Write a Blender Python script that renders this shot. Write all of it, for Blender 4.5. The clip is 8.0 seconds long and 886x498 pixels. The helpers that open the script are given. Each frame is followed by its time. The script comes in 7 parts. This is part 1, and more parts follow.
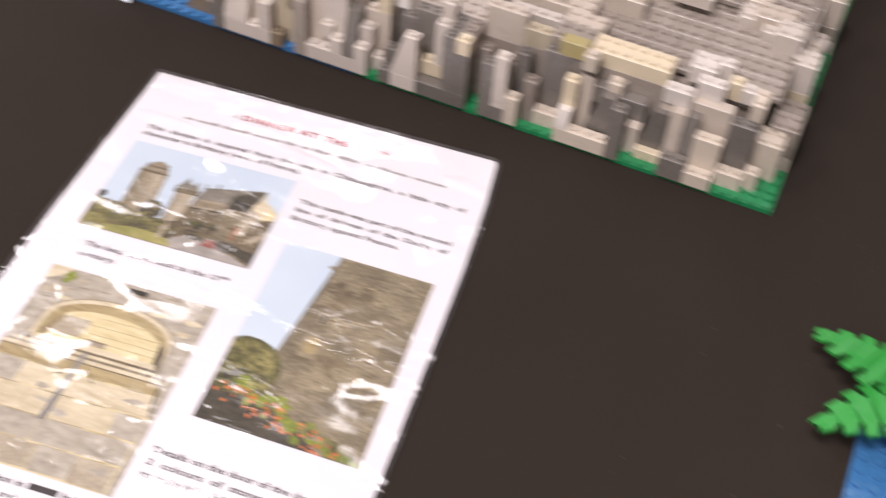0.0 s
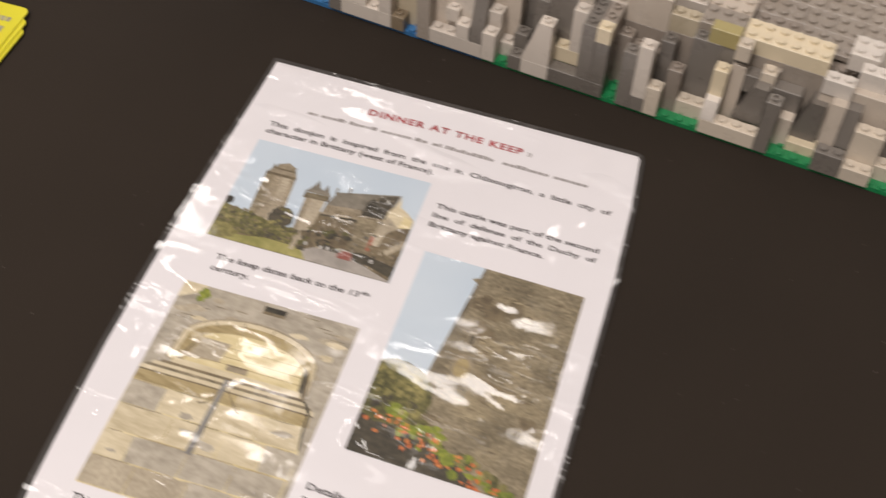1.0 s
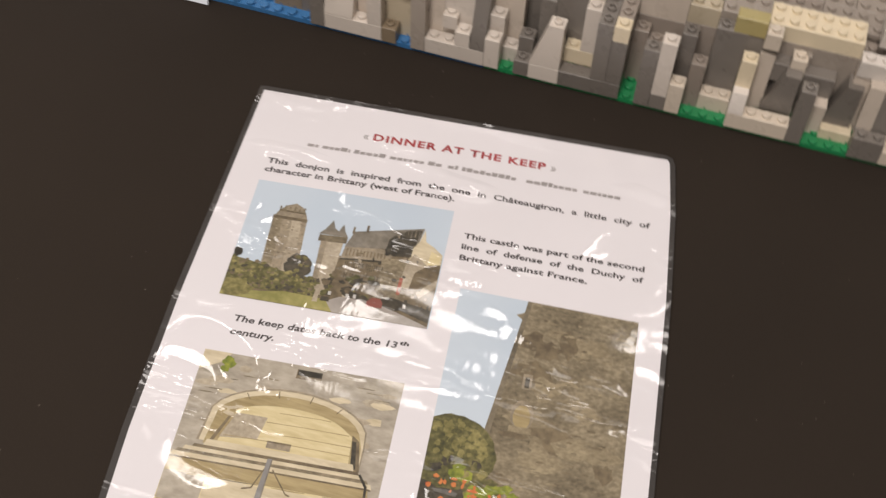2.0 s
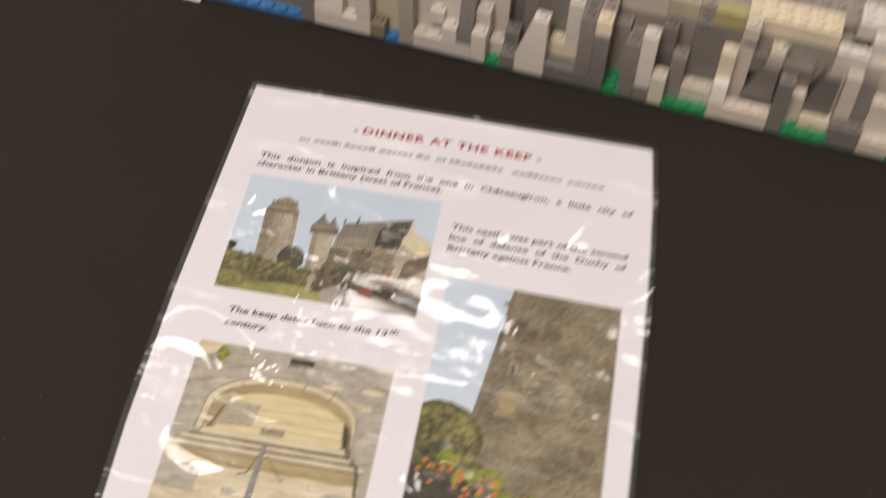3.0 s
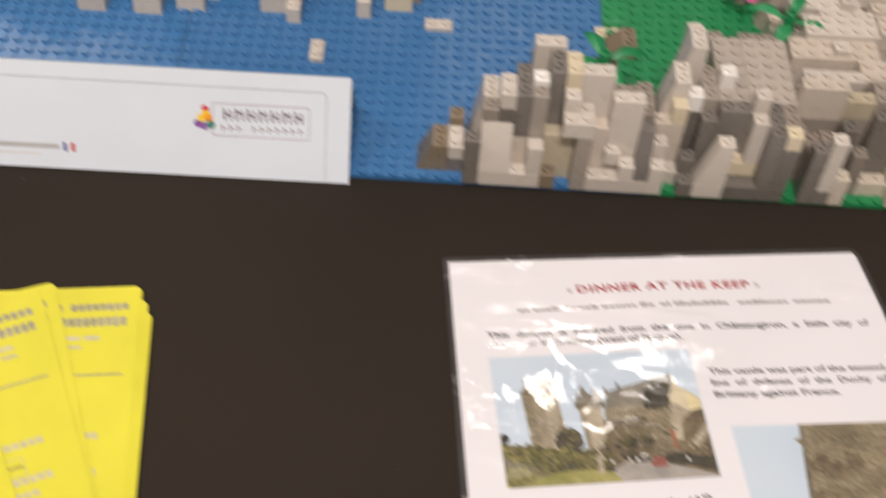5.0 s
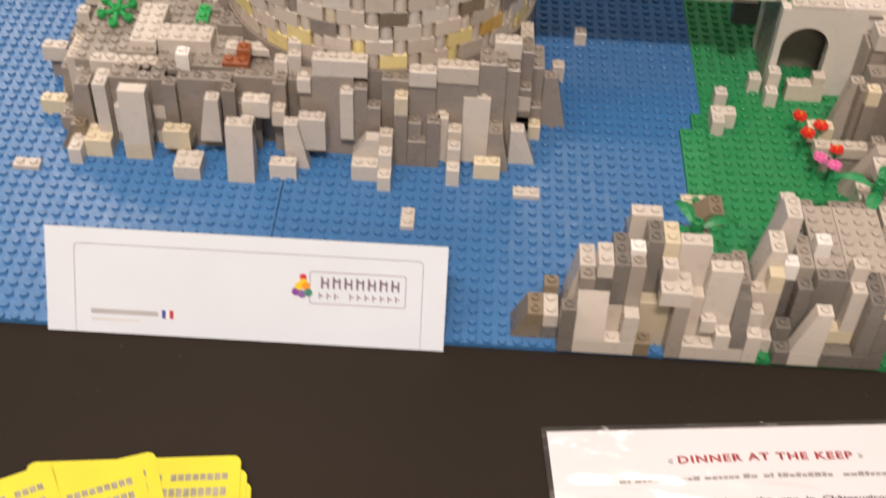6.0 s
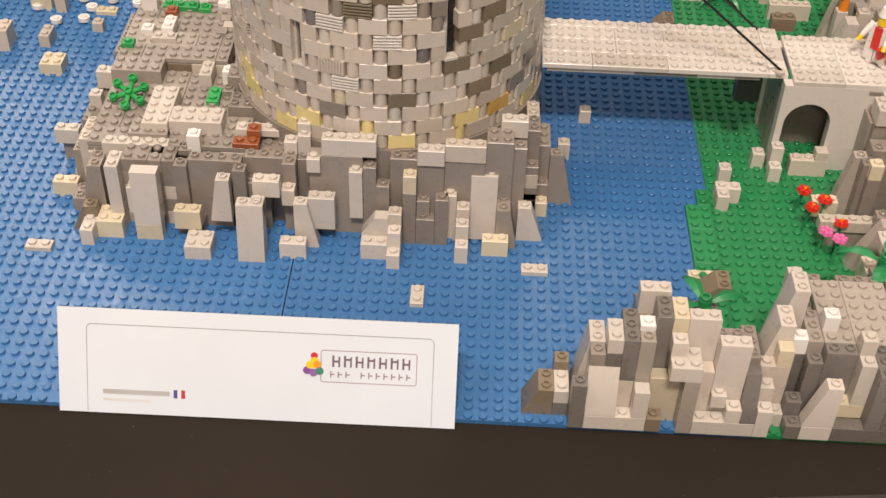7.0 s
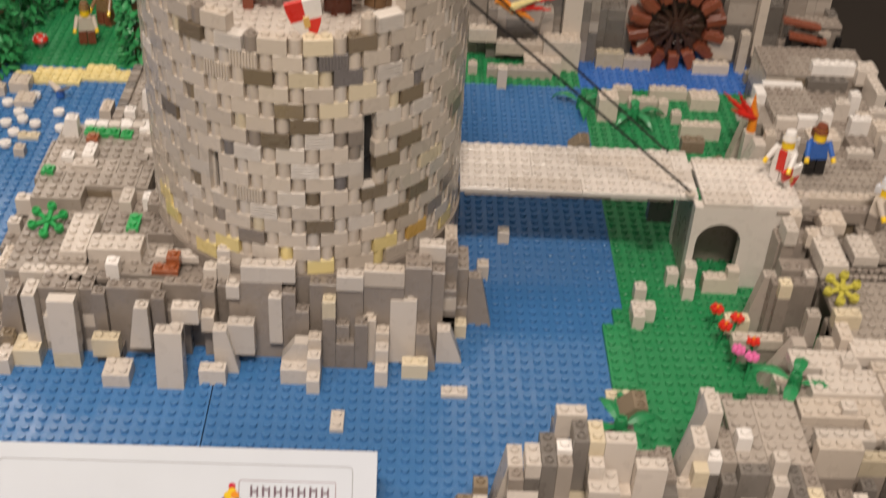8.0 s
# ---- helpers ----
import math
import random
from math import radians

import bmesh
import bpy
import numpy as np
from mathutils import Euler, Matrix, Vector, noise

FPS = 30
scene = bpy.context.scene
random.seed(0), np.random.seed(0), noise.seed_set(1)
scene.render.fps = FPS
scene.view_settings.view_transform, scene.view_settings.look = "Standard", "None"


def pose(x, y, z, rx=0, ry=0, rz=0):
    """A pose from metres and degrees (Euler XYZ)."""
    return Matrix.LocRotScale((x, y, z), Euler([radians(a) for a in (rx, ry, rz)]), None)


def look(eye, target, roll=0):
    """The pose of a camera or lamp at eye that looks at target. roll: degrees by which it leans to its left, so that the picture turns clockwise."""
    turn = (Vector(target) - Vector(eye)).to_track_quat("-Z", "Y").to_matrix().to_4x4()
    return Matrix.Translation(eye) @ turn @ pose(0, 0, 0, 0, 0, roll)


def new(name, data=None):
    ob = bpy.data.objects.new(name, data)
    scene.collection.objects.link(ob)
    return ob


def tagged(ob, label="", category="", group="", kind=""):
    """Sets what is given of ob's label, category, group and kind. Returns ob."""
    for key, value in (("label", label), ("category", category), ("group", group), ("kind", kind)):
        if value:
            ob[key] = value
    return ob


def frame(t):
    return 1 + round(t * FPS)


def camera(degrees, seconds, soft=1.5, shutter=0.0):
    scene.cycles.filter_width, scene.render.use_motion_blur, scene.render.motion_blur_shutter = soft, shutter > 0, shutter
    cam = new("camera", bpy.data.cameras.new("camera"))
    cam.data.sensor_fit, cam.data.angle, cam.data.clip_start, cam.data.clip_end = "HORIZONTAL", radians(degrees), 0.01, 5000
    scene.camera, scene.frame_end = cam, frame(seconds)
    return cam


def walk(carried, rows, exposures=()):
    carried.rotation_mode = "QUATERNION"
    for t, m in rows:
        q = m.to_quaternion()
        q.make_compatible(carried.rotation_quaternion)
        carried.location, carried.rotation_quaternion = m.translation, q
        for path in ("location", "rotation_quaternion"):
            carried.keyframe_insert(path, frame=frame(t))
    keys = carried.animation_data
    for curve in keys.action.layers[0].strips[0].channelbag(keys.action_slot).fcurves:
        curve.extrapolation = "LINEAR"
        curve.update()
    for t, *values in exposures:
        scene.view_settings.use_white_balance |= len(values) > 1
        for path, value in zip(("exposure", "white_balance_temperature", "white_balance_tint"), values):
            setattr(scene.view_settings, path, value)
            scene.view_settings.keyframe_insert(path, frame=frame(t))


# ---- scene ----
cam = camera(38.9, 8.0, soft=1.45, shutter=0.9)
PATH = [
    (0, (0.5170, -0.5219, 0.4842), (0.2815, 0.1160, -0.2491), 5.12),
    (0.1, (0.5101, -0.5183, 0.4850), (0.2628, 0.1121, -0.2508), 5.05),
    (0.2, (0.5029, -0.5149, 0.4857), (0.2475, 0.1062, -0.2553), 4.70),
    (0.3, (0.4955, -0.5115, 0.4863), (0.2398, 0.0971, -0.2649), 4.09),
    (0.4, (0.4880, -0.5082, 0.4869), (0.2311, 0.0790, -0.2807), 3.51),
    (0.5, (0.4805, -0.5048, 0.4875), (0.2284, 0.0739, -0.2881), 3.16),
    (0.6, (0.4730, -0.5013, 0.4881), (0.2267, 0.0762, -0.2903), 3.12),
    (0.7, (0.4653, -0.4978, 0.4887), (0.2235, 0.0817, -0.2896), 3.19),
    (0.8, (0.4573, -0.4945, 0.4891), (0.2196, 0.0839, -0.2912), 3.18),
    (0.9, (0.4492, -0.4912, 0.4894), (0.2132, 0.0872, -0.2915), 3.09),
    (1, (0.4407, -0.4879, 0.4892), (0.2050, 0.0875, -0.2940), 2.97),
    (1.1, (0.4318, -0.4842, 0.4881), (0.1969, 0.0893, -0.2967), 2.84),
    (1.2, (0.4228, -0.4803, 0.4867), (0.1914, 0.0936, -0.2989), 2.82),
    (1.5, (0.3972, -0.4688, 0.4810), (0.1874, 0.1084, -0.3082), 3.04),
    (1.9, (0.3694, -0.4555, 0.4729), (0.2018, 0.1222, -0.3260), 3.14),
    (2.3, (0.3546, -0.4467, 0.4672), (0.2226, 0.1160, -0.3488), 1.75),
    (2.4, (0.3537, -0.4454, 0.4666), (0.2268, 0.1102, -0.3551), 1.00),
    (2.5, (0.3542, -0.4451, 0.4669), (0.2292, 0.1002, -0.3619), 0.09),
    (2.6, (0.3570, -0.4458, 0.4686), (0.2285, 0.0898, -0.3661), -0.46),
    (2.7, (0.3613, -0.4473, 0.4716), (0.2182, 0.0849, -0.3628), -0.71),
    (2.8, (0.3664, -0.4498, 0.4760), (0.2114, 0.0937, -0.3490), -0.46),
    (2.9, (0.3709, -0.4532, 0.4813), (0.2121, 0.1023, -0.3348), 0.56),
    (3, (0.3730, -0.4574, 0.4868), (0.2165, 0.1069, -0.3238), 2.20),
    (3.1, (0.3704, -0.4617, 0.4911), (0.2234, 0.1207, -0.3084), 3.80),
    (3.2, (0.3632, -0.4655, 0.4941), (0.2286, 0.1273, -0.3000), 4.89),
    (3.3, (0.3520, -0.4682, 0.4957), (0.2395, 0.1122, -0.3109), 5.61),
    (3.4, (0.3378, -0.4692, 0.4962), (0.2666, 0.0994, -0.3234), 5.95),
    (3.5, (0.3205, -0.4680, 0.4960), (0.2669, 0.0849, -0.3356), 5.68),
    (3.6, (0.3011, -0.4644, 0.4955), (0.2477, 0.0790, -0.3422), 5.06),
    (3.7, (0.2814, -0.4595, 0.4954), (0.2366, 0.0871, -0.3408), 4.60),
    (3.8, (0.2619, -0.4540, 0.4956), (0.2284, 0.1086, -0.3305), 4.29),
    (3.9, (0.2434, -0.4491, 0.4960), (0.2212, 0.0998, -0.3396), 4.35),
    (4, (0.2266, -0.4451, 0.4969), (0.2184, 0.1166, -0.3304), 4.60),
    (4.1, (0.2122, -0.4428, 0.4979), (0.2185, 0.1201, -0.3286), 5.10),
    (4.2, (0.1997, -0.4414, 0.4986), (0.2258, 0.1251, -0.3250), 5.58),
    (4.3, (0.1891, -0.4406, 0.4986), (0.2296, 0.1139, -0.3327), 6.04),
    (4.4, (0.1796, -0.4397, 0.4978), (0.2275, 0.1229, -0.3275), 6.09),
    (4.5, (0.1711, -0.4387, 0.4964), (0.2176, 0.1439, -0.3150), 5.91),
    (4.6, (0.1637, -0.4377, 0.4947), (0.2075, 0.1574, -0.3077), 5.76),
    (4.7, (0.1568, -0.4371, 0.4931), (0.1933, 0.1647, -0.3047), 5.50),
    (4.8, (0.1503, -0.4367, 0.4918), (0.1833, 0.1708, -0.3017), 5.20),
    (4.9, (0.1443, -0.4365, 0.4910), (0.1701, 0.1815, -0.2948), 5.00),
    (5, (0.1387, -0.4362, 0.4904), (0.1599, 0.1929, -0.2867), 4.84),
    (5.1, (0.1333, -0.4352, 0.4895), (0.1476, 0.2011, -0.2818), 4.52),
    (5.2, (0.1284, -0.4341, 0.4890), (0.1395, 0.2172, -0.2698), 4.15),
    (5.5, (0.1170, -0.4321, 0.4900), (0.1185, 0.2529, -0.2386), 3.35),
    (5.9, (0.1078, -0.4318, 0.4947), (0.0979, 0.2796, -0.2080), 2.81),
    (6.3, (0.1033, -0.4331, 0.4995), (0.0840, 0.2939, -0.1869), 2.54),
    (6.4, (0.1026, -0.4335, 0.5002), (0.0812, 0.2969, -0.1825), 2.47),
    (6.5, (0.1021, -0.4339, 0.5005), (0.0785, 0.3038, -0.1742), 2.39),
    (6.6, (0.1017, -0.4343, 0.5005), (0.0807, 0.3086, -0.1686), 2.29),
    (6.8, (0.1013, -0.4348, 0.4999), (0.0792, 0.3113, -0.1655), 2.08),
    (6.9, (0.1015, -0.4347, 0.4999), (0.0831, 0.3183, -0.1578), 2.02),
    (7, (0.1020, -0.4344, 0.5004), (0.0849, 0.3218, -0.1537), 2.00),
    (7.1, (0.1028, -0.4337, 0.5015), (0.0864, 0.3191, -0.1565), 2.04),
    (7.2, (0.1039, -0.4327, 0.5032), (0.0867, 0.3195, -0.1554), 2.13),
    (7.3, (0.1052, -0.4317, 0.5052), (0.0945, 0.3378, -0.1334), 2.27),
    (7.4, (0.1065, -0.4307, 0.5073), (0.1021, 0.3562, -0.1097), 2.42),
    (7.5, (0.1076, -0.4301, 0.5092), (0.1086, 0.3634, -0.0994), 2.59),
    (7.6, (0.1086, -0.4300, 0.5107), (0.1154, 0.3651, -0.0956), 2.75),
    (7.7, (0.1094, -0.4303, 0.5120), (0.1237, 0.3667, -0.0918), 2.92),
    (7.8, (0.1101, -0.4308, 0.5131), (0.1325, 0.3695, -0.0860), 3.09),
    (7.9, (0.1107, -0.4316, 0.5141), (0.1398, 0.3718, -0.0808), 3.25),
    (8, (0.1112, -0.4324, 0.5150), (0.1419, 0.3759, -0.0730), 3.40),
]
walk(cam, [(t, look(eye, target, roll)) for t, eye, target, roll in PATH],
     exposures=((0, -0.07, 6150, 17), (0.5, -0.37, 6580, 9), (0.75, -0.41, 6580, 8), (1.0, -0.51, 6500, 10), (2.5, -0.54, 6500, 10), (4.5, -0.52, 6500, 10), (5.0, -0.36, 6550, 10),
                (6.2, -0.11, 7000, 13), (7, -0.08, 7050, 12), (7.4, -0.14, 7100, 11), (8, -0.3, 6950, 11)))

# ---- world and light ----
world = bpy.data.worlds.new("hall_air")
scene.world = world
world.use_nodes = True
world.node_tree.nodes["Background"].inputs[0].default_value = (1.0, 0.93, 0.88, 1)
world.node_tree.nodes["Background"].inputs[1].default_value = 0.05


def area_lamp(x, y, w, d, watts):
    data = bpy.data.lights.new("hall_or_fill_lamp", "AREA")
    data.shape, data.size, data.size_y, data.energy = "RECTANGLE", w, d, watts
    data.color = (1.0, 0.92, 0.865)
    ob = new("hall_or_fill_lamp", data)
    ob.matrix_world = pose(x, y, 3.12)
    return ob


# Key and rear lamps are hall lights; side, middle and far-front are added fill.
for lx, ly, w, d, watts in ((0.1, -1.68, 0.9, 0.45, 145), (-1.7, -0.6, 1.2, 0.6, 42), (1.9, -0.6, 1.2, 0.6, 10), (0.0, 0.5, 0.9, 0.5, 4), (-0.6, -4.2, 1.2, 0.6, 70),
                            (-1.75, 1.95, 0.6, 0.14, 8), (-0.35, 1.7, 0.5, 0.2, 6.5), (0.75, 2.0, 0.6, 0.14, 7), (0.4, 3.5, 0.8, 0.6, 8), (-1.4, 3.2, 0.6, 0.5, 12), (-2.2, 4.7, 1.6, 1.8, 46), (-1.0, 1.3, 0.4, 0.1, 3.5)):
    area_lamp(lx, ly, w, d, watts)

# ---- materials ----
MATS = {}


def nodes_of(name, rough, metal=0.0):
    m = bpy.data.materials.new(name)
    m.use_nodes = True
    p = m.node_tree.nodes["Principled BSDF"]
    p.inputs["Roughness"].default_value = rough
    p.inputs["Metallic"].default_value = metal
    return m, m.node_tree, p


def noise_tex(nt, scale, detail=3.0, coord="Object", stretch=None):
    n = nt.nodes.new("ShaderNodeTexNoise")
    n.inputs["Scale"].default_value = scale
    n.inputs["Detail"].default_value = detail
    if coord == "World":
        src = nt.nodes.new("ShaderNodeNewGeometry").outputs["Position"]
    else:
        src = nt.nodes.new("ShaderNodeTexCoord").outputs["Object"]
    if stretch:
        mp = nt.nodes.new("ShaderNodeMapping")
        mp.inputs["Scale"].default_value = stretch
        nt.links.new(src, mp.inputs["Vector"])
        src = mp.outputs["Vector"]
    nt.links.new(src, n.inputs["Vector"])
    return n


def ramp(nt, fac, stops):
    r = nt.nodes.new("ShaderNodeValToRGB")
    els = r.color_ramp.elements
    while len(els) < len(stops):
        els.new(0.5)
    for e, (pos, col) in zip(els, stops):
        e.position, e.color = pos, (*col, 1)
    nt.links.new(fac, r.inputs["Fac"])
    return r


def bump(nt, fac, strength, distance):
    b = nt.nodes.new("ShaderNodeBump")
    b.inputs["Strength"].default_value = strength
    b.inputs["Distance"].default_value = distance
    nt.links.new(fac, b.inputs["Height"])
    return b


def plastic(key, rgb, rough=0.3, vary=0.1, island=False):
    """Moulded toy plastic: a little different from piece to piece, faintly dusty and scratched."""
    m, nt, p = nodes_of("plastic_" + key, rough)
    if island:
        rnd = nt.nodes.new("ShaderNodeNewGeometry").outputs["Random Per Island"]
    else:
        rnd = nt.nodes.new("ShaderNodeObjectInfo").outputs["Random"]
    dust = noise_tex(nt, 130, 4, "World")
    add = nt.nodes.new("ShaderNodeMath")
    add.operation = "MULTIPLY_ADD"
    nt.links.new(dust.outputs["Fac"], add.inputs[0])
    add.inputs[1].default_value = 0.4
    nt.links.new(rnd, add.inputs[2])
    lo = [c * (1 - vary) for c in rgb]
    hi = [min(1, c * (1 + vary * 0.8) + 0.004) for c in rgb]
    c = ramp(nt, add.outputs[0], ((0.1, lo), (1.0, hi)))
    nt.links.new(c.outputs["Color"], p.inputs["Base Color"])
    r = ramp(nt, dust.outputs["Fac"], ((0.35, (rough * 0.8,) * 3), (0.75, (min(1, rough * 1.5),) * 3)))
    nt.links.new(r.outputs["Color"], p.inputs["Roughness"])
    fine = noise_tex(nt, 420, 2, "World")
    nt.links.new(bump(nt, fine.outputs["Fac"], 0.12, 0.0002).outputs["Normal"], p.inputs["Normal"])
    MATS[key] = m
    return m


plastic("light", (0.535, 0.462, 0.388), vary=0.12)
plastic("mid", (0.305, 0.262, 0.222), vary=0.1)
plastic("stone", (0.39, 0.338, 0.29), vary=0.08)
plastic("pale", (0.56, 0.50, 0.44), vary=0.08)
plastic("white", (0.76, 0.72, 0.68), vary=0.05)
plastic("dark", (0.258, 0.217, 0.183), vary=0.16)
plastic("slate", (0.165, 0.146, 0.128), vary=0.16)
plastic("bluegrey", (0.165, 0.148, 0.143), vary=0.12)
plastic("ivory", (0.57, 0.495, 0.405), vary=0.09)
plastic("sand", (0.47, 0.40, 0.29), vary=0.1)
plastic("mustard", (0.36, 0.30, 0.13), vary=0.1)
plastic("olive", (0.195, 0.15, 0.10), vary=0.15)
plastic("tan", (0.62, 0.53, 0.38), vary=0.1)
plastic("ochre", (0.60, 0.38, 0.11), vary=0.1)
plastic("cream", (0.64, 0.585, 0.53), vary=0.05)
plastic("yellow", (0.74, 0.61, 0.28), vary=0.08)
plastic("brown", (0.19, 0.05, 0.024), vary=0.2)
plastic("earth", (0.20, 0.115, 0.055), vary=0.15)
plastic("green", (0.014, 0.205, 0.07), vary=0.15)
plastic("leaf", (0.012, 0.31, 0.075), vary=0.15)
plastic("forest", (0.028, 0.255, 0.08), vary=0.3, island=True)
plastic("blue", (0.045, 0.162, 0.365), vary=0.08, rough=0.24)
plastic("deepblue", (0.04, 0.148, 0.345), vary=0.06, rough=0.2)
plastic("stream", (0.035, 0.135, 0.42), vary=0.08, rough=0.22)
plastic("rust", (0.30, 0.085, 0.03), vary=0.1)
plastic("bark", (0.05, 0.022, 0.014), vary=0.2)
plastic("red", (0.62, 0.025, 0.015), vary=0.08)
plastic("pink", (0.75, 0.16, 0.38), vary=0.08)
plastic("black", (0.012, 0.011, 0.011), vary=0.1)
plastic("skin", (0.85, 0.55, 0.02), vary=0.05)
plastic("tunic", (0.03, 0.12, 0.42), vary=0.05)
plastic("orange", (0.8, 0.25, 0.02), vary=0.05)
plastic("chrome", (0.6, 0.6, 0.62), rough=0.18)
plastic("oliveleaf", (0.45, 0.4, 0.06))
plastic("canopy", (0.026, 0.28, 0.04), vary=0.12)


def cloth_material():
    m, nt, p = nodes_of("black_cloth", 0.85)
    big = noise_tex(nt, 2.2, 4, "World")
    c = ramp(nt, big.outputs["Fac"], ((0.3, (0.0155, 0.0112, 0.008)), (0.7, (0.0265, 0.019, 0.0135))))
    speck = noise_tex(nt, 420, 1, "World")
    lint = ramp(nt, speck.outputs["Fac"], ((0.80, (0, 0, 0)), (0.82, (1, 1, 1))))
    mix = nt.nodes.new("ShaderNodeMix")
    mix.data_type = "RGBA"
    nt.links.new(lint.outputs["Color"], mix.inputs["Factor"])
    nt.links.new(c.outputs["Color"], mix.inputs["A"])
    mix.inputs["B"].default_value = (0.12, 0.1, 0.085, 1)
    nt.links.new(mix.outputs["Result"], p.inputs["Base Color"])
    p.inputs["Specular IOR Level"].default_value = 0.2
    p.inputs["Sheen Weight"].default_value = 0.03
    p.inputs["Sheen Roughness"].default_value = 0.5
    weave = noise_tex(nt, 900, 2, "World")
    nt.links.new(bump(nt, weave.outputs["Fac"], 0.35, 0.0004).outputs["Normal"], p.inputs["Normal"])
    return m


def plain(name, rgb, rough, scale=6.0, vary=0.12):
    m, nt, p = nodes_of(name, rough)
    n = noise_tex(nt, scale, 5, "World")
    c = ramp(nt, n.outputs["Fac"], ((0.3, [v * (1 - vary) for v in rgb]), (0.7, [min(1, v * (1 + vary)) for v in rgb])))
    nt.links.new(c.outputs["Color"], p.inputs["Base Color"])
    return m


CLOTH = cloth_material()
WALL = plain("hall_wall", (0.6, 0.57, 0.53), 0.9, 1.5)
FLOOR = plain("hall_floor", (0.3, 0.28, 0.26), 0.6, 3)
CEIL = plain("hall_ceiling", (0.74, 0.72, 0.69), 0.9, 1.2)


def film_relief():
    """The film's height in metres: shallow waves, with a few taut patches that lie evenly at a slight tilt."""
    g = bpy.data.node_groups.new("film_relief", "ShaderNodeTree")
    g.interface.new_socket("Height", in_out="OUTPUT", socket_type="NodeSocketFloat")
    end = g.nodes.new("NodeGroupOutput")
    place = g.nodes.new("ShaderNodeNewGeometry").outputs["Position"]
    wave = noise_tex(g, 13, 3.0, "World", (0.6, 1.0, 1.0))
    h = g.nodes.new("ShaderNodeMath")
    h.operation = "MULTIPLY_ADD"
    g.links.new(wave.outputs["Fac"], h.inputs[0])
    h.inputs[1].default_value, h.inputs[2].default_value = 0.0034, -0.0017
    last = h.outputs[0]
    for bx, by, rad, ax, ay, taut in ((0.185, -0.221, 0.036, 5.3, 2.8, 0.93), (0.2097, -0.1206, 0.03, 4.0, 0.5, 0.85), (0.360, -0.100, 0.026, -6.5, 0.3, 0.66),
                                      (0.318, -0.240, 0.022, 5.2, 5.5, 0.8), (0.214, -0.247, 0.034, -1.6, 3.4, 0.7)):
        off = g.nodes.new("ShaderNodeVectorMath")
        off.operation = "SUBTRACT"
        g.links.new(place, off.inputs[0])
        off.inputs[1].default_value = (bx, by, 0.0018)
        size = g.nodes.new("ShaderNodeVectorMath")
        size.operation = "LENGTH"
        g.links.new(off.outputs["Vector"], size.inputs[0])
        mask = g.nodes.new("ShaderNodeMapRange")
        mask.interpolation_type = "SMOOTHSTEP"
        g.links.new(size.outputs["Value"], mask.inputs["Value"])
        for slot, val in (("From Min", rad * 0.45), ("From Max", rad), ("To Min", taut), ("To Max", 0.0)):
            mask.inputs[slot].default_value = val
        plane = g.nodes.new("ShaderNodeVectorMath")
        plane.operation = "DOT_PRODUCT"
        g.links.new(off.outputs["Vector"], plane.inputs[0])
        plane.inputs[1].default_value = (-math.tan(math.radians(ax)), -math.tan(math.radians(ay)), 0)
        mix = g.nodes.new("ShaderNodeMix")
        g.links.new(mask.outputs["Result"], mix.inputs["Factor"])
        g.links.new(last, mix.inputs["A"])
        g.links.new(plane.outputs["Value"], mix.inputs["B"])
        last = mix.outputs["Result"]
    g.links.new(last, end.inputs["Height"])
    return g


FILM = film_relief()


def laminated(name, low, high, scale=60.0, detail=6.0, stretch=None, mid=None):
    """Print under a clear, wavy laminating film."""
    m, nt, p = nodes_of(name, 0.6)
    n = noise_tex(nt, scale, detail, "World", stretch)
    stops = ((0.32, low), (0.68, high)) if mid is None else ((0.3, low), (0.5, mid), (0.7, high))
    fac = n.outputs["Fac"]
    if scale > 100:
        coarse = noise_tex(nt, scale * 0.13, 3, "World", stretch)
        blend = nt.nodes.new("ShaderNodeMix")
        blend.inputs["Factor"].default_value = 0.45
        nt.links.new(fac, blend.inputs["A"])
        nt.links.new(coarse.outputs["Fac"], blend.inputs["B"])
        fac = blend.outputs["Result"]
        stops = [(0.5 + (q - 0.5) * 0.8, col) for q, col in stops]
    c = ramp(nt, fac, stops)
    nt.links.new(c.outputs["Color"], p.inputs["Base Color"])
    p.inputs["Coat Weight"].default_value = 1.0
    haze = noise_tex(nt, 21, 3, "World")
    dull = ramp(nt, haze.outputs["Fac"], ((0.4, (0.022,) * 3), (0.66, (0.11,) * 3)))
    nt.links.new(dull.outputs["Color"], p.inputs["Coat Roughness"])
    p.inputs["Coat IOR"].default_value = 1.55
    crease = noise_tex(nt, 46, 2.0, "World", (0.30, 1.0, 1.0))
    sharp = ramp(nt, crease.outputs["Fac"], ((0.56, (0, 0, 0)), (0.70, (1, 1, 1))))
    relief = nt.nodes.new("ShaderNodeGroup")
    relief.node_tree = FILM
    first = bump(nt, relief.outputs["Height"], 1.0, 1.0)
    second = bump(nt, sharp.outputs["Color"], 1.0, 0.0015)
    nt.links.new(first.outputs["Normal"], second.inputs["Normal"])
    grain = noise_tex(nt, 330, 1.0, "World", (1.0, 0.35, 1.0))
    third = bump(nt, grain.outputs["Fac"], 1.0, 0.00006)
    nt.links.new(second.outputs["Normal"], third.inputs["Normal"])
    nt.links.new(third.outputs["Normal"], p.inputs["Coat Normal"])
    return m


# ---- toy brick geometry ----
S, BH, ZP = 0.008, 0.0096, 0.003
GAP, CH = 0.0001, 0.0003


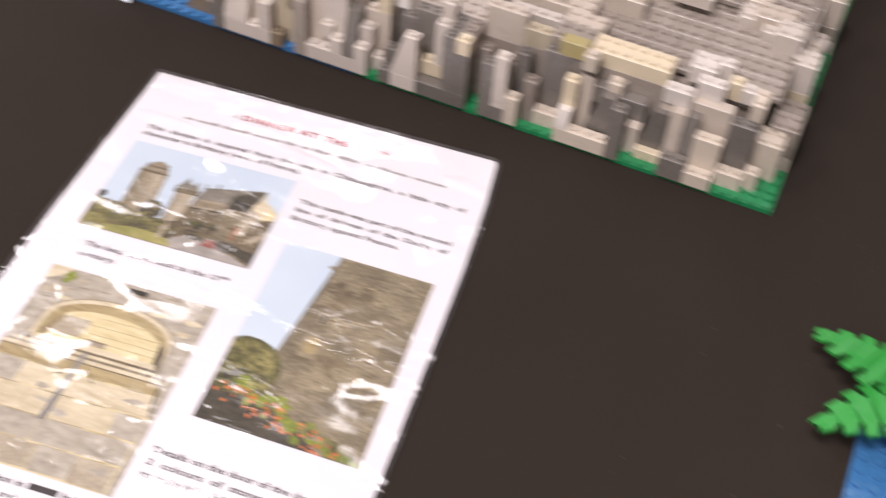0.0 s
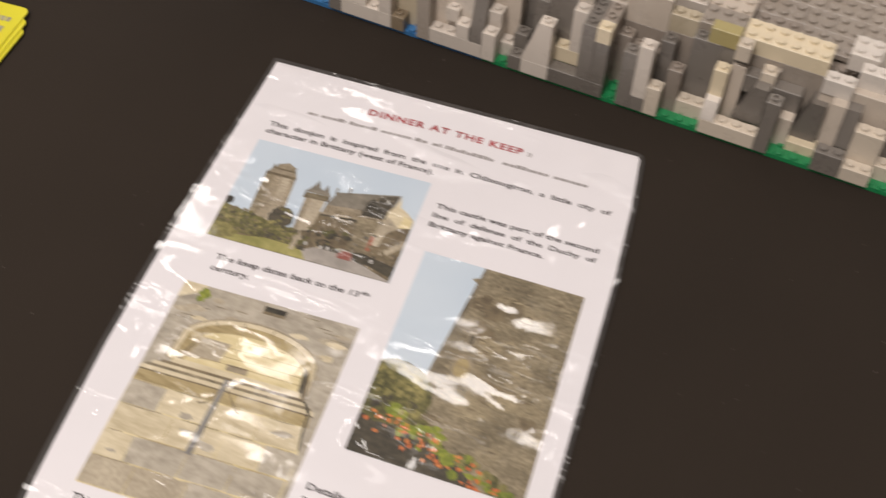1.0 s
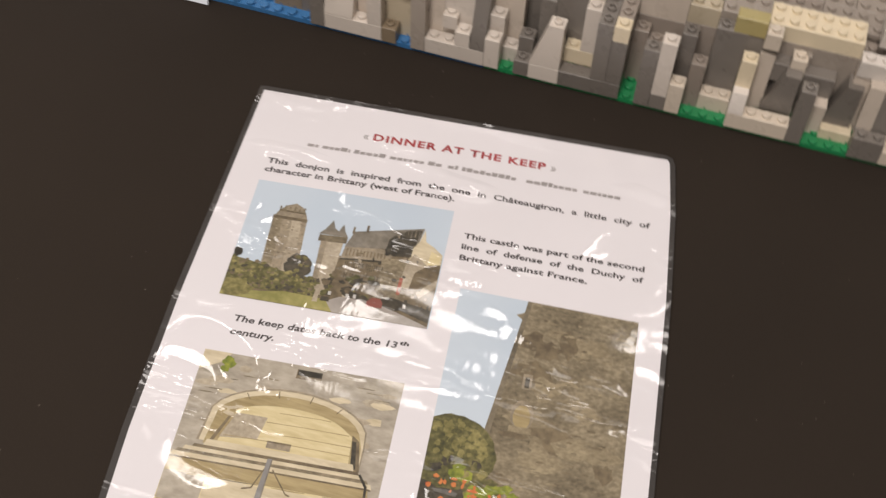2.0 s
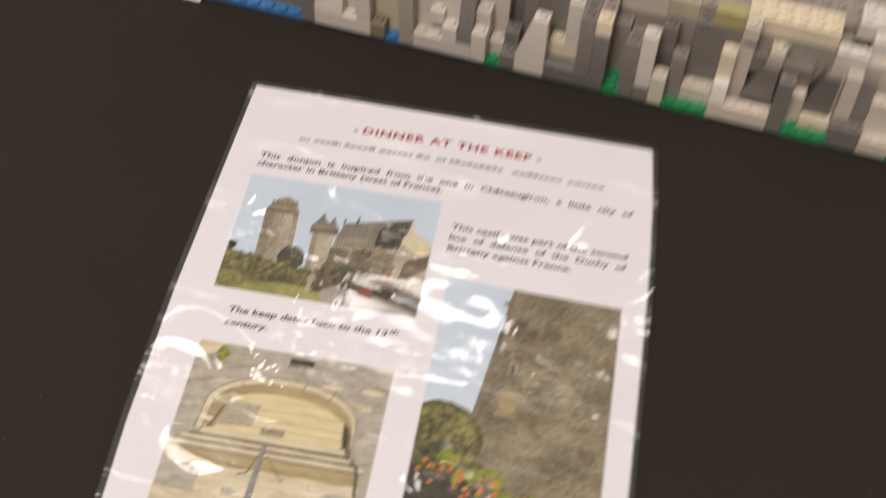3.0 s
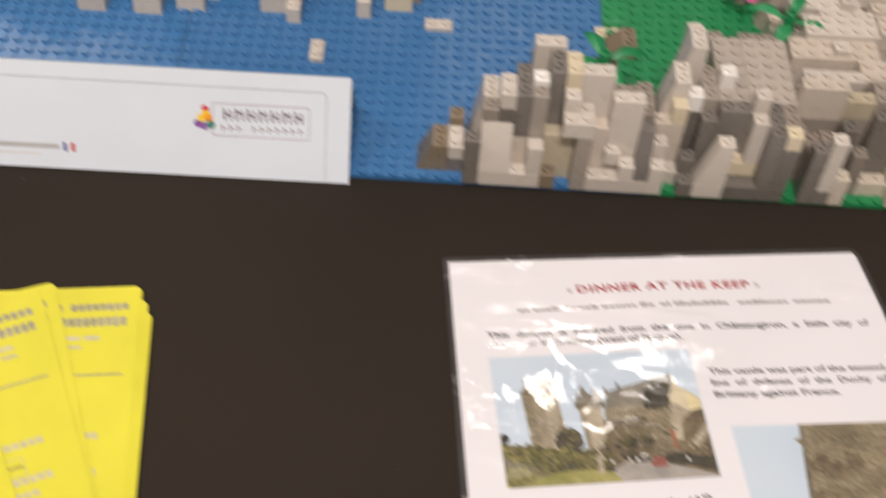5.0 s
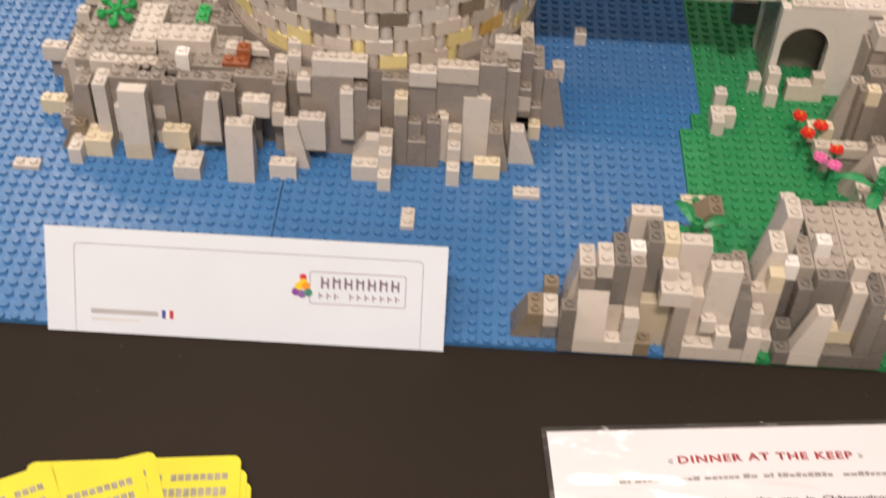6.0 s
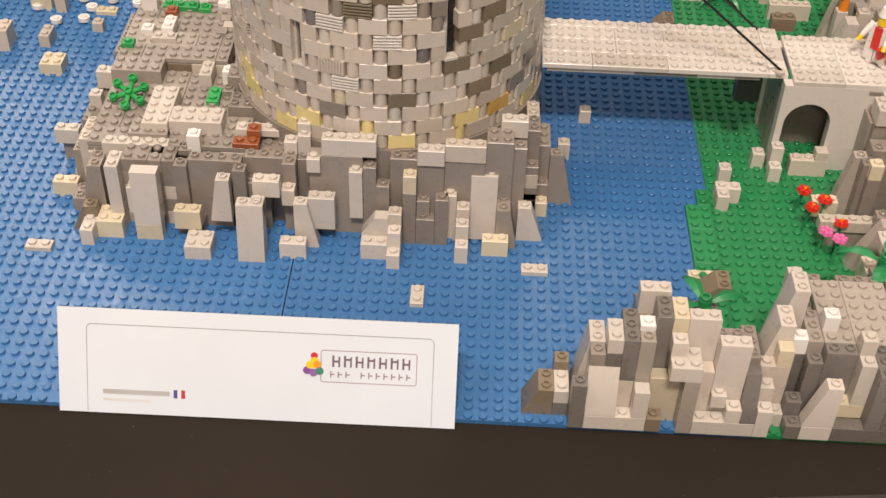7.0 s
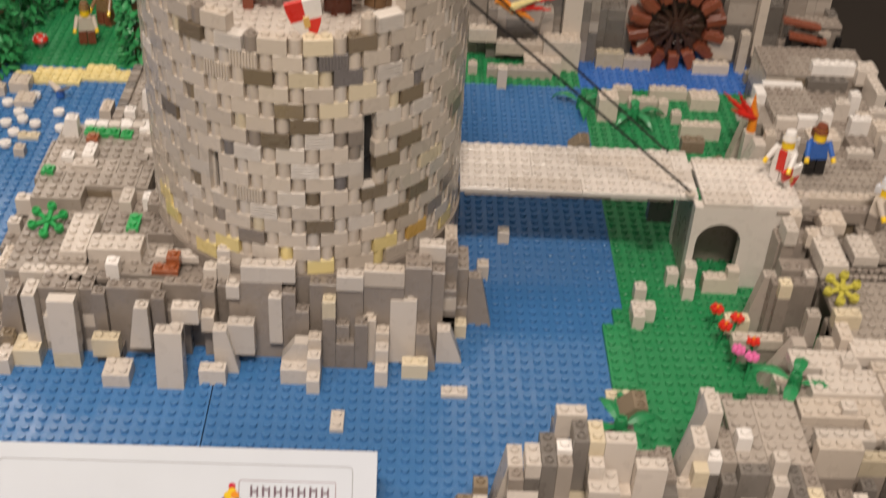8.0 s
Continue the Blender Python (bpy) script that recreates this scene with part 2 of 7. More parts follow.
def box_geo(x0, y0, z0, x1, y1, z1, ch=CH):
    v = [(x0, y0, z0), (x1, y0, z0), (x1, y1, z0), (x0, y1, z0),
         (x0, y0, z1 - ch), (x1, y0, z1 - ch), (x1, y1, z1 - ch), (x0, y1, z1 - ch),
         (x0 + ch, y0 + ch, z1), (x1 - ch, y0 + ch, z1), (x1 - ch, y1 - ch, z1), (x0 + ch, y1 - ch, z1)]
    f = [(3, 2, 1, 0)]
    for i in range(4):
        j = (i + 1) % 4
        f += [(i, j, 4 + j, 4 + i), (4 + i, 4 + j, 8 + j, 8 + i)]
    f.append((8, 9, 10, 11))
    return v, f


def tube_geo(x, y, z0, z1, r, n=12, r2=None, cap=True):
    r2 = r if r2 is None else r2
    v, f = [], []
    for k, (z, rr) in enumerate(((z0, r), (z1, r2))):
        for i in range(n):
            a = 2 * math.pi * i / n
            v.append((x + rr * math.cos(a), y + rr * math.sin(a), z))
    for i in range(n):
        j = (i + 1) % n
        f.append((i, j, n + j, n + i))
    if cap:
        f.append(tuple(range(n, 2 * n)))
        f.append(tuple(range(n - 1, -1, -1)))
    return v, f


def stud_geo(x, y, z, hollow=False, n=12):
    h, r = 0.0017, 0.0024
    v, f = [], []
    for zz, rr in ((z - 0.0002, r), (z + h - 0.0002, r), (z + h, r - 0.0002)):
        for i in range(n):
            a = 2 * math.pi * i / n
            v.append((x + rr * math.cos(a), y + rr * math.sin(a), zz))
    for i in range(n):
        j = (i + 1) % n
        f += [(i, j, n + j, n + i), (n + i, n + j, 2 * n + j, 2 * n + i)]
    if not hollow:
        f.append(tuple(range(2 * n, 3 * n)))
        return v, f
    for zz, rr in ((z + h, 0.0015), (z + 0.0003, 0.0015)):
        for i in range(n):
            a = 2 * math.pi * i / n
            v.append((x + rr * math.cos(a), y + rr * math.sin(a), zz))
    for i in range(n):
        j = (i + 1) % n
        f += [(2 * n + i, 2 * n + j, 3 * n + j, 3 * n + i), (3 * n + i, 3 * n + j, 4 * n + j, 4 * n + i)]
    f.append(tuple(range(4 * n, 5 * n)))
    return v, f


def add_geo(a, b):
    o = len(a[0])
    a[0].extend(b[0])
    a[1].extend(tuple(i + o for i in q) for q in b[1])
    return a


def prism_geo(profile, x0, x1):
    """A profile of (y, z) corners, counter-clockwise seen from +x, drawn out along x."""
    n = len(profile)
    v = [(x0, y, z) for y, z in profile] + [(x1, y, z) for y, z in profile]
    f = [(i, n + i, n + (i + 1) % n, (i + 1) % n) for i in range(n)]
    f += [tuple(range(n)), tuple(range(2 * n - 1, n - 1, -1))]
    f = [tuple(reversed(q)) for q in f]
    return v, f


def turn_geo(geo, w, d, side):
    """Turn a piece of w x d studs that faces the front to face F, R, B or L, on its turned footprint."""
    W, D = w * S, d * S
    if side == "F":
        return geo
    if side == "B":
        return [(W - x, D - y, z) for x, y, z in geo[0]], geo[1]
    if side == "L":
        return [(y, W - x, z) for x, y, z in geo[0]], geo[1]
    return [(D - y, x, z) for x, y, z in geo[0]], geo[1]


GEO = {}


def piece_geo(kind, w, d, h, studs):
    key = (kind, w, d, h, studs)
    if key in GEO:
        return GEO[key]
    H = h * BH - 0.00004
    W, D = w * S - GAP, d * S - GAP
    name, side = (kind.split("/") + ["F"])[:2]
    if name == "brick":
        g = box_geo(GAP, GAP, 0, W, D, H)
        if studs:
            for i in range(int(w + 0.01)):
                for j in range(int(d + 0.01)):
                    add_geo(g, stud_geo((i + 0.5) * S, (j + 0.5) * S, H, studs == 2))
    elif name == "slope":
        lip = 0.0016
        top = max(0.3, d - 1) * S
        g = prism_geo([(GAP, 0), (D, 0), (D, H), (top, H), (GAP, lip)], GAP, W)
        if studs:
            for i in range(int(w + 0.01)):
                add_geo(g, stud_geo((i + 0.5) * S, (d - 0.5) * S, H, True))
    elif name == "arc":
        pts = [(GAP, 0), (D, 0), (D, H)]
        r = D - 0.55 * S
        pts += [(r * (1 - math.sin(math.radians(a))), H * 0.35 + H * 0.65 * math.cos(math.radians(a))) for a in (5, 30, 55, 75, 90)]
        g = prism_geo(pts, GAP, W)
    elif name == "round":
        g = tube_geo(S / 2, S / 2, 0, H, S / 2 - GAP, 16)
        if studs:
            add_geo(g, stud_geo(S / 2, S / 2, H, studs == 2))
    elif name == "cone":
        g = tube_geo(S / 2, S / 2, 0, H, S / 2 - GAP, 14, 0.0026)
        if studs:
            add_geo(g, stud_geo(S / 2, S / 2, H, True))
    elif name == "grille":
        g = box_geo(GAP, GAP + 0.0042, 0, W, D, H)
        for k in range(5):
            z = H * (k + 0.04) / 5
            add_geo(g, box_geo(GAP, GAP - 0.0003, z, W, GAP + 0.0043, z + H * 0.108, 0.0001))
    elif name == "ribbed":
        g = box_geo(GAP, GAP + 0.0005, 0, W, D, H)
        for k in range(9):
            x = GAP + (W - GAP) * (k + 0.2) / 9
            add_geo(g, box_geo(x, GAP - 0.0002, 0.0002, x + (W - GAP) * 0.6 / 9, GAP + 0.0006, H - 0.0002, 0.0001))
    g = turn_geo(g, w, d, side) if side != "F" else g
    GEO[key] = g
    return g


MESH = {}
WORDS = {"brick": "brick", "slope": "slope_brick", "arc": "curved_brick", "round": "round_brick", "cone": "cone_brick",
         "grille": "grille_brick", "ribbed": "ribbed_brick"}


def make_mesh(name, geo, mats, index=None):
    me = bpy.data.meshes.new(name)
    me.from_pydata(geo[0], [], geo[1])
    for m in mats:
        me.materials.append(m)
    if index:
        me.polygons.foreach_set("material_index", index)
    me.polygons.foreach_set("use_smooth", [True] * len(me.polygons))
    me.set_sharp_from_angle(angle=radians(34))
    me.update()
    return me


def empty(name, label, category, group="", kind=""):
    ob = new(name)
    ob.empty_display_size = 0.01
    return tagged(ob, label, category, group, kind)


def put(name, geo, mat, parent, label="", m=None, index=None):
    mats = mat if isinstance(mat, (list, tuple)) else [mat]
    ob = new(name, make_mesh(name, geo, mats, index))
    ob.parent = parent
    if m is not None:
        ob.matrix_local = m
    return tagged(ob, label)


class Build:
    """A model of toy bricks: single pieces as parts, the far and uncounted ones joined."""

    def __init__(self, name, label, category, ox=0.0, oy=0.0, limit=300):
        self.ob = empty(name, label, category)
        self.ox, self.oy, self.limit, self.count = ox, oy, limit, 0
        self.v, self.f, self.mi, self.mats = [], [], [], []

    def place(self, m, kind, w, d, h, col, studs, far=False):
        if not far and self.count < self.limit:
            key = (kind, w, d, h, studs, col)
            if key not in MESH:
                MESH[key] = make_mesh(WORDS[kind.split("/")[0]], piece_geo(kind, w, d, h, studs), [MATS[col]])
            ob = new("plate" if (h < 0.5 and kind == "brick") else WORDS[kind.split("/")[0]], MESH[key])
            ob.parent = self.ob
            ob.matrix_local = m
            self.count += 1
            return ob
        self.join(piece_geo(kind, w, d, h, studs), col, m)

    def join(self, geo, col, m=None):
        if col not in self.mats:
            self.mats.append(col)
        o = len(self.v)
        self.v.extend(tuple(m @ Vector(p)) for p in geo[0]) if m is not None else self.v.extend(geo[0])
        self.f.extend(tuple(i + o for i in q) for q in geo[1])
        self.mi.extend([self.mats.index(col)] * len(geo[1]))

    def b(self, x, y, z, w, d, h, col, studs=1, kind="brick", far=False):
        m = Matrix.Translation(((x + self.ox) * S, (y + self.oy) * S, ZP + z * BH))
        return self.place(m, kind, w, d, h, col, studs, far)

    def s(self, x, y, z, w, d, h, col, side="F", studs=1, far=False):
        return self.b(x, y, z, w, d, h, col, studs, "slope/" + side if side != "F" else "slope", far)

    def stack(self, x, y, w, d, z0, z1, rnd, pal, far=False, studs=1):
        z = z0
        while z < z1 - 0.01:
            h = min(rnd.choice((1, 1, 2, 3)), z1 - z)
            last = z + h > z1 - 0.02
            self.b(x, y, z, w, d, h, rnd.choice(pal), studs if last else 0, far=far)
            z += h

    def wall(self, x0, x1, y, d, z0, z1, rnd, pal, far=False, ragged=0):
        x = x0
        while x < x1 - 0.01:
            w = min(rnd.choice((1, 2, 2, 3)), x1 - x)
            self.stack(x, y, w, d, z0, max(z0 + 1, z1 - rnd.randint(0, ragged)), rnd, pal, far)
            x += w

    def deck(self, x0, x1, y0, y1, z, rnd, pal, far=False, studs=1):
        y = y0
        while y < y1 - 0.01:
            d = min(2, y1 - y)
            x = x0
            while x < x1 - 0.01:
                w = min(rnd.choice((2, 3, 4, 6)), x1 - x)
                self.b(x, y, z - 1 / 3, w, d, 1 / 3, rnd.choice(pal), studs, far=far)
                x += w
            y += d

    def done(self, name="bricks_behind", label=""):
        if self.v:
            ob = put(name, (self.v, self.f), [MATS[c] for c in self.mats], self.ob, label, index=self.mi)
            tagged(ob, kind="stuff")
        return self.ob

# ---- hall and table ----
def slab(name, x0, y0, z0, x1, y1, z1, mat, label, category):
    me = make_mesh(name, box_geo(x0, y0, z0, x1, y1, z1, 0.002), [mat])
    return tagged(new(name, me), label, category, kind="structure")


slab("floor", -7, -7, -0.85, 7, 7, -0.75, FLOOR, "dull grey floor of an exhibition hall", "floor")
slab("ceiling", -7, -7, 3.2, 7, 7, 3.3, CEIL, "plain off-white ceiling of the hall", "ceiling")
slab("wall_north", -7, 7, -0.75, 7, 7.2, 3.2, WALL, "plain light hall wall", "wall")
slab("wall_south", -7, -7.2, -0.75, 7, -7, 3.2, WALL, "plain light hall wall", "wall")
slab("wall_east", 7, -7, -0.75, 7.2, 7, 3.2, WALL, "plain light hall wall", "wall")
slab("wall_west", -7.2, -7, -0.75, -7, 7, 3.2, WALL, "plain light hall wall", "wall")


def table():
    """A trestle table under a black cloth that lies in very shallow folds and hangs down round it."""
    top = empty("exhibition_table", "long table covered with a creased black cloth", "table")
    x0, x1, y0, y1 = -1.3, 1.5, -0.47, 1.05
    put("tabletop", box_geo(x0 + 0.01, y0 + 0.01, -0.03, x1 - 0.01, y1 - 0.01, -0.004), plain("table_wood", (0.3, 0.2, 0.12), 0.6), top)
    leg = box_geo(-0.02, -0.02, -0.75, 0.02, 0.02, -0.03, 0.001)
    for lx, ly in ((x0 + 0.12, y0 + 0.12), (x1 - 0.12, y0 + 0.12), (x0 + 0.12, y1 - 0.12), (x1 - 0.12, y1 - 0.12)):
        put("leg", leg, CEIL, top, m=Matrix.Translation((lx, ly, 0)))
    nx, ny = 420, 250
    v, f = [], []
    for j in range(ny + 1):
        for i in range(nx + 1):
            u, w = i / nx, j / ny
            x, y = x0 - 0.25 + (x1 - x0 + 0.5) * u, y0 - 0.25 + (y1 - y0 + 0.5) * w
            over = max(x0 - x, x - x1, y0 - y, y - y1, 0)
            z = -over * 2.2 - 0.0006
            px, py = min(max(x, x0 - 0.004), x1 + 0.004), min(max(y, y0 - 0.004), y1 + 0.004)
            if over > 0:
                fold = 0.012 * math.sin(38 * (x + y)) * min(1, over * 8)
                px += fold if x < x0 or x > x1 else 0
                py += fold if y < y0 or y > y1 else 0
            z += 0.0004 * noise.noise(Vector((x * 7, y * 3, 0))) + 0.0004
            bare = max(0, min(1, (x - 0.42) * 12, (0.575 - x) * 25, (-0.01 - y) * 20)) if over == 0 else 0
            z += bare * 0.0022 * max(0, noise.noise(Vector((x * 26 + y * 9, y * 5, 3))) + 0.1)
            v.append((px, py, z))
    for j in range(ny):
        for i in range(nx):
            a = j * (nx + 1) + i
            f.append((a, a + 1, a + nx + 2, a + nx + 1))
    me = make_mesh("tablecloth", (v, f), [CLOTH])
    me.polygons.foreach_set("use_smooth", [True] * len(me.polygons))
    tagged(new("tablecloth", me), "black woven cloth lying over the display table", "tablecloth")


table()


# ---- baseplates ----
def baseplate(x0, y0, w, d, col, label, rows=None):
    ob = empty("baseplate", label, "baseplate", "baseplates under the castle model")
    put("plate", box_geo(x0 * S + (0.0006 if x0 == 0 else 0.0001), y0 * S + (0.0001 if y0 else (0.0050 if col == "green" or x0 == 0 else 0.0022)), 0.0002, (x0 + w) * S - 0.0001, (y0 + d) * S - 0.0001, ZP, 0.00003), MATS[col], ob)
    g = ([], [])
    for i in range(w):
        for j in range(d):
            if rows is None or rows(x0 + i, y0 + j):
                inset = (0.42, 0.22)[j] if y0 == 0 and x0 >= 0 and j < 2 else 0.0
                add_geo(g, stud_geo((x0 + i + 0.5) * S, (y0 + j + 0.5 + inset) * S, ZP, n=12 if y0 < 32 else 8))
    tagged(put("studs", g, MATS[col], ob), kind="stuff")
    return ob


BLUE = "blue studded toy baseplate laid as castle moat"
baseplate(-64, 0, 32, 32, "blue", BLUE)
baseplate(-32, 0, 32, 32, "blue", BLUE, lambda i, j: j > 0 or i < -14)
baseplate(0, 0, 32, 23, "blue", BLUE, lambda i, j: j > 0 or i > 12)
baseplate(0, 23, 32, 9, "deepblue", "darker blue studded toy baseplate in front of the drawbridge")
baseplate(-64, 32, 32, 32, "blue", BLUE)
baseplate(-32, 32, 32, 32, "blue", BLUE)
baseplate(0, 32, 32, 32, "deepblue", "darker blue studded toy baseplate behind the drawbridge")
GREEN = "green studded toy baseplate laid as meadow"
baseplate(32, 0, 32, 32, "green", GREEN)
baseplate(32, 32, 32, 32, "green", GREEN)
baseplate(-64, 64, 32, 32, "green", GREEN)
baseplate(-32, 64, 32, 32, "green", GREEN)
baseplate(0, 64, 32, 32, "green", GREEN)
baseplate(32, 64, 27, 12, "stream", "bright blue studded toy baseplate below the mill")

rnd = random.Random(7)
P3 = 1 / 3
GREYS = ("light", "light", "pale", "dark", "dark", "dark", "tan")
DARKS = ("dark", "dark", "dark", "light", "olive")


# ---- rock island under the keep ----
def rock_island():
    k = Build("rock_island", "rocky island of grey toy bricks under the round keep", "toy rock", limit=300)
    b, s = k.b, k.s
    # pieces standing in the water along the front
    b(-16, 16, 0, 1, 2, 1.2, "pale")
    b(-15, 17, 0, 2, 2, 1.3, "tan")
    b(-12, 17, 0, 2, 1, 1.2, "tan", 0)
    s(-12, 17, 1.2, 2, 1.4, 3.8, "pale", studs=0)
    b(-14, 18, 1, 1, 2, 4, "pale", 1)
    b(-12.6, 18, 1.4, 1, 1, 2, "pale")
    b(-8, 15, 0, 2, 2, 1, "pale")
    b(-9, 17, 1, 2, 1, 1.4, "tan")
    b(-9, 18, 0, 2, 1, 1, "dark")
    s(-6.3, 17.4, 1.5, 1, 1.6, 3.2, "pale", "L")
    s(-4, 15, 0, 2, 1.7, 4, "pale")
    b(-3, 16, 3, 1, 1, 1, "pale")
    b(-3, 17.4, 3.6, 2, 1, 1.2, "pale")
    b(-1, 15.6, 0, 2, 1, 1.2, "pale")
    s(0, 17, 0, 1, 1.8, 3.4, "pale", "R")
    b(1, 17.5, 1.2, 2, 1, 2.4, "pale")
    b(-1, 18, 2.6, 1, 1, 1.2, "light")
    b(4, 18.4, 1.6, 1, 1, 3.6, "pale")
    b(5, 16, 0, 2, 2, 1.2, "pale")
    s(5, 17, 1.2, 1, 2, 1.4, "pale", "L", 0)
    b(7, 15, 0, 1, 1, 1.1, "pale")
    b(7, 16, 0, 1, 1, 2.2, "pale")
    b(7, 17, 0, 1, 1, 3, "light")
    b(8, 18, 0, 1, 1, 4, "dark", 0)
    b(8, 18, 4, 1, 1, 1.3, "tan")
    b(10.4, 18, 0, 1, 1, 3.6, "dark")
    b(11, 18.6, 0, 1, 1, 3.6, "light")
    b(12, 16, 0, 1, 1, 1.3, "pale")
    b(12, 17, 0, 1, 1, 2.3, "pale")
    b(12, 18, 0, 1, 1, 3, "light")
    s(13, 18.6, 0.2, 2, 1.5, 4.7, "pale")
    b(14, 17, 0, 2, 1, 1.2, "tan")
    s(15, 18, 0, 2, 1.6, 3, "dark", "R")
    s(16.6, 19, 0, 1, 2, 2.6, "pale", "R")
    b(17, 21.4, 2.5, 1, 1, 1.2, "tan")
    b(17, 21, 0, 1, 2, 2.5, "dark")
    b(18, 22, 0, 1, 1, 1.1, "tan")
    b(18, 23, 0, 1, 1, 2, "dark", 2)
    s(19, 23.6, 0, 1, 2, 4, "dark", "R")
    b(18, 24, 0, 1, 3, 4.5, "dark")
    # dark wall behind them
    k.wall(-13, -9, 19, 2, 0, 5, rnd, ("dark", "dark", "light"))
    b(-9, 18.5, 1, 1, 1, 4, "dark", 2)
    b(-8, 19, 0, 4, 1, 5.2, "dark", 2)
    b(-4.6, 18.2, 0, 1, 1, 5, "dark", 2)
    b(-5, 19, 0, 3, 1, 3.6, "dark", 2)
    b(-4, 20, 0, 4, 1, 5, "dark", 2)
    b(-1, 19, 0, 1, 2, 5.2, "dark", 2)
    b(0, 20, 0, 1, 1, 5, "dark", 2)
    b(0.9, 18.6, 4.9, 1, 1, 1, "pale")
    b(1, 19, 0, 4, 1, 6, "dark", 0)
    b(5, 18.7, 0, 1, 1, 5.4, "dark", 2)
    b(6, 18.4, 0, 1, 1, 4.2, "dark", 2)
    b(7, 19, 0, 2, 1, 6, "dark", 2)
    b(9, 19, 0, 2, 1, 5.6, "dark", 0)
    b(9, 18, 0, 1.4, 1, 2, "dark", 2)
    b(9, 18.4, 2, 1, 1, 1.2, "dark", 2)
    b(11, 19.2, 0, 3, 1, 5.8, "dark", 0)
    b(2, 19, 6, 4, 1, 1.2, "pale")
    b(9, 18.8, 5.7, 2, 1, 1.1, "pale")
    b(11, 19.1, 5.9, 3, 1, 1.2, "light", 1)
    b(14, 19.4, 0, 2, 2, 7.3, "dark", 1)
    b(15, 21, 6.8, 2, 1, 1.2, "pale")
    b(16, 20, 0, 1, 3, 6.6, "dark", 2)
    b(17, 22, 2, 1, 2, 4.8, "dark", 2)
    b(17, 24, 0, 1, 3, 6.2, "light", 2)
    # rim near the keep's foot on the open side
    b(-1, 20.4, 5, 1, 1, 1, "pale")
    b(0, 20.6, 5, 1, 2, 1.4, "pale")
    b(0, 21, 6.3, 1, 1, 0.8, "pale")
    b(-5, 22.6, 5, 5, 1, 0.5, "pale")
    # left terrace
    k.deck(-16, -4, 21, 27, 5, rnd, ("mid", "mid", "dark"))
    k.deck(-8, -4, 27, 31, 5, rnd, ("mid", "dark"))
    b(-16, 20.8, 3.3, 2, 1, 1, "pale")
    b(-14.8, 20.7, 3.5, 5, 1, 1.6, "pale")
    b(-9, 20.4, 4.6, 1, 1, 0.4, "dark", 2)
    s(-11, 19.4, 4, 2, 1.5, 1, "dark", studs=2)
    b(-13, 21.6, 5, 3, 2, 0.4, "mid")
    b(-12, 22, 5, 2, 5, 1, "pale")
    b(-10, 22.4, 5, 4, 2, 1, "pale")
    b(-16, 29, 5, 4, 2, 1, "mid")
    k.deck(-16, -8, 27, 31, 5, rnd, ("mid", "mid", "dark"))
    b(-17.6, 30, 3.9, 2, 1, 1.3, "pale")
    b(-9, 29, 5, 1, 6, 0.9, "pale")
    b(-8, 26.4, 5, 1, 2, 0.34, "leaf")
    b(-6.9, 27.4, 5, 1, 1, 0.6, "dark", 2)
    b(-7.2, 29.4, 5, 1, 1, 1, "white")
    b(-8.3, 20.6, 4.7, 1, 1, 1.3, "white")
    b(-5, 21, 5, 2, 1, 0.34, "rust")
    b(-4, 21.8, 5, 1, 1, 0.9, "rust")
    b(-6, 25, 5, 2, 2, 0.8, "dark", 2)
    b(-6.5, 28, 5, 2, 2, 1.4, "dark")
    # left flank going back
    s(-17, 17.6, 0, 1, 2, 2, "olive", "L")
    s(-16.6, 19, 0, 2, 2, 4.3, "dark", "L", studs=2)
    b(-17.6, 20, 0, 1, 2, 1, "dark", 2)
    b(-19.6, 21.6, 0, 2, 1, 1.2, "tan")
    b(-18, 23, 0, 1, 3, 3, "dark", 2)
    s(-18.4, 23.4, 0.4, 1, 2, 3.5, "pale", "L")
    b(-17, 22, 0, 1, 3, 4.5, "light", 2)
    b(-20.4, 26, 1.6, 2, 1, 1.1, "pale")
    b(-20, 26.4, 0, 1, 2, 1.6, "dark")
    b(-17.7, 27.7, 2.9, 1, 1, 1.7, "pale")
    b(-18, 26, 0, 2, 6, 3.6, "dark")
    b(-17.4, 34.6, 0, 1, 4, 4.2, "slate", 2)
    b(-17.9, 33, 0, 1, 2, 2, "dark", 2)
    b(-18.4, 36, 0, 2, 2, 1, "light")
    # rear terrace beside the keep
    k.deck(-16.0, -7, 31, 40.6, 6, rnd, ("mid", "mid", "mid", "stone"))
    k.deck(-12.7, -6, 41, 54, 4.9, rnd, ("mid", "mid", "stone"))
    b(-16.6, 32.4, 3, 1, 6, 2.6, "mid", 2)
    b(-15.9, 32.2, 6, 1, 1, 0.34, "leaf")
    b(-14.7, 34.2, 6, 1, 1, 0.5, "white")
    b(-13.6, 33.2, 6, 2, 1, 0.4, "pale")
    b(-13, 34.2, 6, 1, 2, 0.7, "white")
    b(-13.3, 37.0, 6, 1, 1, 0.6, "rust")
    b(-13.8, 38.4, 6, 1, 1, 0.4, "leaf")
    b(-12.8, 38.3, 6, 2, 1, 0.4, "leaf")
    b(-10.7, 38.2, 6, 1, 1, 0.34, "leaf", 2)
    s(-15.6, 38.2, 6, 1, 1.4, 1.5, "white", "L")
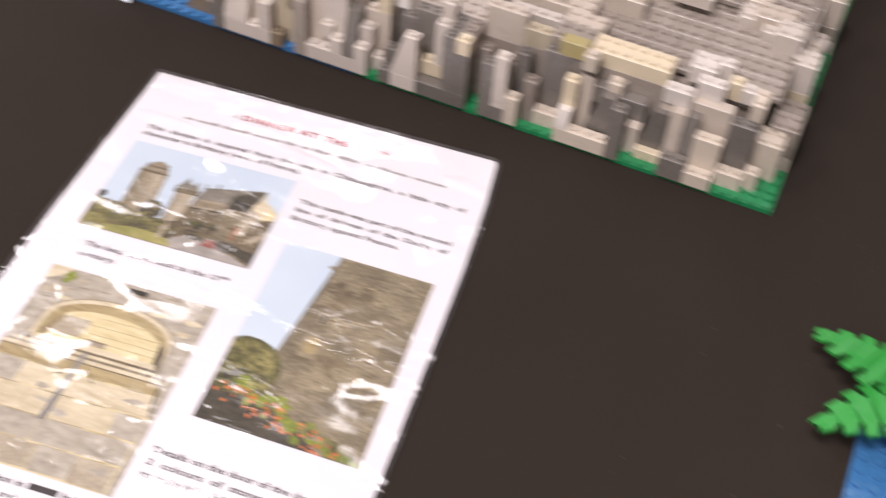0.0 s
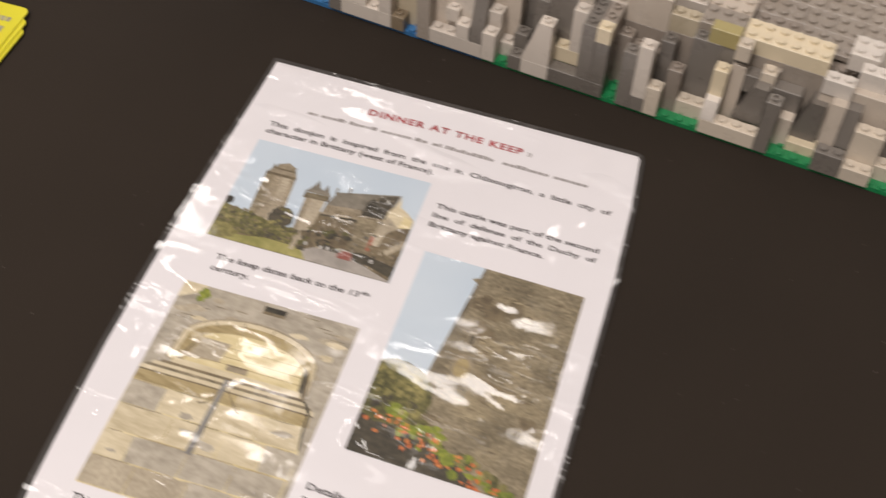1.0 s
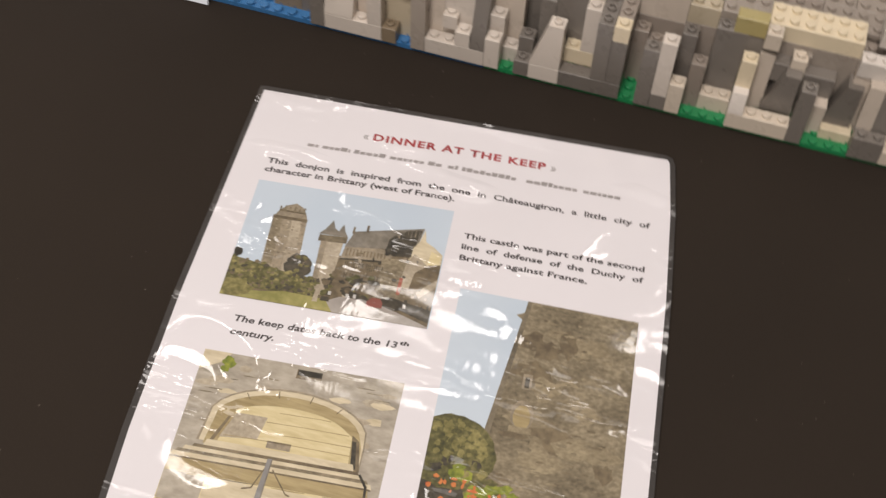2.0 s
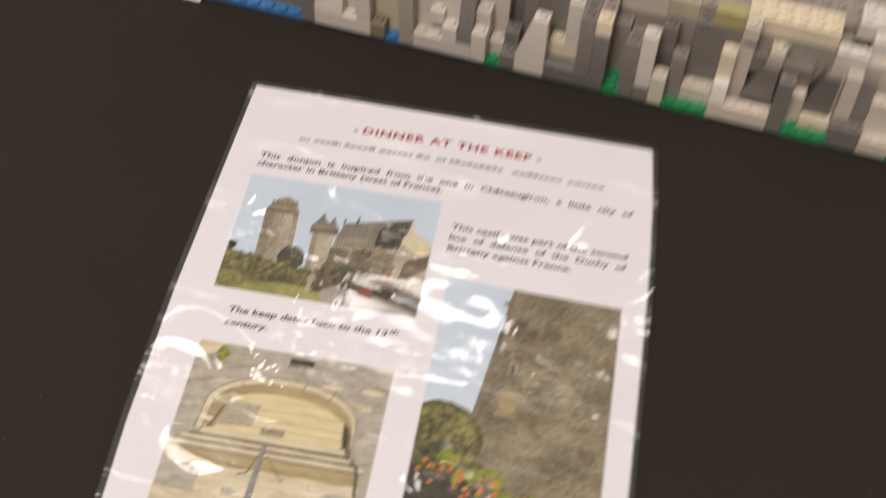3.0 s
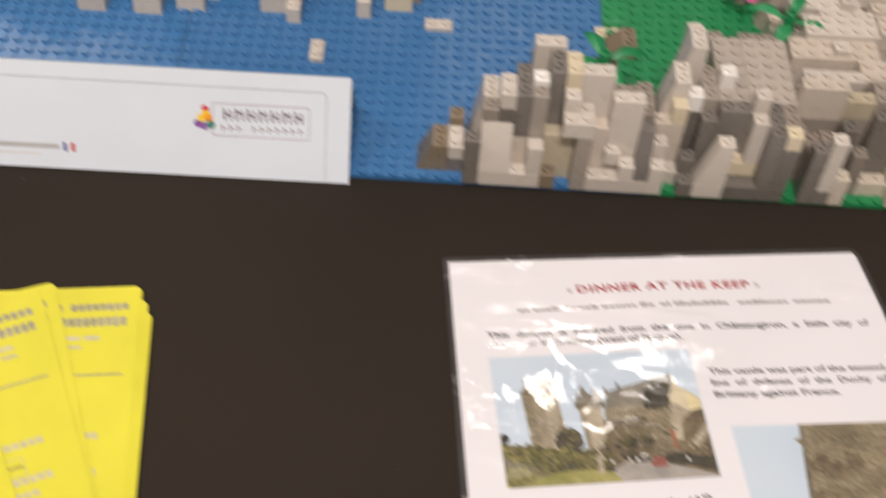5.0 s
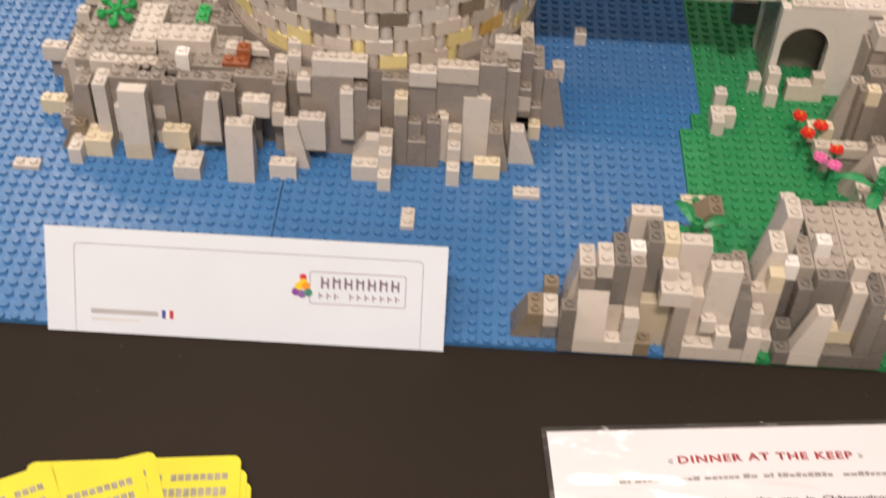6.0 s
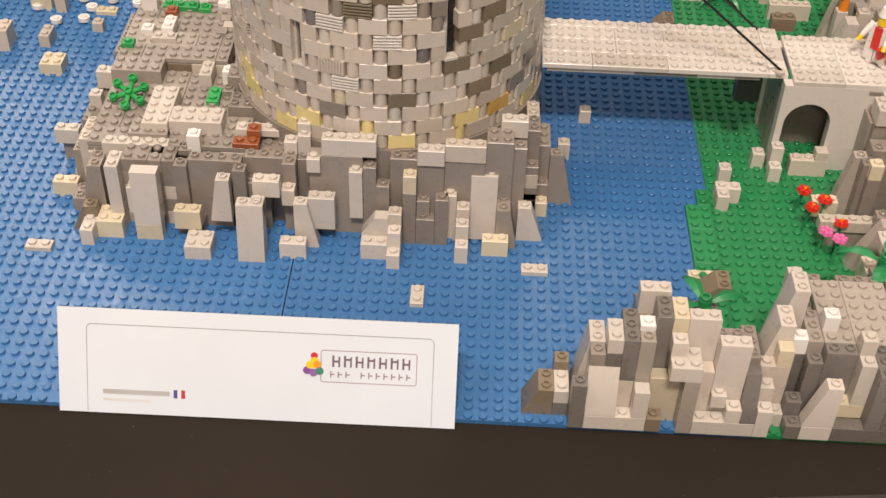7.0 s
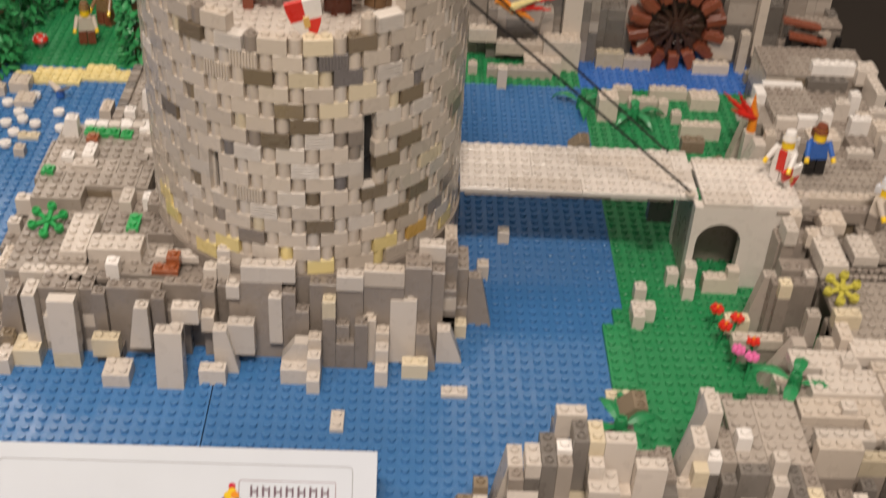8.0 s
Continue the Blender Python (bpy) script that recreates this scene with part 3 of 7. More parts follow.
    for i in range(6):
        b(-14.1 + 1.04 * i, 39.7, 6, 1, 0.9, 0.4, ("white", "white", "pale", "white", "pale", "white")[i], 2)
        b(-12.6 + 0.95 * i, 41.7 + 0.3 * (i % 2), 4.9, 0.9, 0.9, 0.5, ("pale", "white", "mid", "white", "white", "pale")[i], 2)
    for i in range(4):
        b(-10.2 + 0.9 * i, 39.5 - 0.2 * (i % 2), 6, 0.85, 0.85, 0.34, ("mid", "white", "pale", "white")[i], 2)
    b(-10.4, 45.2, 4.9, 1, 1, 1.5, "white", 1, "cone")
    b(-11.6, 43.8, 4.9, 1, 1, 0.7, "white", 2)
    b(-9.4, 47.6, 4.9, 1, 1, 1.1, "white", 1, "cone")
    for i in range(9):
        b(-12.6, 43.4 + 1.15 * i, 4.9, 0.9, 0.9, 0.34, ("dark", "mid", "slate")[i % 3], 2)
    for i in range(6):
        b(-8.6 + 0.4 * (i % 2), 34.6 + 1.0 * i, 6, 0.9, 0.9, 0.34, ("mid", "pale", "mid", "dark", "pale", "mid")[i], 2)
    s(-14.6, 44.6, 0, 2, 1.6, 5.2, "light", "L", 2)
    # body that carries terraces and keep
    k.wall(-16, 18, 21, 3, 0, 4.6, rnd, DARKS, far=True)
    k.wall(-16, -4, 24, 3, 0, 4.6, rnd, DARKS, far=True)
    k.wall(-16, -4, 27, 4, 0, 4.6, rnd, DARKS, far=True)
    k.wall(-16, -7, 31, 3, 0, 5.6, rnd, DARKS, far=True)
    k.wall(-16, -7, 36, 4.6, 0, 5.6, rnd, DARKS, far=True)
    k.wall(-12.5, -5, 41, 4, 0, 4.5, rnd, DARKS, far=True)
    k.wall(-12.5, -5, 46, 7.6, 0, 4.5, rnd, DARKS, far=True)
    k.join(tube_geo(5.9 * S, 32.4 * S, ZP, ZP + 5.95 * BH, 12.4 * S, 60), "dark")
    return k.done()


rock_island()


# ---- round keep ----
KX, KY, KZ, KN = 0.047, 0.2592, 0.0606, 25
KR = 0.0936
PAINT = {}


def paint(col, kind, spots):
    for phi, c in spots:
        PAINT[(round(phi), c)] = (col, kind)


paint("olive", "brick", ((-33, 15), (-10, 13), (-2, 11), (4, 10), (23, 15), (42, 11), (44, 8), (34, 7), (9, 3), (-48, 9), (-37, 11), (28, 5), (48, 4), (37, 3)))
paint("dark", "brick", ((-13, 15), (35, 14), (-14, 2), (-13, 9), (21, 8), (-28, 3), (53, 2), (18, 9)))
paint("cream", "grille", ((-19, 15), (32, 16), (33, 13), (49, 10), (9, 9), (-15, 8), (4, 7), (-10, 4), (-60, 12), (62, 14)))
paint("olive", "grille", ((-34, 15), (-6, 9)))
paint("light", "ribbed", ((-25, 13), (9, 15), (-40, 6)))
paint("bluegrey", "ribbed", ((12, 14),))
paint("yellow", "brick", ((-35, 0), (-24, 1), (-3, 1), (9, 0), (31, 0), (36, 1), (65, 0), (-51, 1), (-55, 2)))
paint("ochre", "brick", ((49, 1),))
paint("bluegrey", "brick", ((17, 13), (15, 6), (-21, 8), (44, 12)))
paint("tan", "brick", ((10, 15), (19, 12), (10, 13), (6, 13)))
SLITS = ((25.6, 6.0, 10.6), (-28.0, 5.0, 8.1))


def rim_height(phi):
    a = abs((phi + 180) % 360 - 180)
    if -20 < ((phi + 180) % 360 - 180) < 24:
        return 16
    return 17 if a < 36 else (18 if a < 44 else 22)


def keep():
    k = Build("round_keep", "round castle keep of light grey toy bricks and round bricks", "toy tower", limit=300)
    r = random.Random(21)
    step = 360 / KN
    deg_stud = step / 3
    for c in range(22):
        for u in range(KN):
            for part in (0, 1):
                mid = 8.9 + u * step - c * deg_stud + part * 1.5 * deg_stud
                phi = (mid + 180) % 360 - 180
                if c >= rim_height(phi):
                    continue
                half = deg_stud if part == 0 else deg_stud / 2
                pieces = [(phi - half, phi + half)]
                for sp, z0, z1 in SLITS:
                    if z0 - 0.05 <= c < z1 - 0.3:
                        s0, s1 = sp - 1.9, sp + 1.9
                        cut = []
                        for a, e in pieces:
                            if e <= s0 or a >= s1:
                                cut.append((a, e))
                            else:
                                if s0 - a > 1.2:
                                    cut.append((a, s0))
                                if e - s1 > 1.2:
                                    cut.append((s1, e))
                        pieces = cut
                near = abs(phi) < 66
                for a, e in pieces:
                    whole = e - a > 2 * half - 0.01
                    ang = (a + e) / 2
                    col, kind = "light", "brick"
                    q = r.random()
                    if q < 0.12:
                        col = "pale"
                    elif q < 0.145:
                        col = "tan"
                    elif q < 0.165:
                        col = r.choice(("olive", "dark"))
                    elif q < 0.19 and part == 0:
                        kind = r.choice(("grille", "ribbed"))
                    for (pp, cc), (pc, pk) in PAINT.items():
                        if cc == c and abs(pp - ang) < half * 0.95:
                            col, kind = pc, pk
                    if part == 1 and whole:
                        kind = "round"
                    elif part == 1:
                        kind = "brick"
                    wst = 2 if (part == 0 and whole) else (1 if part == 1 and whole else max(0.2, round((e - a) / deg_stud, 1)))
                    if not whole and kind != "brick":
                        kind = "brick"
                    top = c + 1 >= rim_height(ang)
                    m = (Matrix.Translation((KX, KY, KZ + c * BH)) @ pose(0, 0, 0, 0, 0, ang)
                         @ Matrix.Translation((-wst * S / 2, -KR - S / 2 + r.uniform(-0.00015, 0.00015), 0)))
                    k.place(m, kind, wst, 1, 1, col, (2 if kind == "round" else 1) if top else 0, far=not near or c > 17)
    # dark tube added to block light in gaps, and the upper room's floor
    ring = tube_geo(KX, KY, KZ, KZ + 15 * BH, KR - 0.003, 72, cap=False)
    put("gap_blocker", ring, MATS["dark"], k.ob, "dark tube added to block light inside the keep")
    fl = tube_geo(KX, KY, KZ + 14.6 * BH, KZ + 15 * BH, KR - 0.0032, 72)
    for i in range(-12, 13):
        for j in range(-12, 13):
            if math.hypot(i, j) * S < KR - 0.011:
                add_geo(fl, stud_geo(KX + i * S, KY + j * S, KZ + 15 * BH, n=8))
    put("upper_floor", fl, MATS["pale"], k.ob, "pale studded floor of the open upper room")
    for sp, z0, z1 in SLITS:
        rot = Matrix.Translation((KX, KY, 0)) @ pose(0, 0, 0, 0, 0, sp)
        zb, zt = KZ + math.floor(z0 + 0.1) * BH, KZ + math.ceil(z1 - 0.4) * BH
        w = put("arrow_slit", box_geo(-0.0037, -KR - 0.0005, zb, -0.0016, -KR + 0.003, zt, 0.0002), MATS["pale"], k.ob, "narrow arrow slit with pale jamb", rot)
        # black plate stands in for the shade inside the slit
        put("slit_shade", box_geo(-0.0016, -KR + 0.0018, zb, 0.0037, -KR + 0.003, zt, 0.0002), MATS["black"], w, "black backing for the slot's shade")
        put("sill", box_geo(-0.004, -KR - 0.0042, zb - 0.0008, 0.0042, -KR + 0.002, zb + 0.0012, 0.0003), MATS["pale"], w)
    return k.done("bricks_round_the_back", "grey bricks on the far side of the keep")


keep()


# ---- front shore rock ----
def shore_rock():
    k = Build("shore_rock", "jagged shore cliff of pale and dark grey toy bricks and slopes", "toy rock", 0, 0.42, limit=300)

    def b(x, y, z, w, d, h, col, studs=1, kind="brick", far=False):
        """A piece on the stud grid; the last plate is pushed up a little tighter than the rest, and its pale bricks have yellowed."""
        tight = 0.967 if x >= 44 else 1.0
        if x >= 44:
            col = {"pale": "ivory", "white": "cream"}.get(col, col)
        m = (Matrix.Translation(((x - 0.033 * max(0, x - 44)) * S, (y + k.oy) * S, ZP + z * BH))
             @ Matrix.Diagonal((tight, 1, 1, 1)))
        return k.place(m, kind, w, d, h, col, studs, far)

    def s(x, y, z, w, d, h, col, side="F", studs=1):
        return b(x, y, z, w, d, h, col, studs, "slope/" + side if side != "F" else "slope")

    # tip in the water
    s(17, 1, 0, 2, 2, 1.9, "olive", "L")
    b(19, 1, 1, 1, 2, 0.9, "pale")
    b(19, 1, 0, 1, 2, 1, "slate", 0)
    b(19, 3, 0, 1, 1, 2.5, "olive", 2)
    b(20, 0, 0, 1, 1, 3.3, "slate", 2)
    s(20, 2, 0, 2, 2, 5, "pale", "L")
    b(21, 1, 4, 1, 1, 0.9, "dark", 2)
    # first bay
    b(21, 0, 0, 4, 1, 1, "pale")
    s(21, 0, 1, 2, 2, 3, "pale")
    b(22, 1, 4, 1, 1, 1, "slate", 0)
    b(22, 1, 5, 1, 2, 1, "pale")
    b(23, 1, 0, 1, 1, 3, "light", 0)
    b(23, 1, 3, 1, 3, 3, "slate", 2)
    b(24, 0, 1, 1, 1, 2, "pale", 0)
    b(24, 1, 0, 1, 1, 6, "mid", 2)
    b(24, 2, 5, 1, 1, 1.33, "white")
    b(24, 4, 5.6, 2, 1, 1.7, "pale")
    b(24, 3, 0, 1, 3, 5.6, "dark", 2)
    b(25, 2, 3, 1, 2, 4, "slate", 2)
    b(25, 1, 0, 2, 1, 3.3, "sand", 0)
    b(25, 2, 0, 1, 1, 3, "dark", 0)
    b(25, 0, 0, 1, 1, 1, "olive", 2)
    b(26, 2, 5, 1, 2, 2, "tan")
    b(26, 2, 0, 1, 2, 5, "slate", 0)
    b(26, 1, 4, 1, 1, 2, "pale")
    b(26, 0, 4, 2, 2, 1, "pale")
    b(27, 0, 0, 1, 1, 4, "mid", 0)
    b(27, 2, 2, 2, 1, 5, "pale")
    b(27, 1, 0, 2, 1, 4, "light", 0)
    b(27, 3, 0, 2, 2, 5.2, "dark", 2)
    b(27, 5, 0, 3, 3, 3.7, "dark", 2)
    # second bay
    b(28, 0, 0, 4, 1, 1, "pale")
    b(29, 0.5, 1.7, 1, 1, 0.9, "pale")
    b(30, 0, 1, 1, 1, 1, "pale")
    b(29, 1, 0, 2, 1, 6, "pale")
    b(29, 2, 0, 2, 2, 4.9, "dark", 2)
    s(31, 0, 1, 1, 2, 3, "slate", studs=0)
    b(31, 2, 0, 1, 3, 4.4, "dark", 2)
    b(32, 0, 0, 1, 1, 2, "pale")
    b(32, 1, 0, 1, 1, 3, "pale")
    b(33, 1, 0, 1, 1, 1, "pale")
    b(32, 2, 0, 2, 1, 3.8, "light", 1)
    b(33, 2, 3.8, 1, 1, 1.2, "tan", 0)
    s(32, 3, 2, 2, 2, 4, "pale", "L")
    b(32, 3, 0, 2, 2, 2, "dark", 0)
    s(33, 5, 2, 2, 2, 5, "pale", "L")
    b(34, 3, 4, 1, 1, 1.1, "white")
    b(34, 3, 0, 1, 2, 4, "slate", 0)
    b(34, 7, 0, 1, 1, 6.6, "pale")
    b(33, 6, 0, 2, 1, 2, "dark", 0)
    # dark bay under the spire
    b(34, 0, 0, 1, 1, 1, "slate", 2)
    b(35, 0, 0, 2, 1, 1, "pale", 0)
    b(37, 0, 0, 4, 1, 1, "slate", 0)
    b(34, 1, 0, 1, 1, 2, "slate", 2)
    b(35, 2, 0, 1, 1, 4.2, "slate", 2)
    b(35, 3, 0, 1, 3, 5, "mid", 2)
    s(35, 0, 1, 1, 2, 3, "pale", "L")
    b(36, 2, 0, 2, 1, 5, "slate", 2)
    b(37, 1, 1, 2, 1, 1, "tan")
    b(38, 1, 2, 1, 1, 3, "pale")
    b(38, 2, 0, 1, 1, 6, "pale")
    b(36, 4, 5, 1, 1, 1, "white")
    b(39, 0, 1, 1, 3, 4, "slate", 2)
    b(40, 0, 1, 1, 1, 3, "slate", 0)
    b(40, 0, 4, 1, 1, 1, "tan")
    b(40, 1, 0, 1, 2, 5, "dark", 2)
    b(41, 2, 0, 1, 1, 3.6, "dark", 2)
    b(41, 3, 4, 3, 1, 2.2, "light")
    b(41, 3, 0, 3, 1, 4, "dark", 0)
    b(42, 1, 0, 1, 2, 3, "dark", 2)
    b(42, 0, 0, 1, 1, 4, "slate", 2)
    b(43, 0, 0, 1, 1, 1, "slate", 0)
    b(43, 0, 1, 1, 1, 3.7, "pale")
    b(43, 1, 0, 1, 2, 3.2, "dark", 2)
    # bays on the green plate
    b(44, 0, 0, 1, 1, 2, "pale")
    b(44, 1.6, 0, 1, 1, 4.4, "slate", 2)
    b(45, 1, 0, 1, 1, 3, "dark", 2)
    b(46, 1, 0, 2, 1, 1, "pale")
    b(46, 2, 0, 2, 1, 5, "slate", 2)
    b(44, 3, 4.2, 2, 1, 1.2, "sand")
    b(44, 3, 0, 2, 1, 4.2, "dark", 0)
    b(47, 2, 5, 2, 1, 1, "mustard", 0)
    b(46, 3, 4.6, 3, 2, 0.9, "mid", 1)
    b(48, 0, 0, 4, 1, 1, "pale")
    s(48, 0, 1, 1, 1.4, 1.2, "white", studs=0)
    b(48, 1, 0, 1, 1, 4, "tan")
    b(49, 1.4, 4.8, 1, 1, 1, "pale")
    b(47, 2.1, 3.4, 2.9, 1, 1.6, "slate", 0)
    b(49, 2, 4, 1, 1, 0.8, "slate", 0)
    b(49, 1.8, 0, 1, 1, 4.2, "light", 0)
    s(49.9, 1.2, 0.9, 1.4, 2, 2.6, "slate", "L", 0)
    b(50, 1.6, 0, 2, 1, 0.9, "light", 0)
    b(51.2, 2.6, 0, 1, 0.4, 4.1, "mid", 0)
    b(50, 2, 2.4, 1, 1, 1.2, "slate", 0)
    b(51, 2, 3, 1, 1, 1.1, "pale")
    b(52, 2, 1.6, 2, 1, 1.7, "slate", 0)
    b(49, 3, 0, 6, 1, 4.4, "mid", 0)
    b(49, 3, 4.4, 6, 2, 1, "tan")
    b(52, 0, 0, 1, 1, 3.7, "slate", 2)
    b(53, 1.2, 0, 1, 1, 2.0, "light", 0)
    b(54, 1, 0, 2, 1, 0.67, "tan", 0)
    s(53.8, 1.6, 0.5, 1.3, 2, 2.9, "slate", "L", 0)
    b(55, 2, 4, 2, 1, 1, "cream")
    b(55, 2.1, 0, 2, 1, 4, "light", 0)
    b(56, 0, 0, 2, 1, 1.4, "slate", 1)
    s(56, 0.9, 1.4, 1, 1.4, 2.6, "light", studs=0)
    s(57, 1, 1.4, 1, 1.6, 2.4, "slate", studs=0)
    b(58, 0, 0, 2, 1, 0.9, "pale")
    b(58, 1, 0, 2, 1, 2.9, "pale")
    b(57, 3, 4.4, 2, 1, 1.1, "cream")
    b(57, 2.4, 0, 3, 1, 4.4, "light", 0)
    b(60, 1, 0, 2, 1, 1, "pale")
    b(60, 2, 0, 2, 1, 4, "slate", 2)
    b(62, 1.4, 0, 1, 1, 1.3, "pale")
    b(62, 3, 0, 2, 2, 2.6, "pale")
    b(61, 3.4, 3.4, 1, 2, 1.4, "pale")
    b(56, 4.4, 4.4, 2, 2, 1.1, "white")
    b(58, 5.4, 4, 1, 1, 1.6, "white")
    b(59, 4.4, 4, 1, 1, 1.2, "tan")
    b(60, 4.4, 4, 1, 1, 0.9, "white")
    # studded tops
    for row in range(3, 9, 2):
        b(36, row, 4.67, 2, 2, P3, "stone", 1)
        b(38, row, 4.67, 3, 2, P3, "stone", 1)
    b(36, 9, 3.8, 1, 1, 0.9, "dark", 2)
    b(38, 9, 3.8, 3, 1, 0.9, "dark", 2)
    k.deck(41, 62, 6, 12, 4, rnd, ("mid", "mid", "dark"))
    k.deck(47, 62.5, 12, 26, 4, rnd, ("mid", "mid", "dark"))
    for x, y, w in ((57, 13, 3), (59, 12, 3), (42, 13, 5), (44, 11, 4)):
        k.b(x, y, 4, w, 2, 0.7, "pale")
    # body behind
    k.wall(35, 41, 3.2, 4, 0, 4.3, rnd, DARKS, far=True)
    k.wall(36, 41, 7.0, 2.4, 0, 4.3, rnd, DARKS, far=True)
    k.wall(41, 62, 8, 3, 0, 3.4, rnd, DARKS, far=True)
    k.wall(41, 61, 5.0, 2.6, 0, 3.4, rnd, DARKS, far=True)
    k.wall(41, 62, 12, 2, 0, 3.4, rnd, GREYS, far=True)
    for i in range(8):
        k.stack(61 + rnd.random(), 4.6 + i * 3, 2, 2, 0, rnd.choice((2, 3, 4)), rnd, GREYS)
    return k.done()


shore_rock()


# ---- hill on the far bank ----
def hill():
    k = Build("hill", "terraced grey toy brick hill with light and dark slopes beside the gate", "toy rock", limit=300)
    b, s = k.b, k.s
    r = random.Random(5)
    # bank towards the meadow
    b(39.5, 20, 1.3, 5, 1, 0.8, "light")
    b(40.2, 20.2, 0, 3, 1, 1.3, "dark", 0)
    b(39.5, 22.8, 0.6, 2, 1, 1.2, "tan")
    b(40, 23, 0, 1, 1, 0.6, "dark", 0)
    s(41.2, 24, 0, 1, 2, 4.7, "stone", "L", 1)
    b(42.6, 23, 0, 3.4, 1, 4.8, "dark", 2)
    b(43, 22.4, 4.0, 1, 1, 1.1, "tan")
    b(43, 22.4, 0, 1, 0.6, 4.0, "dark", 0)
    s(41.4, 17.4, 0, 1.2, 2.9, 3.5, "stone", "L", 0)
    b(44.4, 19, 0, 1, 1, 4.9, "stone", 1)
    b(45, 17, 0, 1, 1, 3.9, "light")
    b(44.2, 17.6, 0, 1, 1, 2.4, "light")
    b(43.4, 19.4, 0, 1, 1, 3, "dark", 2)
    s(41.8, 30, 0, 1, 2.7, 6, "stone", "L", 1)
    b(38.95, 28.98, 0, 3, 1, 1.3, "light")
    b(40.85, 28.98, 1.3, 1, 1, 0.7, "light", 0)
    b(44, 28, 0, 2.5, 2, 5.2, "dark", 2)
    b(44.2, 27.2, 5.4, 1, 2, 1.2, "pale")
    b(44.2, 27.4, 0, 1, 0.6, 5.4, "dark", 0)
    b(45.4, 24.4, 0, 1, 1, 3.6, "dark", 0)
    b(45.6, 24.4, 3.6, 1, 1, 1, "pale")
    b(44, 25.6, 0, 3, 1.6, 4.4, "dark", 2)
    b(46.4, 23.6, 5.0, 2, 4, 1.1, "pale")
    b(46.6, 23.8, 0, 1.8, 3, 5.0, "dark", 0)
    b(46, 18, 4.6, 2, 1, 1.1, "tan")
    b(46, 18.2, 0, 2, 0.8, 4.6, "dark", 0)
    b(46, 27.4, 5.2, 2, 1, 1.1, "light")
    b(47, 27, 5.2, 1, 1, 1.4, "pale", 2)
    b(45, 29.4, 5.3, 1, 1, 1.3, "light")
    b(46, 31, 5.6, 1, 2, 1, "stone")
    b(47.4, 28.6, 5.6, 2, 2, 0.9, "light")
    # light plates and blocks round the yellow plant
    b(49.4, 25.4, 5.0, 2, 3, 0.8, "pale")
    k.deck(46.6, 62, 15, 30, 4.6, r, ("mid", "mid", "dark"))
    k.deck(51, 63, 26, 32, 5.2, r, ("mid", "mid"))
    b(46, 16, 4.0, 1, 2, 1.2, "light")
    b(43.6, 15.4, 0, 1, 1, 4.0, "stone")
    b(45, 15.6, 0, 2, 2, 4.2, "dark", 2)
    b(49.6, 14, 4.6, 2, 1, 1, "light")
    b(52, 13, 4.6, 3, 2, 0.8, "pale")
    b(42.6, 10.3, 4, 5, 2, 1, "pale")
    b(41.4, 8.3, 4, 6, 2, 0.7, "light")
    b(44.2, 8.5, 4.7, 1, 1, 0.5, "pale")
    b(41.8, 5.8, 4, 4, 1, 1.0, "pale")
    b(45.8, 6.2, 4, 3, 2, 0.8, "light")
    b(47.6, 10.4, 4, 3, 2, 1.2, "light")
    b(47.5, 12.8, 4, 2, 1, 1.1, "light")
    b(45.4, 13.2, 4, 1, 1, 1.3, "pale")
    b(44.6, 15.8, 0, 1, 1, 4.8, "light")
    b(46.6, 14.4, 4.2, 4, 2, 0.8, "pale")
    b(58.1, 13.4, 4, 3, 2, 1.1, "light")
    b(60, 11.6, 4, 2, 2, 1.3, "pale")
    b(57, 15.4, 4, 2, 1, 0.9, "light")
    # road from the gate
    k.deck(46, 63, 33, 39, 6.4, r, ("mid", "mid", "dark"))
    b(46, 32, 5.6, 9, 1, 1.1, "light")
    b(48, 30.6, 5.4, 6, 1, 1.0, "dark")
    k.wall(46, 63, 31, 2, 0, 5.4, r, DARKS, far=True)
    k.wall(46, 63, 33, 5, 0, 6.0, r, DARKS, far=True)
    k.wall(47, 62, 24, 4, 0, 4.6, r, DARKS, far=True)
    k.wall(46, 62, 16, 4, 0, 4.2, r, DARKS, far=True)
    # upper terraces behind the road, flat and studded, with single bricks standing on them
    k.deck(49.4, 60, 57.5, 63.6, 5, r, ("mid", "mid", "dark"), far=True)
    k.wall(49.4, 60, 57.5, 6, 0, 4.6, r, DARKS, far=True)
    k.deck(48.6, 53, 49.8, 56, 4.6, r, ("mid", "mid", "dark"), far=True)
    k.wall(48.6, 53, 49.8, 6, 0, 4.2, r, DARKS, far=True)
    k.deck(47.6, 60.4, 39, 49.8, 3.9, r, ("mid", "dark", "mid"), far=True)
    k.deck(53, 60.4, 49.8, 57.4, 3.9, r, ("mid", "dark", "dark"), far=True)
    for y, x0, x1 in ((39, 47.6, 60.4), (43, 47.6, 60.4), (47, 48.6, 60.4), (51, 53, 60.4), (54.4, 53, 60.4)):
        k.wall(x0, x1, y, 3.6 if y < 54 else 3, 0, 3.5, r, DARKS, far=True)
    b(53.9, 57.6, 5, 4.6, 1, 1, "white")
    b(58.2, 56.6, 4.6, 2, 2, 1.4, "pale")
    b(59, 52.6, 3.9, 1, 4, 1.8, "pale")
    b(53.4, 56.4, 3.9, 4, 1, 1.1, "slate", 2)
    b(48.6, 55.3, 4.6, 4, 0.8, 0.4, "white")
    b(47.6, 53.4, 3.9, 1, 2, 1.0, "white", 0)
    s(45.8, 52, 3, 1.2, 2, 1.6, "pale", "L", 0)
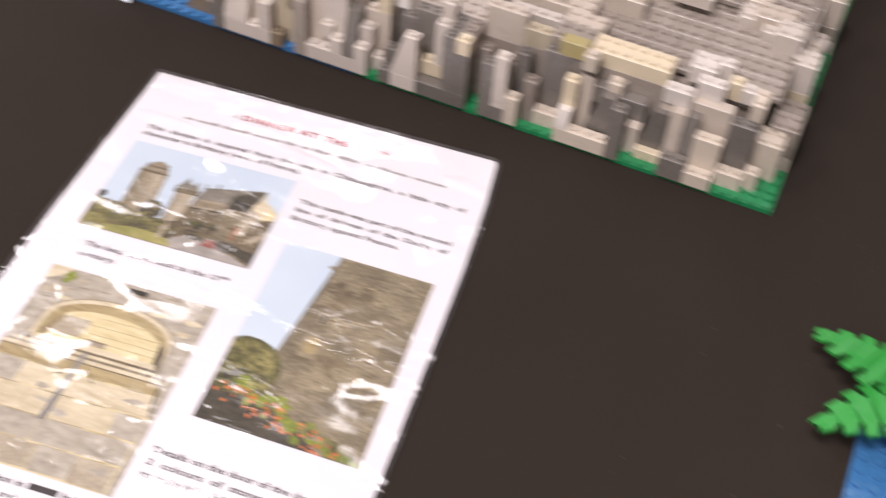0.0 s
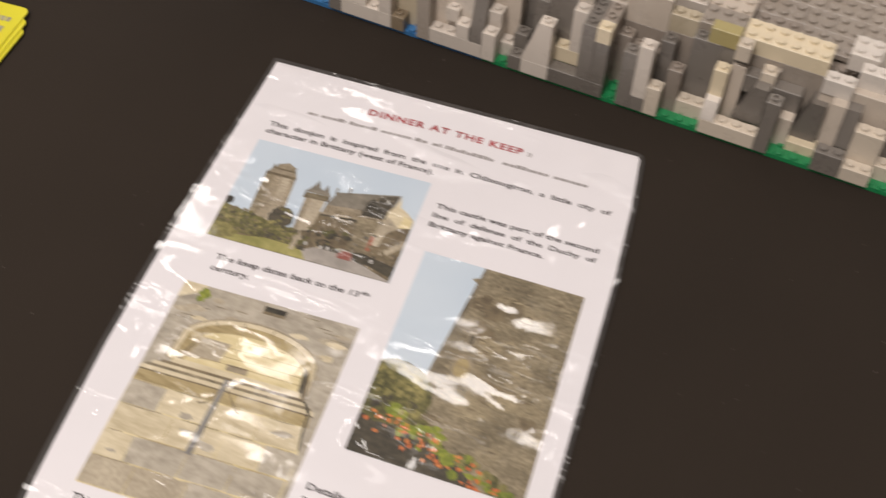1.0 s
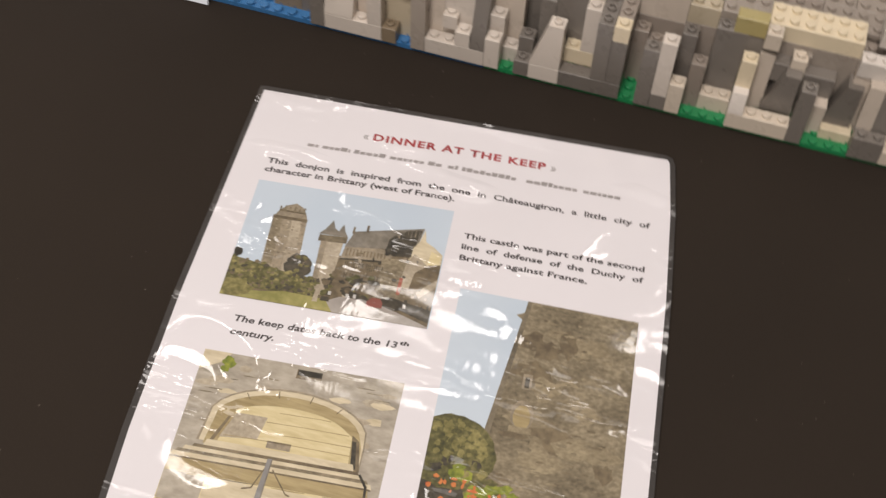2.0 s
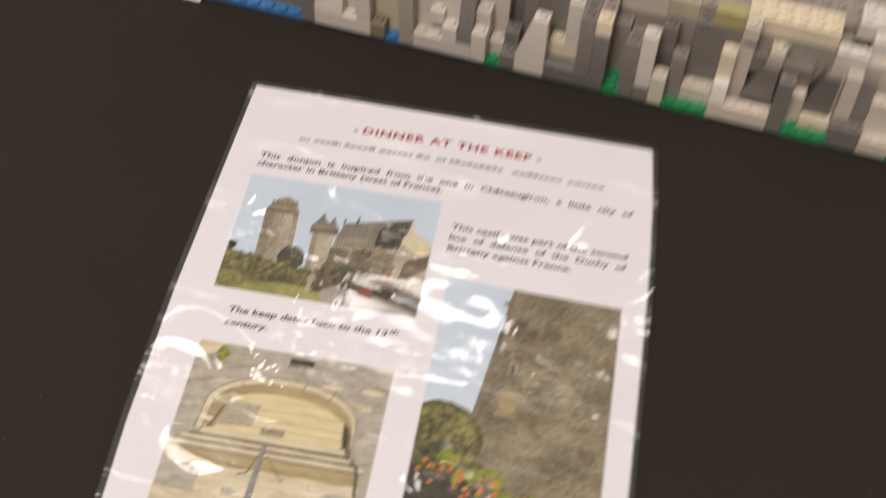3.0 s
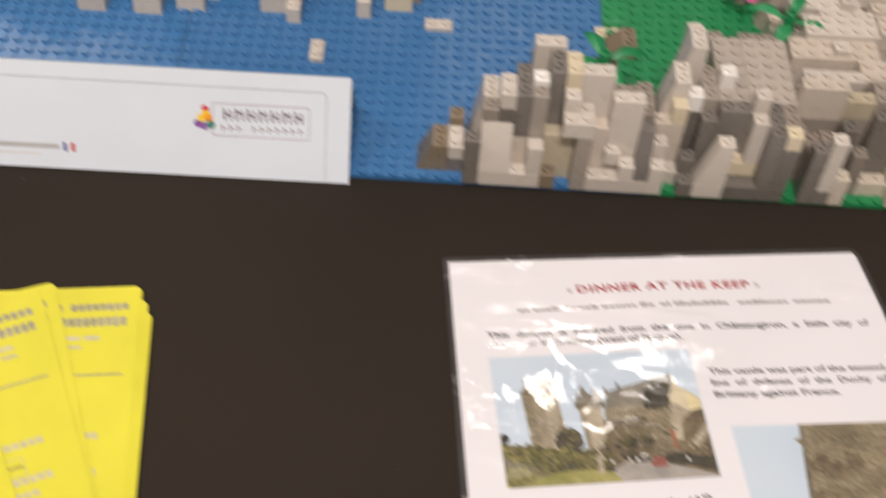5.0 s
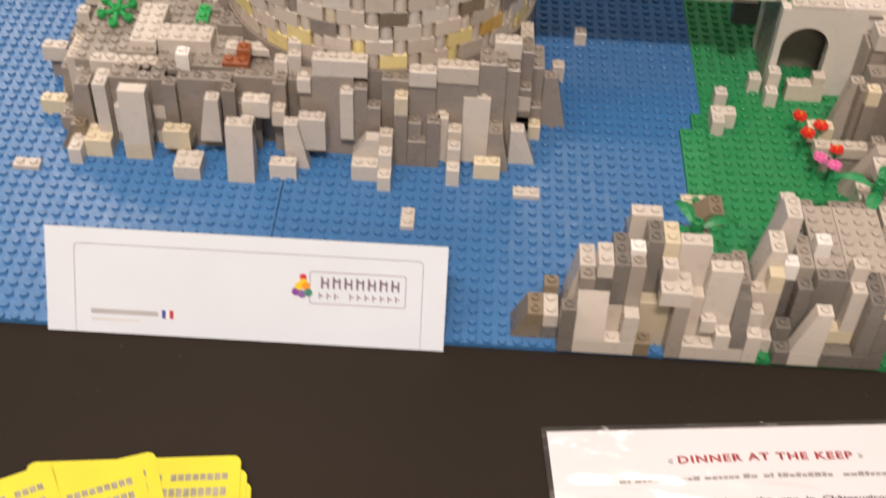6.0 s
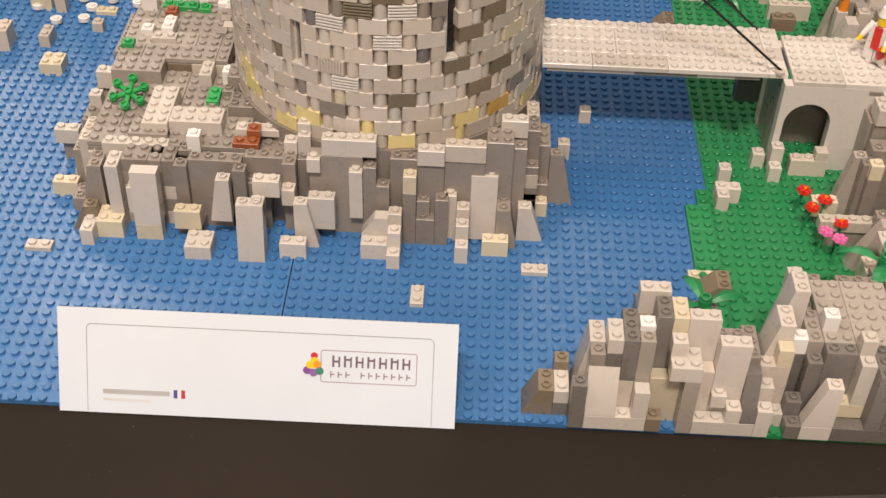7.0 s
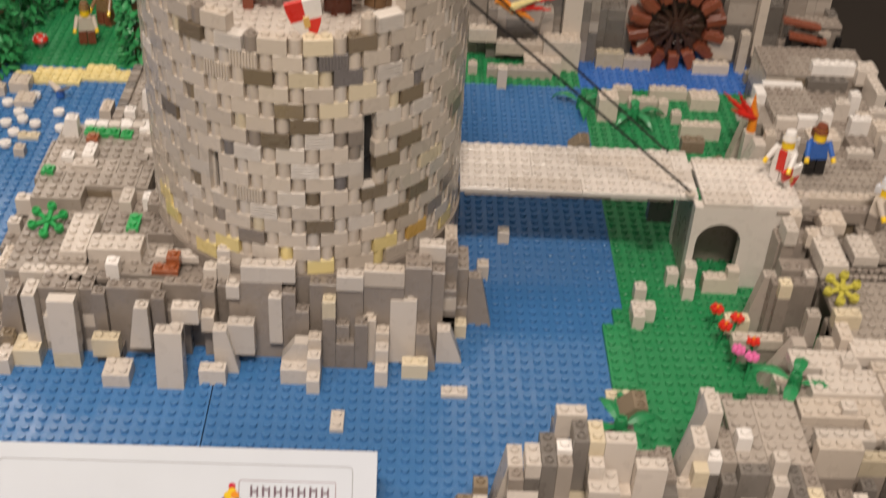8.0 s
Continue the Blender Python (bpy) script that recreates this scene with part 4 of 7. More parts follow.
    b(47, 49.8, 0, 1.6, 5, 3.9, "mid", 0)
    b(48.7, 49.0, 3.6, 2, 0.8, 1.1, "pale")
    b(50.7, 48.9, 3.9, 2, 0.9, 1.0, "white")
    b(52.3, 47.4, 3.9, 1, 1, 2.2, "white")
    b(54.6, 50.8, 3.9, 1.4, 1, 1.6, "pale")
    b(56.1, 51.4, 3.9, 1, 1, 2.1, "white")
    b(55.2, 47.5, 3.9, 2, 1, 1.7, "white")
    b(56.4, 49, 3.9, 1.4, 1.4, 1.2, "light")
    b(57.6, 49.6, 3.9, 2, 1, 1.5, "pale")
    b(54.4, 44.4, 3.9, 2.4, 2, 0.9, "dark", 2)
    b(53.4, 42.0, 3.9, 2.4, 1, 1.5, "pale")
    b(56.4, 42.4, 3.9, 1, 1, 2.4, "pale")
    b(50.8, 45.2, 3.9, 3, 2, 1, "light")
    b(48.4, 44.2, 3.9, 2, 2, 1.2, "mid")
    b(57, 45.6, 3.9, 2, 2, 1.8, "light")
    b(58.2, 41, 3.9, 2, 2, 1.6, "pale")
    # pale slopes that lean against the bank
    s(45.0, 49.6, 0, 1.4, 2, 4.2, "light", "L", 1)
    b(45.4, 47.2, 0, 1, 1, 4.2, "pale", 2)
    s(44.4, 44.6, 0, 1.6, 2.4, 4.4, "pale", "L", 0)
    b(46.2, 43.4, 0, 1, 1, 3.4, "light")
    b(46.8, 45.4, 0, 1, 1, 5, "light")
    b(46.6, 41, 0, 2, 1, 5.4, "light")
    b(43.4, 42.2, 0, 2, 1, 1.2, "light")
    b(42.6, 45.8, 0, 1, 1, 2.2, "olive")
    b(46.2, 39.4, 0, 1, 1, 4.6, "pale")
    return k.done()


hill()


# ---- low stones lying about ----
def loose(name, label, x, y, w, d, h, col, kind="brick", studs=1, z=0.0):
    key = (kind, w, d, h, studs, col)
    if key not in MESH:
        MESH[key] = make_mesh(name, piece_geo(kind, w, d, h, studs), [MATS[col]])
    ob = new(name, MESH[key])
    ob.matrix_world = Matrix.Translation((x * S, y * S, ZP + z * BH))
    return tagged(ob, label, "toy brick", "loose stones in moat and meadow")


STONE_WORDS = {"tan": "small tan toy brick lying on the plate", "light": "small grey toy brick on the plate", "pale": "small pale grey toy brick on the plate"}
for x, y, w, d, h, col in ((9, 11, 1, 2, P3, "pale"), (17, 15, 2, 1, P3, "pale"), (29.4, 15.2, 2, 1, P3, "tan"), (-20, 15, 2, 1, P3, "pale"), (20, 29.6, 1, 1, 1.3, "light"), (22, 35, 1, 1, 1, "light"), (-25.6, 38.4, 2, 2, 1, "tan"), (33, 27.4, 1, 1, 1.2, "pale"), (32.4, 23.8, 1, 1, 1.2, "pale"), (32.4, 24.85, 2, 1, 1.2, "pale"), (36, 29.7, 1, 1, 1.2, "pale"), (37.1, 27.9, 1, 1, 1.2, "pale")):
    loose("stone_brick", STONE_WORDS[col], x, y, w, d, h, col)
for x, y, w, d, h, col in ((-27, 43, 1, 2, 1, "light"), (23, 63, 1, 1, 2, "light"), (-22.9, 46, 1, 1, 0.8, "light"), (-23.4, 49.1, 2, 1, P3, "tan"), (-25.4, 55.2, 2, 2, 0.6, "light"), (-26.6, 58, 2, 2, 1.0, "light"), (-31.4, 42, 2, 2, 1.8, "light"), (-29.6, 49.4, 2, 1, 1.5, "tan"), (-27.2, 49.2, 1, 1, 1.2, "light"), (33, 57, 2, 2, 2.2, "light"), (36.5, 59.5, 3, 1, 1, "light"), (41, 54, 4, 1, 1.4, "light"), (39.4, 58.4, 1, 1, 1.4, "light"), (40.6, 57, 1, 1, 1, "light"), (35, 61, 2, 1, 1.4, "light"), (39, 62, 4, 1, 1, "light"), (43, 60, 3, 2, 1.2, "light")):
    loose("stone_brick", STONE_WORDS[col], x, y, w, d, h, col)
loose("brown_slope", "brown toy slope brick at the meadow's edge", 30.1, 12.9, 2, 2, 1, "olive", "slope/L", 1, 0.33)
loose("olive_slope", "brownish grey toy slope in the water", 29.6, 50.6, 2, 2, 1, "olive", "slope/L", 1)
loose("brown_block", "dull brown toy brick beside the bridge", 37.4, 38.4, 2, 1, 1, "olive", z=6.6)

for x, y in ((-26, 55.4), (-23.7, 57), (-24.4, 53.6), (-25.1, 51.5), (-23.9, 49.8), (-23.7, 52.3), (-22.3, 51.5), (-20.6, 53.9), (-19.7, 50.9), (-24.1, 47.7), (-27.4, 51.4), (-28.2, 54), (-26.6, 47.2), (-29, 49.6)):
    ob = new("round_plate", make_mesh("round_plate", add_geo(tube_geo(0, 0, 0, 0.0032, 0.0044, 16), tube_geo(0, 0, 0.0032, 0.0042, 0.0024, 12)), [MATS["white"]]))
    ob.matrix_world = Matrix.Translation((x * S, y * S, ZP + 0.0018))
    tagged(ob, "small white round plate floating on the moat like foam", "toy plate", "white foam dots on the moat")


# rocks at the corner of the sand bank
def bank_rock():
    k = Build("bank_rock", "small tan and brownish toy brick rock beside the sand bank", "toy rock")
    k.b(-33, 58.6, 0, 3, 2, 3.2, "sand")
    k.b(-32.4, 60.6, 0, 3, 2, 4.4, "light")
    k.b(-33.6, 57.4, 0, 2, 1.2, 1.8, "sand")
    k.s(-30, 58.4, 0, 2, 2, 2.8, "olive", "R")
    k.b(-31, 57.6, 0, 2, 0.8, 1.3, "tan")
    k.b(-28.8, 57.2, 0, 2, 1, 0.9, "light")
    return k.done()


bank_rock()


def toy_hull(x, y, turn):
    """A low rounded shell with two strips laid over it."""
    ob = empty("toy_hull", "glossy blue rounded toy hull with two white strips in the moat", "toy hull")
    ob.matrix_world = Matrix.Translation((x * S, y * S, ZP + 0.0016)) @ pose(0, 0, 0, 0, 0, turn)
    n, rings = 24, 6
    v, f = [], []
    for j in range(rings + 1):
        a = math.pi / 2 * j / rings
        for i in range(n):
            u = 2 * math.pi * i / n
            v.append((0.026 * math.cos(a) * math.cos(u) + 0.0005, 0.016 * math.cos(a) * math.sin(u), 0.015 * math.sin(a)))
    for j in range(rings):
        for i in range(n):
            e = (i + 1) % n
            f.append((j * n + i, j * n + e, (j + 1) * n + e, (j + 1) * n + i))
    f.append(tuple(range(n - 1, -1, -1)))
    put("shell", (v, f), MATS["stream"], ob)
    for sx in (-0.006, 0.008):
        g = ([], [])
        for i in range(8):
            a0, a1 = math.radians(-52 + 13 * i), math.radians(-52 + 13 * (i + 1))
            k = math.sqrt(1 - (sx / 0.026) ** 2)
            p = [(0.0164 * k * math.sin(a), 0.0154 * k * math.cos(a)) for a in (a0, a1)]
            add_geo(g, ([(sx + dx, q[0], q[1] - dz) for dz in (0.0012, 0) for q in p for dx in (-0.0009, 0.0009)],
                        [(0, 1, 3, 2), (4, 6, 7, 5), (0, 4, 5, 1), (2, 3, 7, 6), (0, 2, 6, 4), (1, 5, 7, 3)]))
        put("strip", g, MATS["white"], ob, "white strip")


toy_hull(-29.9, 54.8, -30)


def toy_wing(x, y, turn):
    """A small piece with two raised wings on a round knob."""
    ob = empty("toy_wing_piece", "small grey and blue winged toy piece set on the moat", "toy piece")
    ob.matrix_world = Matrix.Translation((x * S, y * S, ZP + 0.0017)) @ pose(0, 0, 0, 0, 0, turn)
    put("knob", tube_geo(0, 0, 0, 0.006, 0.0036, 14, 0.003), MATS["tunic"], ob, "blue knob")
    for sx in (-1, 1):
        g = box_geo(0, -0.0032, 0, 0.0105, 0.0032, 0.0014, 0.0003)
        g = ([(px, py * (1 - 0.6 * px / 0.0105), pz) for px, py, pz in g[0]], g[1])
        put("wing", g, MATS["light" if sx < 0 else "bluegrey"], ob, "pale wing" if sx < 0 else "grey wing",
            Matrix.Translation((sx * 0.001, 0, 0.005)) @ pose(0, 0, 0, 0, -28, 0 if sx > 0 else 180))


toy_wing(-21.3, 57.4, -25)


# green plates that carry the meadow over the seam
def turf():
    k = Build("turf_plates", "thin bright green toy plates along the meadow's edge", "toy plate")
    for x, y, w, d in ((30, 17, 2, 4), (30, 21, 2, 3), (31, 24, 1, 2), (30, 13, 2, 4), (30, 9, 2, 4), (30, 7, 2, 2)):
        k.b(x, y, 0, w, d, P3, "green")
    return k.done()


turf()


# ---- drawbridge and gate ----
def drawbridge():
    k = Build("drawbridge", "pale grey studded toy drawbridge resting between keep and gate", "toy bridge")
    r = random.Random(3)
    for i, y in enumerate((31, 33, 35, 37)):
        d = 2 if i < 3 else 1
        x = 18.2
        while x < 37.5:
            w = min(r.choice((4, 6, 8)), 37.7 - x)
            w = round(w, 1)
            k.b(x, y, 6.66, w, d, P3, r.choice(("cream", "cream", "cream", "pale")))
            x += w
    x = 18.6
    for w in (3, 4, 5, 3, 2):
        k.b(x, 31.2, 6.33, w, 1, P3, r.choice(("light", "dark", "pale")), 0)
        k.b(x, 36.4, 6.33, w, 1, P3, "dark", 0)
        x += w
    k.b(33.9, 31.4, 4.5, 2, 1, 1.8, "black", 0)
    return k.done()


def gatehouse():
    k = Build("gatehouse", "pale toy brick gate platform with round arch over the bank", "toy gate")
    r = random.Random(9)
    # arch wall, cut out of one block
    n, x0, x1, zt = 14, 37.35, 46.0, 6.66 * BH
    cx, rad, spring = 39.75 * S, 1.85 * S, 3.75 * BH
    arc = [(cx - rad * math.cos(math.pi * i / n), spring + rad * math.sin(math.pi * i / n)) for i in range(n + 1)]
    low = [(x0 * S, 0.0), (cx - rad, 0.0)] + arc + [(cx + rad, 0.0), (x1 * S, 0.0)]
    low = [low[0], low[1]] + arc + [low[-2], low[-1]]
    top = [(x, zt) for x, z in low]
    for y0, y1 in ((30, 31), (35.8, 36.8)):
        m = len(low)
        v = []
        for yy in (y0 * S, y1 * S):
            v += [(x, yy, ZP + z) for x, z in low] + [(x, yy, ZP + z) for x, z in top]
        f = []
        for i in range(m - 1):
            if abs(low[i][0] - low[i + 1][0]) > 1e-7:
                f += [(i, i + 1, m + i + 1, m + i), (2 * m + i + 1, 2 * m + i, 3 * m + i, 3 * m + i + 1), (m + i, m + i + 1, 3 * m + i + 1, 3 * m + i)]
            f.append((i, 2 * m + i, 2 * m + i + 1, i + 1))
        f += [(0, m, 3 * m, 2 * m), (m - 1, 3 * m - 1, 4 * m - 1, 2 * m - 1)]
        put("arch", (v, f), MATS["cream"], k.ob, "pale round arch")
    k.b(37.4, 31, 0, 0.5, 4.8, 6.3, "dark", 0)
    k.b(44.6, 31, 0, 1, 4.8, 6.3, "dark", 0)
    # dark back wall added to stand in for shade inside the arch
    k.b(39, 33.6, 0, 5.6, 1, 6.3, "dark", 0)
    for y in (30, 32, 34):
        for x, w in ((38, 4), (42, 4)):
            k.b(x, y, 6.66, w, 2, P3, r.choice(("cream", "cream", "cream", "pale")))
    k.b(38, 36, 6.66, 8, 1, P3, "pale")
    k.b(44, 29.9, 6.3, 4, 0.3, 0.25, "dark", 0)
    k.b(37.25, 28.98, 0, 1, 1, 2.2, "pale")
    return k.done()


drawbridge()
gatehouse()


def rope(x0, y0, z0, x1, y1, z1, label):
    a, e = Vector((x0 * S, y0 * S, ZP + z0 * BH)), Vector((x1 * S, y1 * S, ZP + z1 * BH))
    d = e - a
    g = tube_geo(0, 0, 0, d.length, 0.00085, 8)
    ob = new("cord", make_mesh("cord", g, [MATS["black"]]))
    ob.matrix_world = Matrix.Translation(a) @ d.to_track_quat("Z", "Y").to_matrix().to_4x4()
    tagged(ob, label, "cord", "cords that hold the drawbridge")
    knot = put("knot", tube_geo(0, 0, -0.0008, 0.001, 0.0016, 10, 0.001), MATS["black"], ob)
    return ob


rope(37.2, 31.3, 7.05, 17.6, 30.6, 21, "thin black cord from drawbridge up to the keep")
rope(36.0, 37.8, 7.05, 18.4, 36.2, 20.4, "thin black cord from drawbridge up to the keep")
ring = new("cord_ring", make_mesh("cord_ring", tube_geo(0, 0, 0, 0.0018, 0.0035, 14), [MATS["light"]]))
ring.matrix_world = Matrix.Translation((37.0 * S, 31.2 * S, ZP + 7.0 * BH))
tagged(ring, "small grey toy eyelet holding the cord on the bridge", "eyelet")


# ---- rock and mill at the back ----
def mill_rock():
    k = Build("mill_rock", "tall grey toy brick cliff behind the mill stream", "toy rock", limit=280)
    r = random.Random(12)
    b, s = k.b, k.s
    for x0, x1, y, top in ((18, 22, 71, 4), (22, 26, 70, 7), (26, 30, 71, 8), (30, 34, 70, 9), (34, 38, 71, 7)):
        k.wall(x0, x1, y, 2, 0, top, r, ("mid", "dark", "slate", "slate", "stone"), ragged=2)
    k.wall(18, 38, 73, 3, 0, 10, r, ("dark", "mid", "slate"), far=True, ragged=3)
    k.wall(54, 58.6, 69.8, 2, 0, 8.6, r, ("mid", "dark", "stone", "dark"), ragged=1)
    b(30, 69, 0, 2, 1, 8.5, "light")
    b(20, 69, 2, 3, 1, 1.3, "light")
    b(23, 68.6, 1, 6, 1, 1.2, "light")
    b(20, 66, 0, 1, 1, 1, "light")
    b(22, 65.4, 0, 7, 1, 1, "stone")
    b(26, 66.4, 0, 4, 2, 1.4, "light")
    b(28, 67.4, 0, 4, 2, 3, "light")
    s(27, 69.4, 0, 2, 2, 5, "stone", "L")
    b(34, 68.6, 0, 3, 1, 1.6, "sand")
    b(37, 68.4, 0, 3, 1, 1.2, "stone")
    b(38.4, 69.4, 1, 1, 1, 2.4, "light")
    b(44.6, 68.2, 0, 4, 1, 1, "light")
    b(46, 69.4, 1, 3, 1, 2, "light")
    b(49.4, 68.6, 0, 1, 1, 4, "light")
    for x0, x1, y, top in ((48, 52, 71, 8), (52, 57, 71, 7), (36, 48, 75, 9)):
        k.wall(x0, x1, y, 2, 0, top, r, ("dark", "stone", "mid", "slate"), ragged=2)
    b(51, 69.6, 0, 1, 1, 8, "light")
    b(51, 67.6, 0, 3, 2, 1.6, "stone")
    s(53, 66, 0, 2, 2, 4, "dark", "F")
    b(50, 66.4, 0, 2, 1, 1, "sand")
    k.wall(54, 59, 68, 1.8, 0, 6.4, r, ("mid", "dark", "slate"), far=True, ragged=1)
    k.deck(54, 59, 66, 68, 6.2, r, ("dark", "mid"))
    k.wall(54, 59, 66, 2, 0, 5.6, r, DARKS, far=True)
    return k.done()


mill_rock()


def water_wheel():
    w = empty("water_wheel", "dark reddish-brown toy water wheel with many paddles on the cliff", "water wheel")
    c = Matrix.Translation((42.4 * S, 70.4 * S, ZP + 4.1 * BH)) @ pose(0, 0, 0, 90, 0, 0) @ Matrix.Scale(1.04, 4)
    put("hub", tube_geo(0, 0, -0.012, 0.009, 0.005, 16), MATS["bark"], w, "dark hub", c)
    put("axle", tube_geo(0, 0, -0.022, 0.0095, 0.0024, 10), MATS["bark"], w, "", c)
    arm = box_geo(-0.0036, 0.024, -0.0115, 0.0036, 0.0405, 0.0115, 0.0006)
    add_geo(arm, box_geo(-0.0058, 0.026, 0.002, 0.001, 0.036, 0.0105, 0.0006))
    side = add_geo(box_geo(-0.0058, 0.015, 0.001, 0.0058, 0.0225, 0.0045, 0.0003), box_geo(-0.0016, 0.004, -0.003, 0.0016, 0.030, 0.0055, 0.0003))
    put("wheel_disc", tube_geo(0, 0, -0.006, 0.0015, 0.024, 28), MATS["bark"], w, "dark wheel body", c)
    me_arm, me_side = make_mesh("paddle", arm, [MATS["brown"]]), make_mesh("rim_piece", side, [MATS["bark"]])
    for i in range(14):
        for nm, me in (("paddle", me_arm), ("rim_piece", me_side)):
            ob = new(nm, me)
            ob.parent = w
            ob.matrix_local = c @ pose(0, 0, 0, 0, 0, 360 / 14 * (i + (0.5 if nm == "rim_piece" else 0)))


water_wheel()


def planks():
    p = empty("timber_steps", "reddish-brown toy planks on dark pegs on the cliff", "toy planks")
    for i, z in enumerate((5.4, 6.4)):
        put("plank", box_geo(0, 0, 0, 4 * S, 1.1 * S, 0.0032), MATS["brown"], p, m=Matrix.Translation(((53.2 - 0.6 * i) * S, (64.6 + i) * S, ZP + z * BH)) @ pose(0, 0, 0, 0, 8, -4))
    for x in (53.4, 55.2, 56.6, 58.6):
        put("peg", tube_geo(0, 0, 0, 0.018, 0.0028, 10), MATS["black"], p, m=Matrix.Translation((x * S, 65.2 * S, ZP + 3.6 * BH)))


planks()


# ---- sand bank and forest ----
def sand_bank():
    k = Build("sand_bank", "pale yellow studded toy plates as a sandy bank by the moat", "toy plate")
    for x, y, w, d in ((-27, 60, 4, 2), (-23, 60, 3, 2), (-20, 61, 6, 2), (-25, 62, 5, 1), (-20, 63, 3, 1)):
        k.b(x, y, 0, w, d, P3, "yellow")
    return k.done()


sand_bank()


def leaf_plate(r, size):
    """One small toothed leaf with thickness."""
    n = 7
    pts = []
    for i in range(n):
        t = i / (n - 1)
        w = size * 0.5 * math.sin(math.pi * min(1, 0.12 + t * 0.88)) * (1.0 if i % 2 else 0.62)
        pts.append((w, t * size * 1.5))
    outline = [(x, y) for x, y in pts] + [(-x, y) for x, y in reversed(pts)]
    m = len(outline)
    v = [(x, y, 0.0) for x, y in outline] + [(x, y, 0.0011) for x, y in outline]
    f = [tuple(range(m - 1, -1, -1)), tuple(range(m, 2 * m))] + [(i, (i + 1) % m, m + (i + 1) % m, m + i) for i in range(m)]
    return v, f


def toy_tree(x, y, height, radius, seed, label):
    r = random.Random(seed)
    t = empty("toy_tree", label, "toy tree", "trees in the toy forest")
    base = Vector((x * S, y * S, ZP))
    g = tube_geo(0, 0, 0, height * 0.9, 0.005, 10, 0.0028)
    for i in range(5):
        a, z = r.uniform(0, 6.3), height * (0.3 + 0.13 * i)
        limb = tube_geo(0, 0, 0, radius * 0.7, 0.0018, 6, 0.0009)
        m = Matrix.Translation((0, 0, z)) @ pose(0, 0, 0, 0, 65, math.degrees(a))
        add_geo(g, ([tuple(m @ Vector(p)) for p in limb[0]], limb[1]))
    put("trunk", g, MATS["earth"], t, "brown toy trunk", Matrix.Translation(base))
    crown = ([], [])
    for i in range(620):
        z = r.uniform(0.02, 1.0) ** 1.15
        rad = radius * (1.0 - 0.72 * z) * math.sqrt(r.uniform(0.15, 1)) * (1 + 0.25 * math.sin(5 * z + seed))
        a = r.uniform(0, 6.283)
        m = (Matrix.Translation((rad * math.cos(a), rad * math.sin(a), z * height))
             @ pose(0, 0, 0, r.uniform(-75, 5), r.uniform(-30, 30), math.degrees(a) - 90 + r.uniform(-40, 40)))
        lf = leaf_plate(r, r.uniform(0.0035, 0.0065))
        add_geo(crown, ([tuple(m @ Vector(p)) for p in lf[0]], lf[1]))
    put("crown", crown, MATS["forest"], t, "dense dark green toy leaves", Matrix.Translation(base))
    return t


for i, (x, y, h, rr) in enumerate(((-29.4, 63.4, 0.15, 0.020), (-36, 66, 0.16, 0.026), (-30.5, 74, 0.15, 0.026), (-37, 72, 0.17, 0.034), (-26, 80, 0.14, 0.03), (-34, 82, 0.18, 0.034), (-14.9, 66.2, 0.10, 0.016), (-13, 75, 0.13, 0.022), (-18, 84, 0.15, 0.028), (-41, 66, 0.14, 0.028))):
    toy_tree(x, y, h, rr, 31 + i, "dark green leafy toy tree on the meadow plate")


def mushroom(x, y):
    g = tube_geo(0, 0, 0, 0.006, 0.0028, 12, 0.0024)
    ob = empty("toy_mushroom", "red toadstool with white dots on the green plate", "toy mushroom")
    ob.matrix_world = Matrix.Translation((x * S, y * S, ZP + 0.001))
    put("stem", g, MATS["pale"], ob)
    v, f = [], []
    n = 16
    prof = ((0.0066, 0.0055), (0.0068, 0.0064), (0.0055, 0.0092), (0.003, 0.0108), (0.0008, 0.0112))
    for rr, z in prof:
        for i in range(n):
            a = 2 * math.pi * i / n
            v.append((rr * math.cos(a), rr * math.sin(a), z))
    for k in range(len(prof) - 1):
        for i in range(n):
            j = (i + 1) % n
            f.append((k * n + i, k * n + j, (k + 1) * n + j, (k + 1) * n + i))
    f += [tuple(range((len(prof) - 1) * n, len(prof) * n)), tuple(range(n - 1, -1, -1))]
    put("cap", (v, f), MATS["red"], ob, "red cap")
    for i in range(9):
        a, rr, z = i * 0.75, (0.0058 if i % 2 else 0.0038), (0.0084 if i % 2 else 0.0102)
        put("dot", tube_geo(rr * math.cos(a), rr * math.sin(a), z - 0.001, z + 0.0006, 0.0011, 8, 0.0006), MATS["white"], ob)


mushroom(-26.0, 68.2)


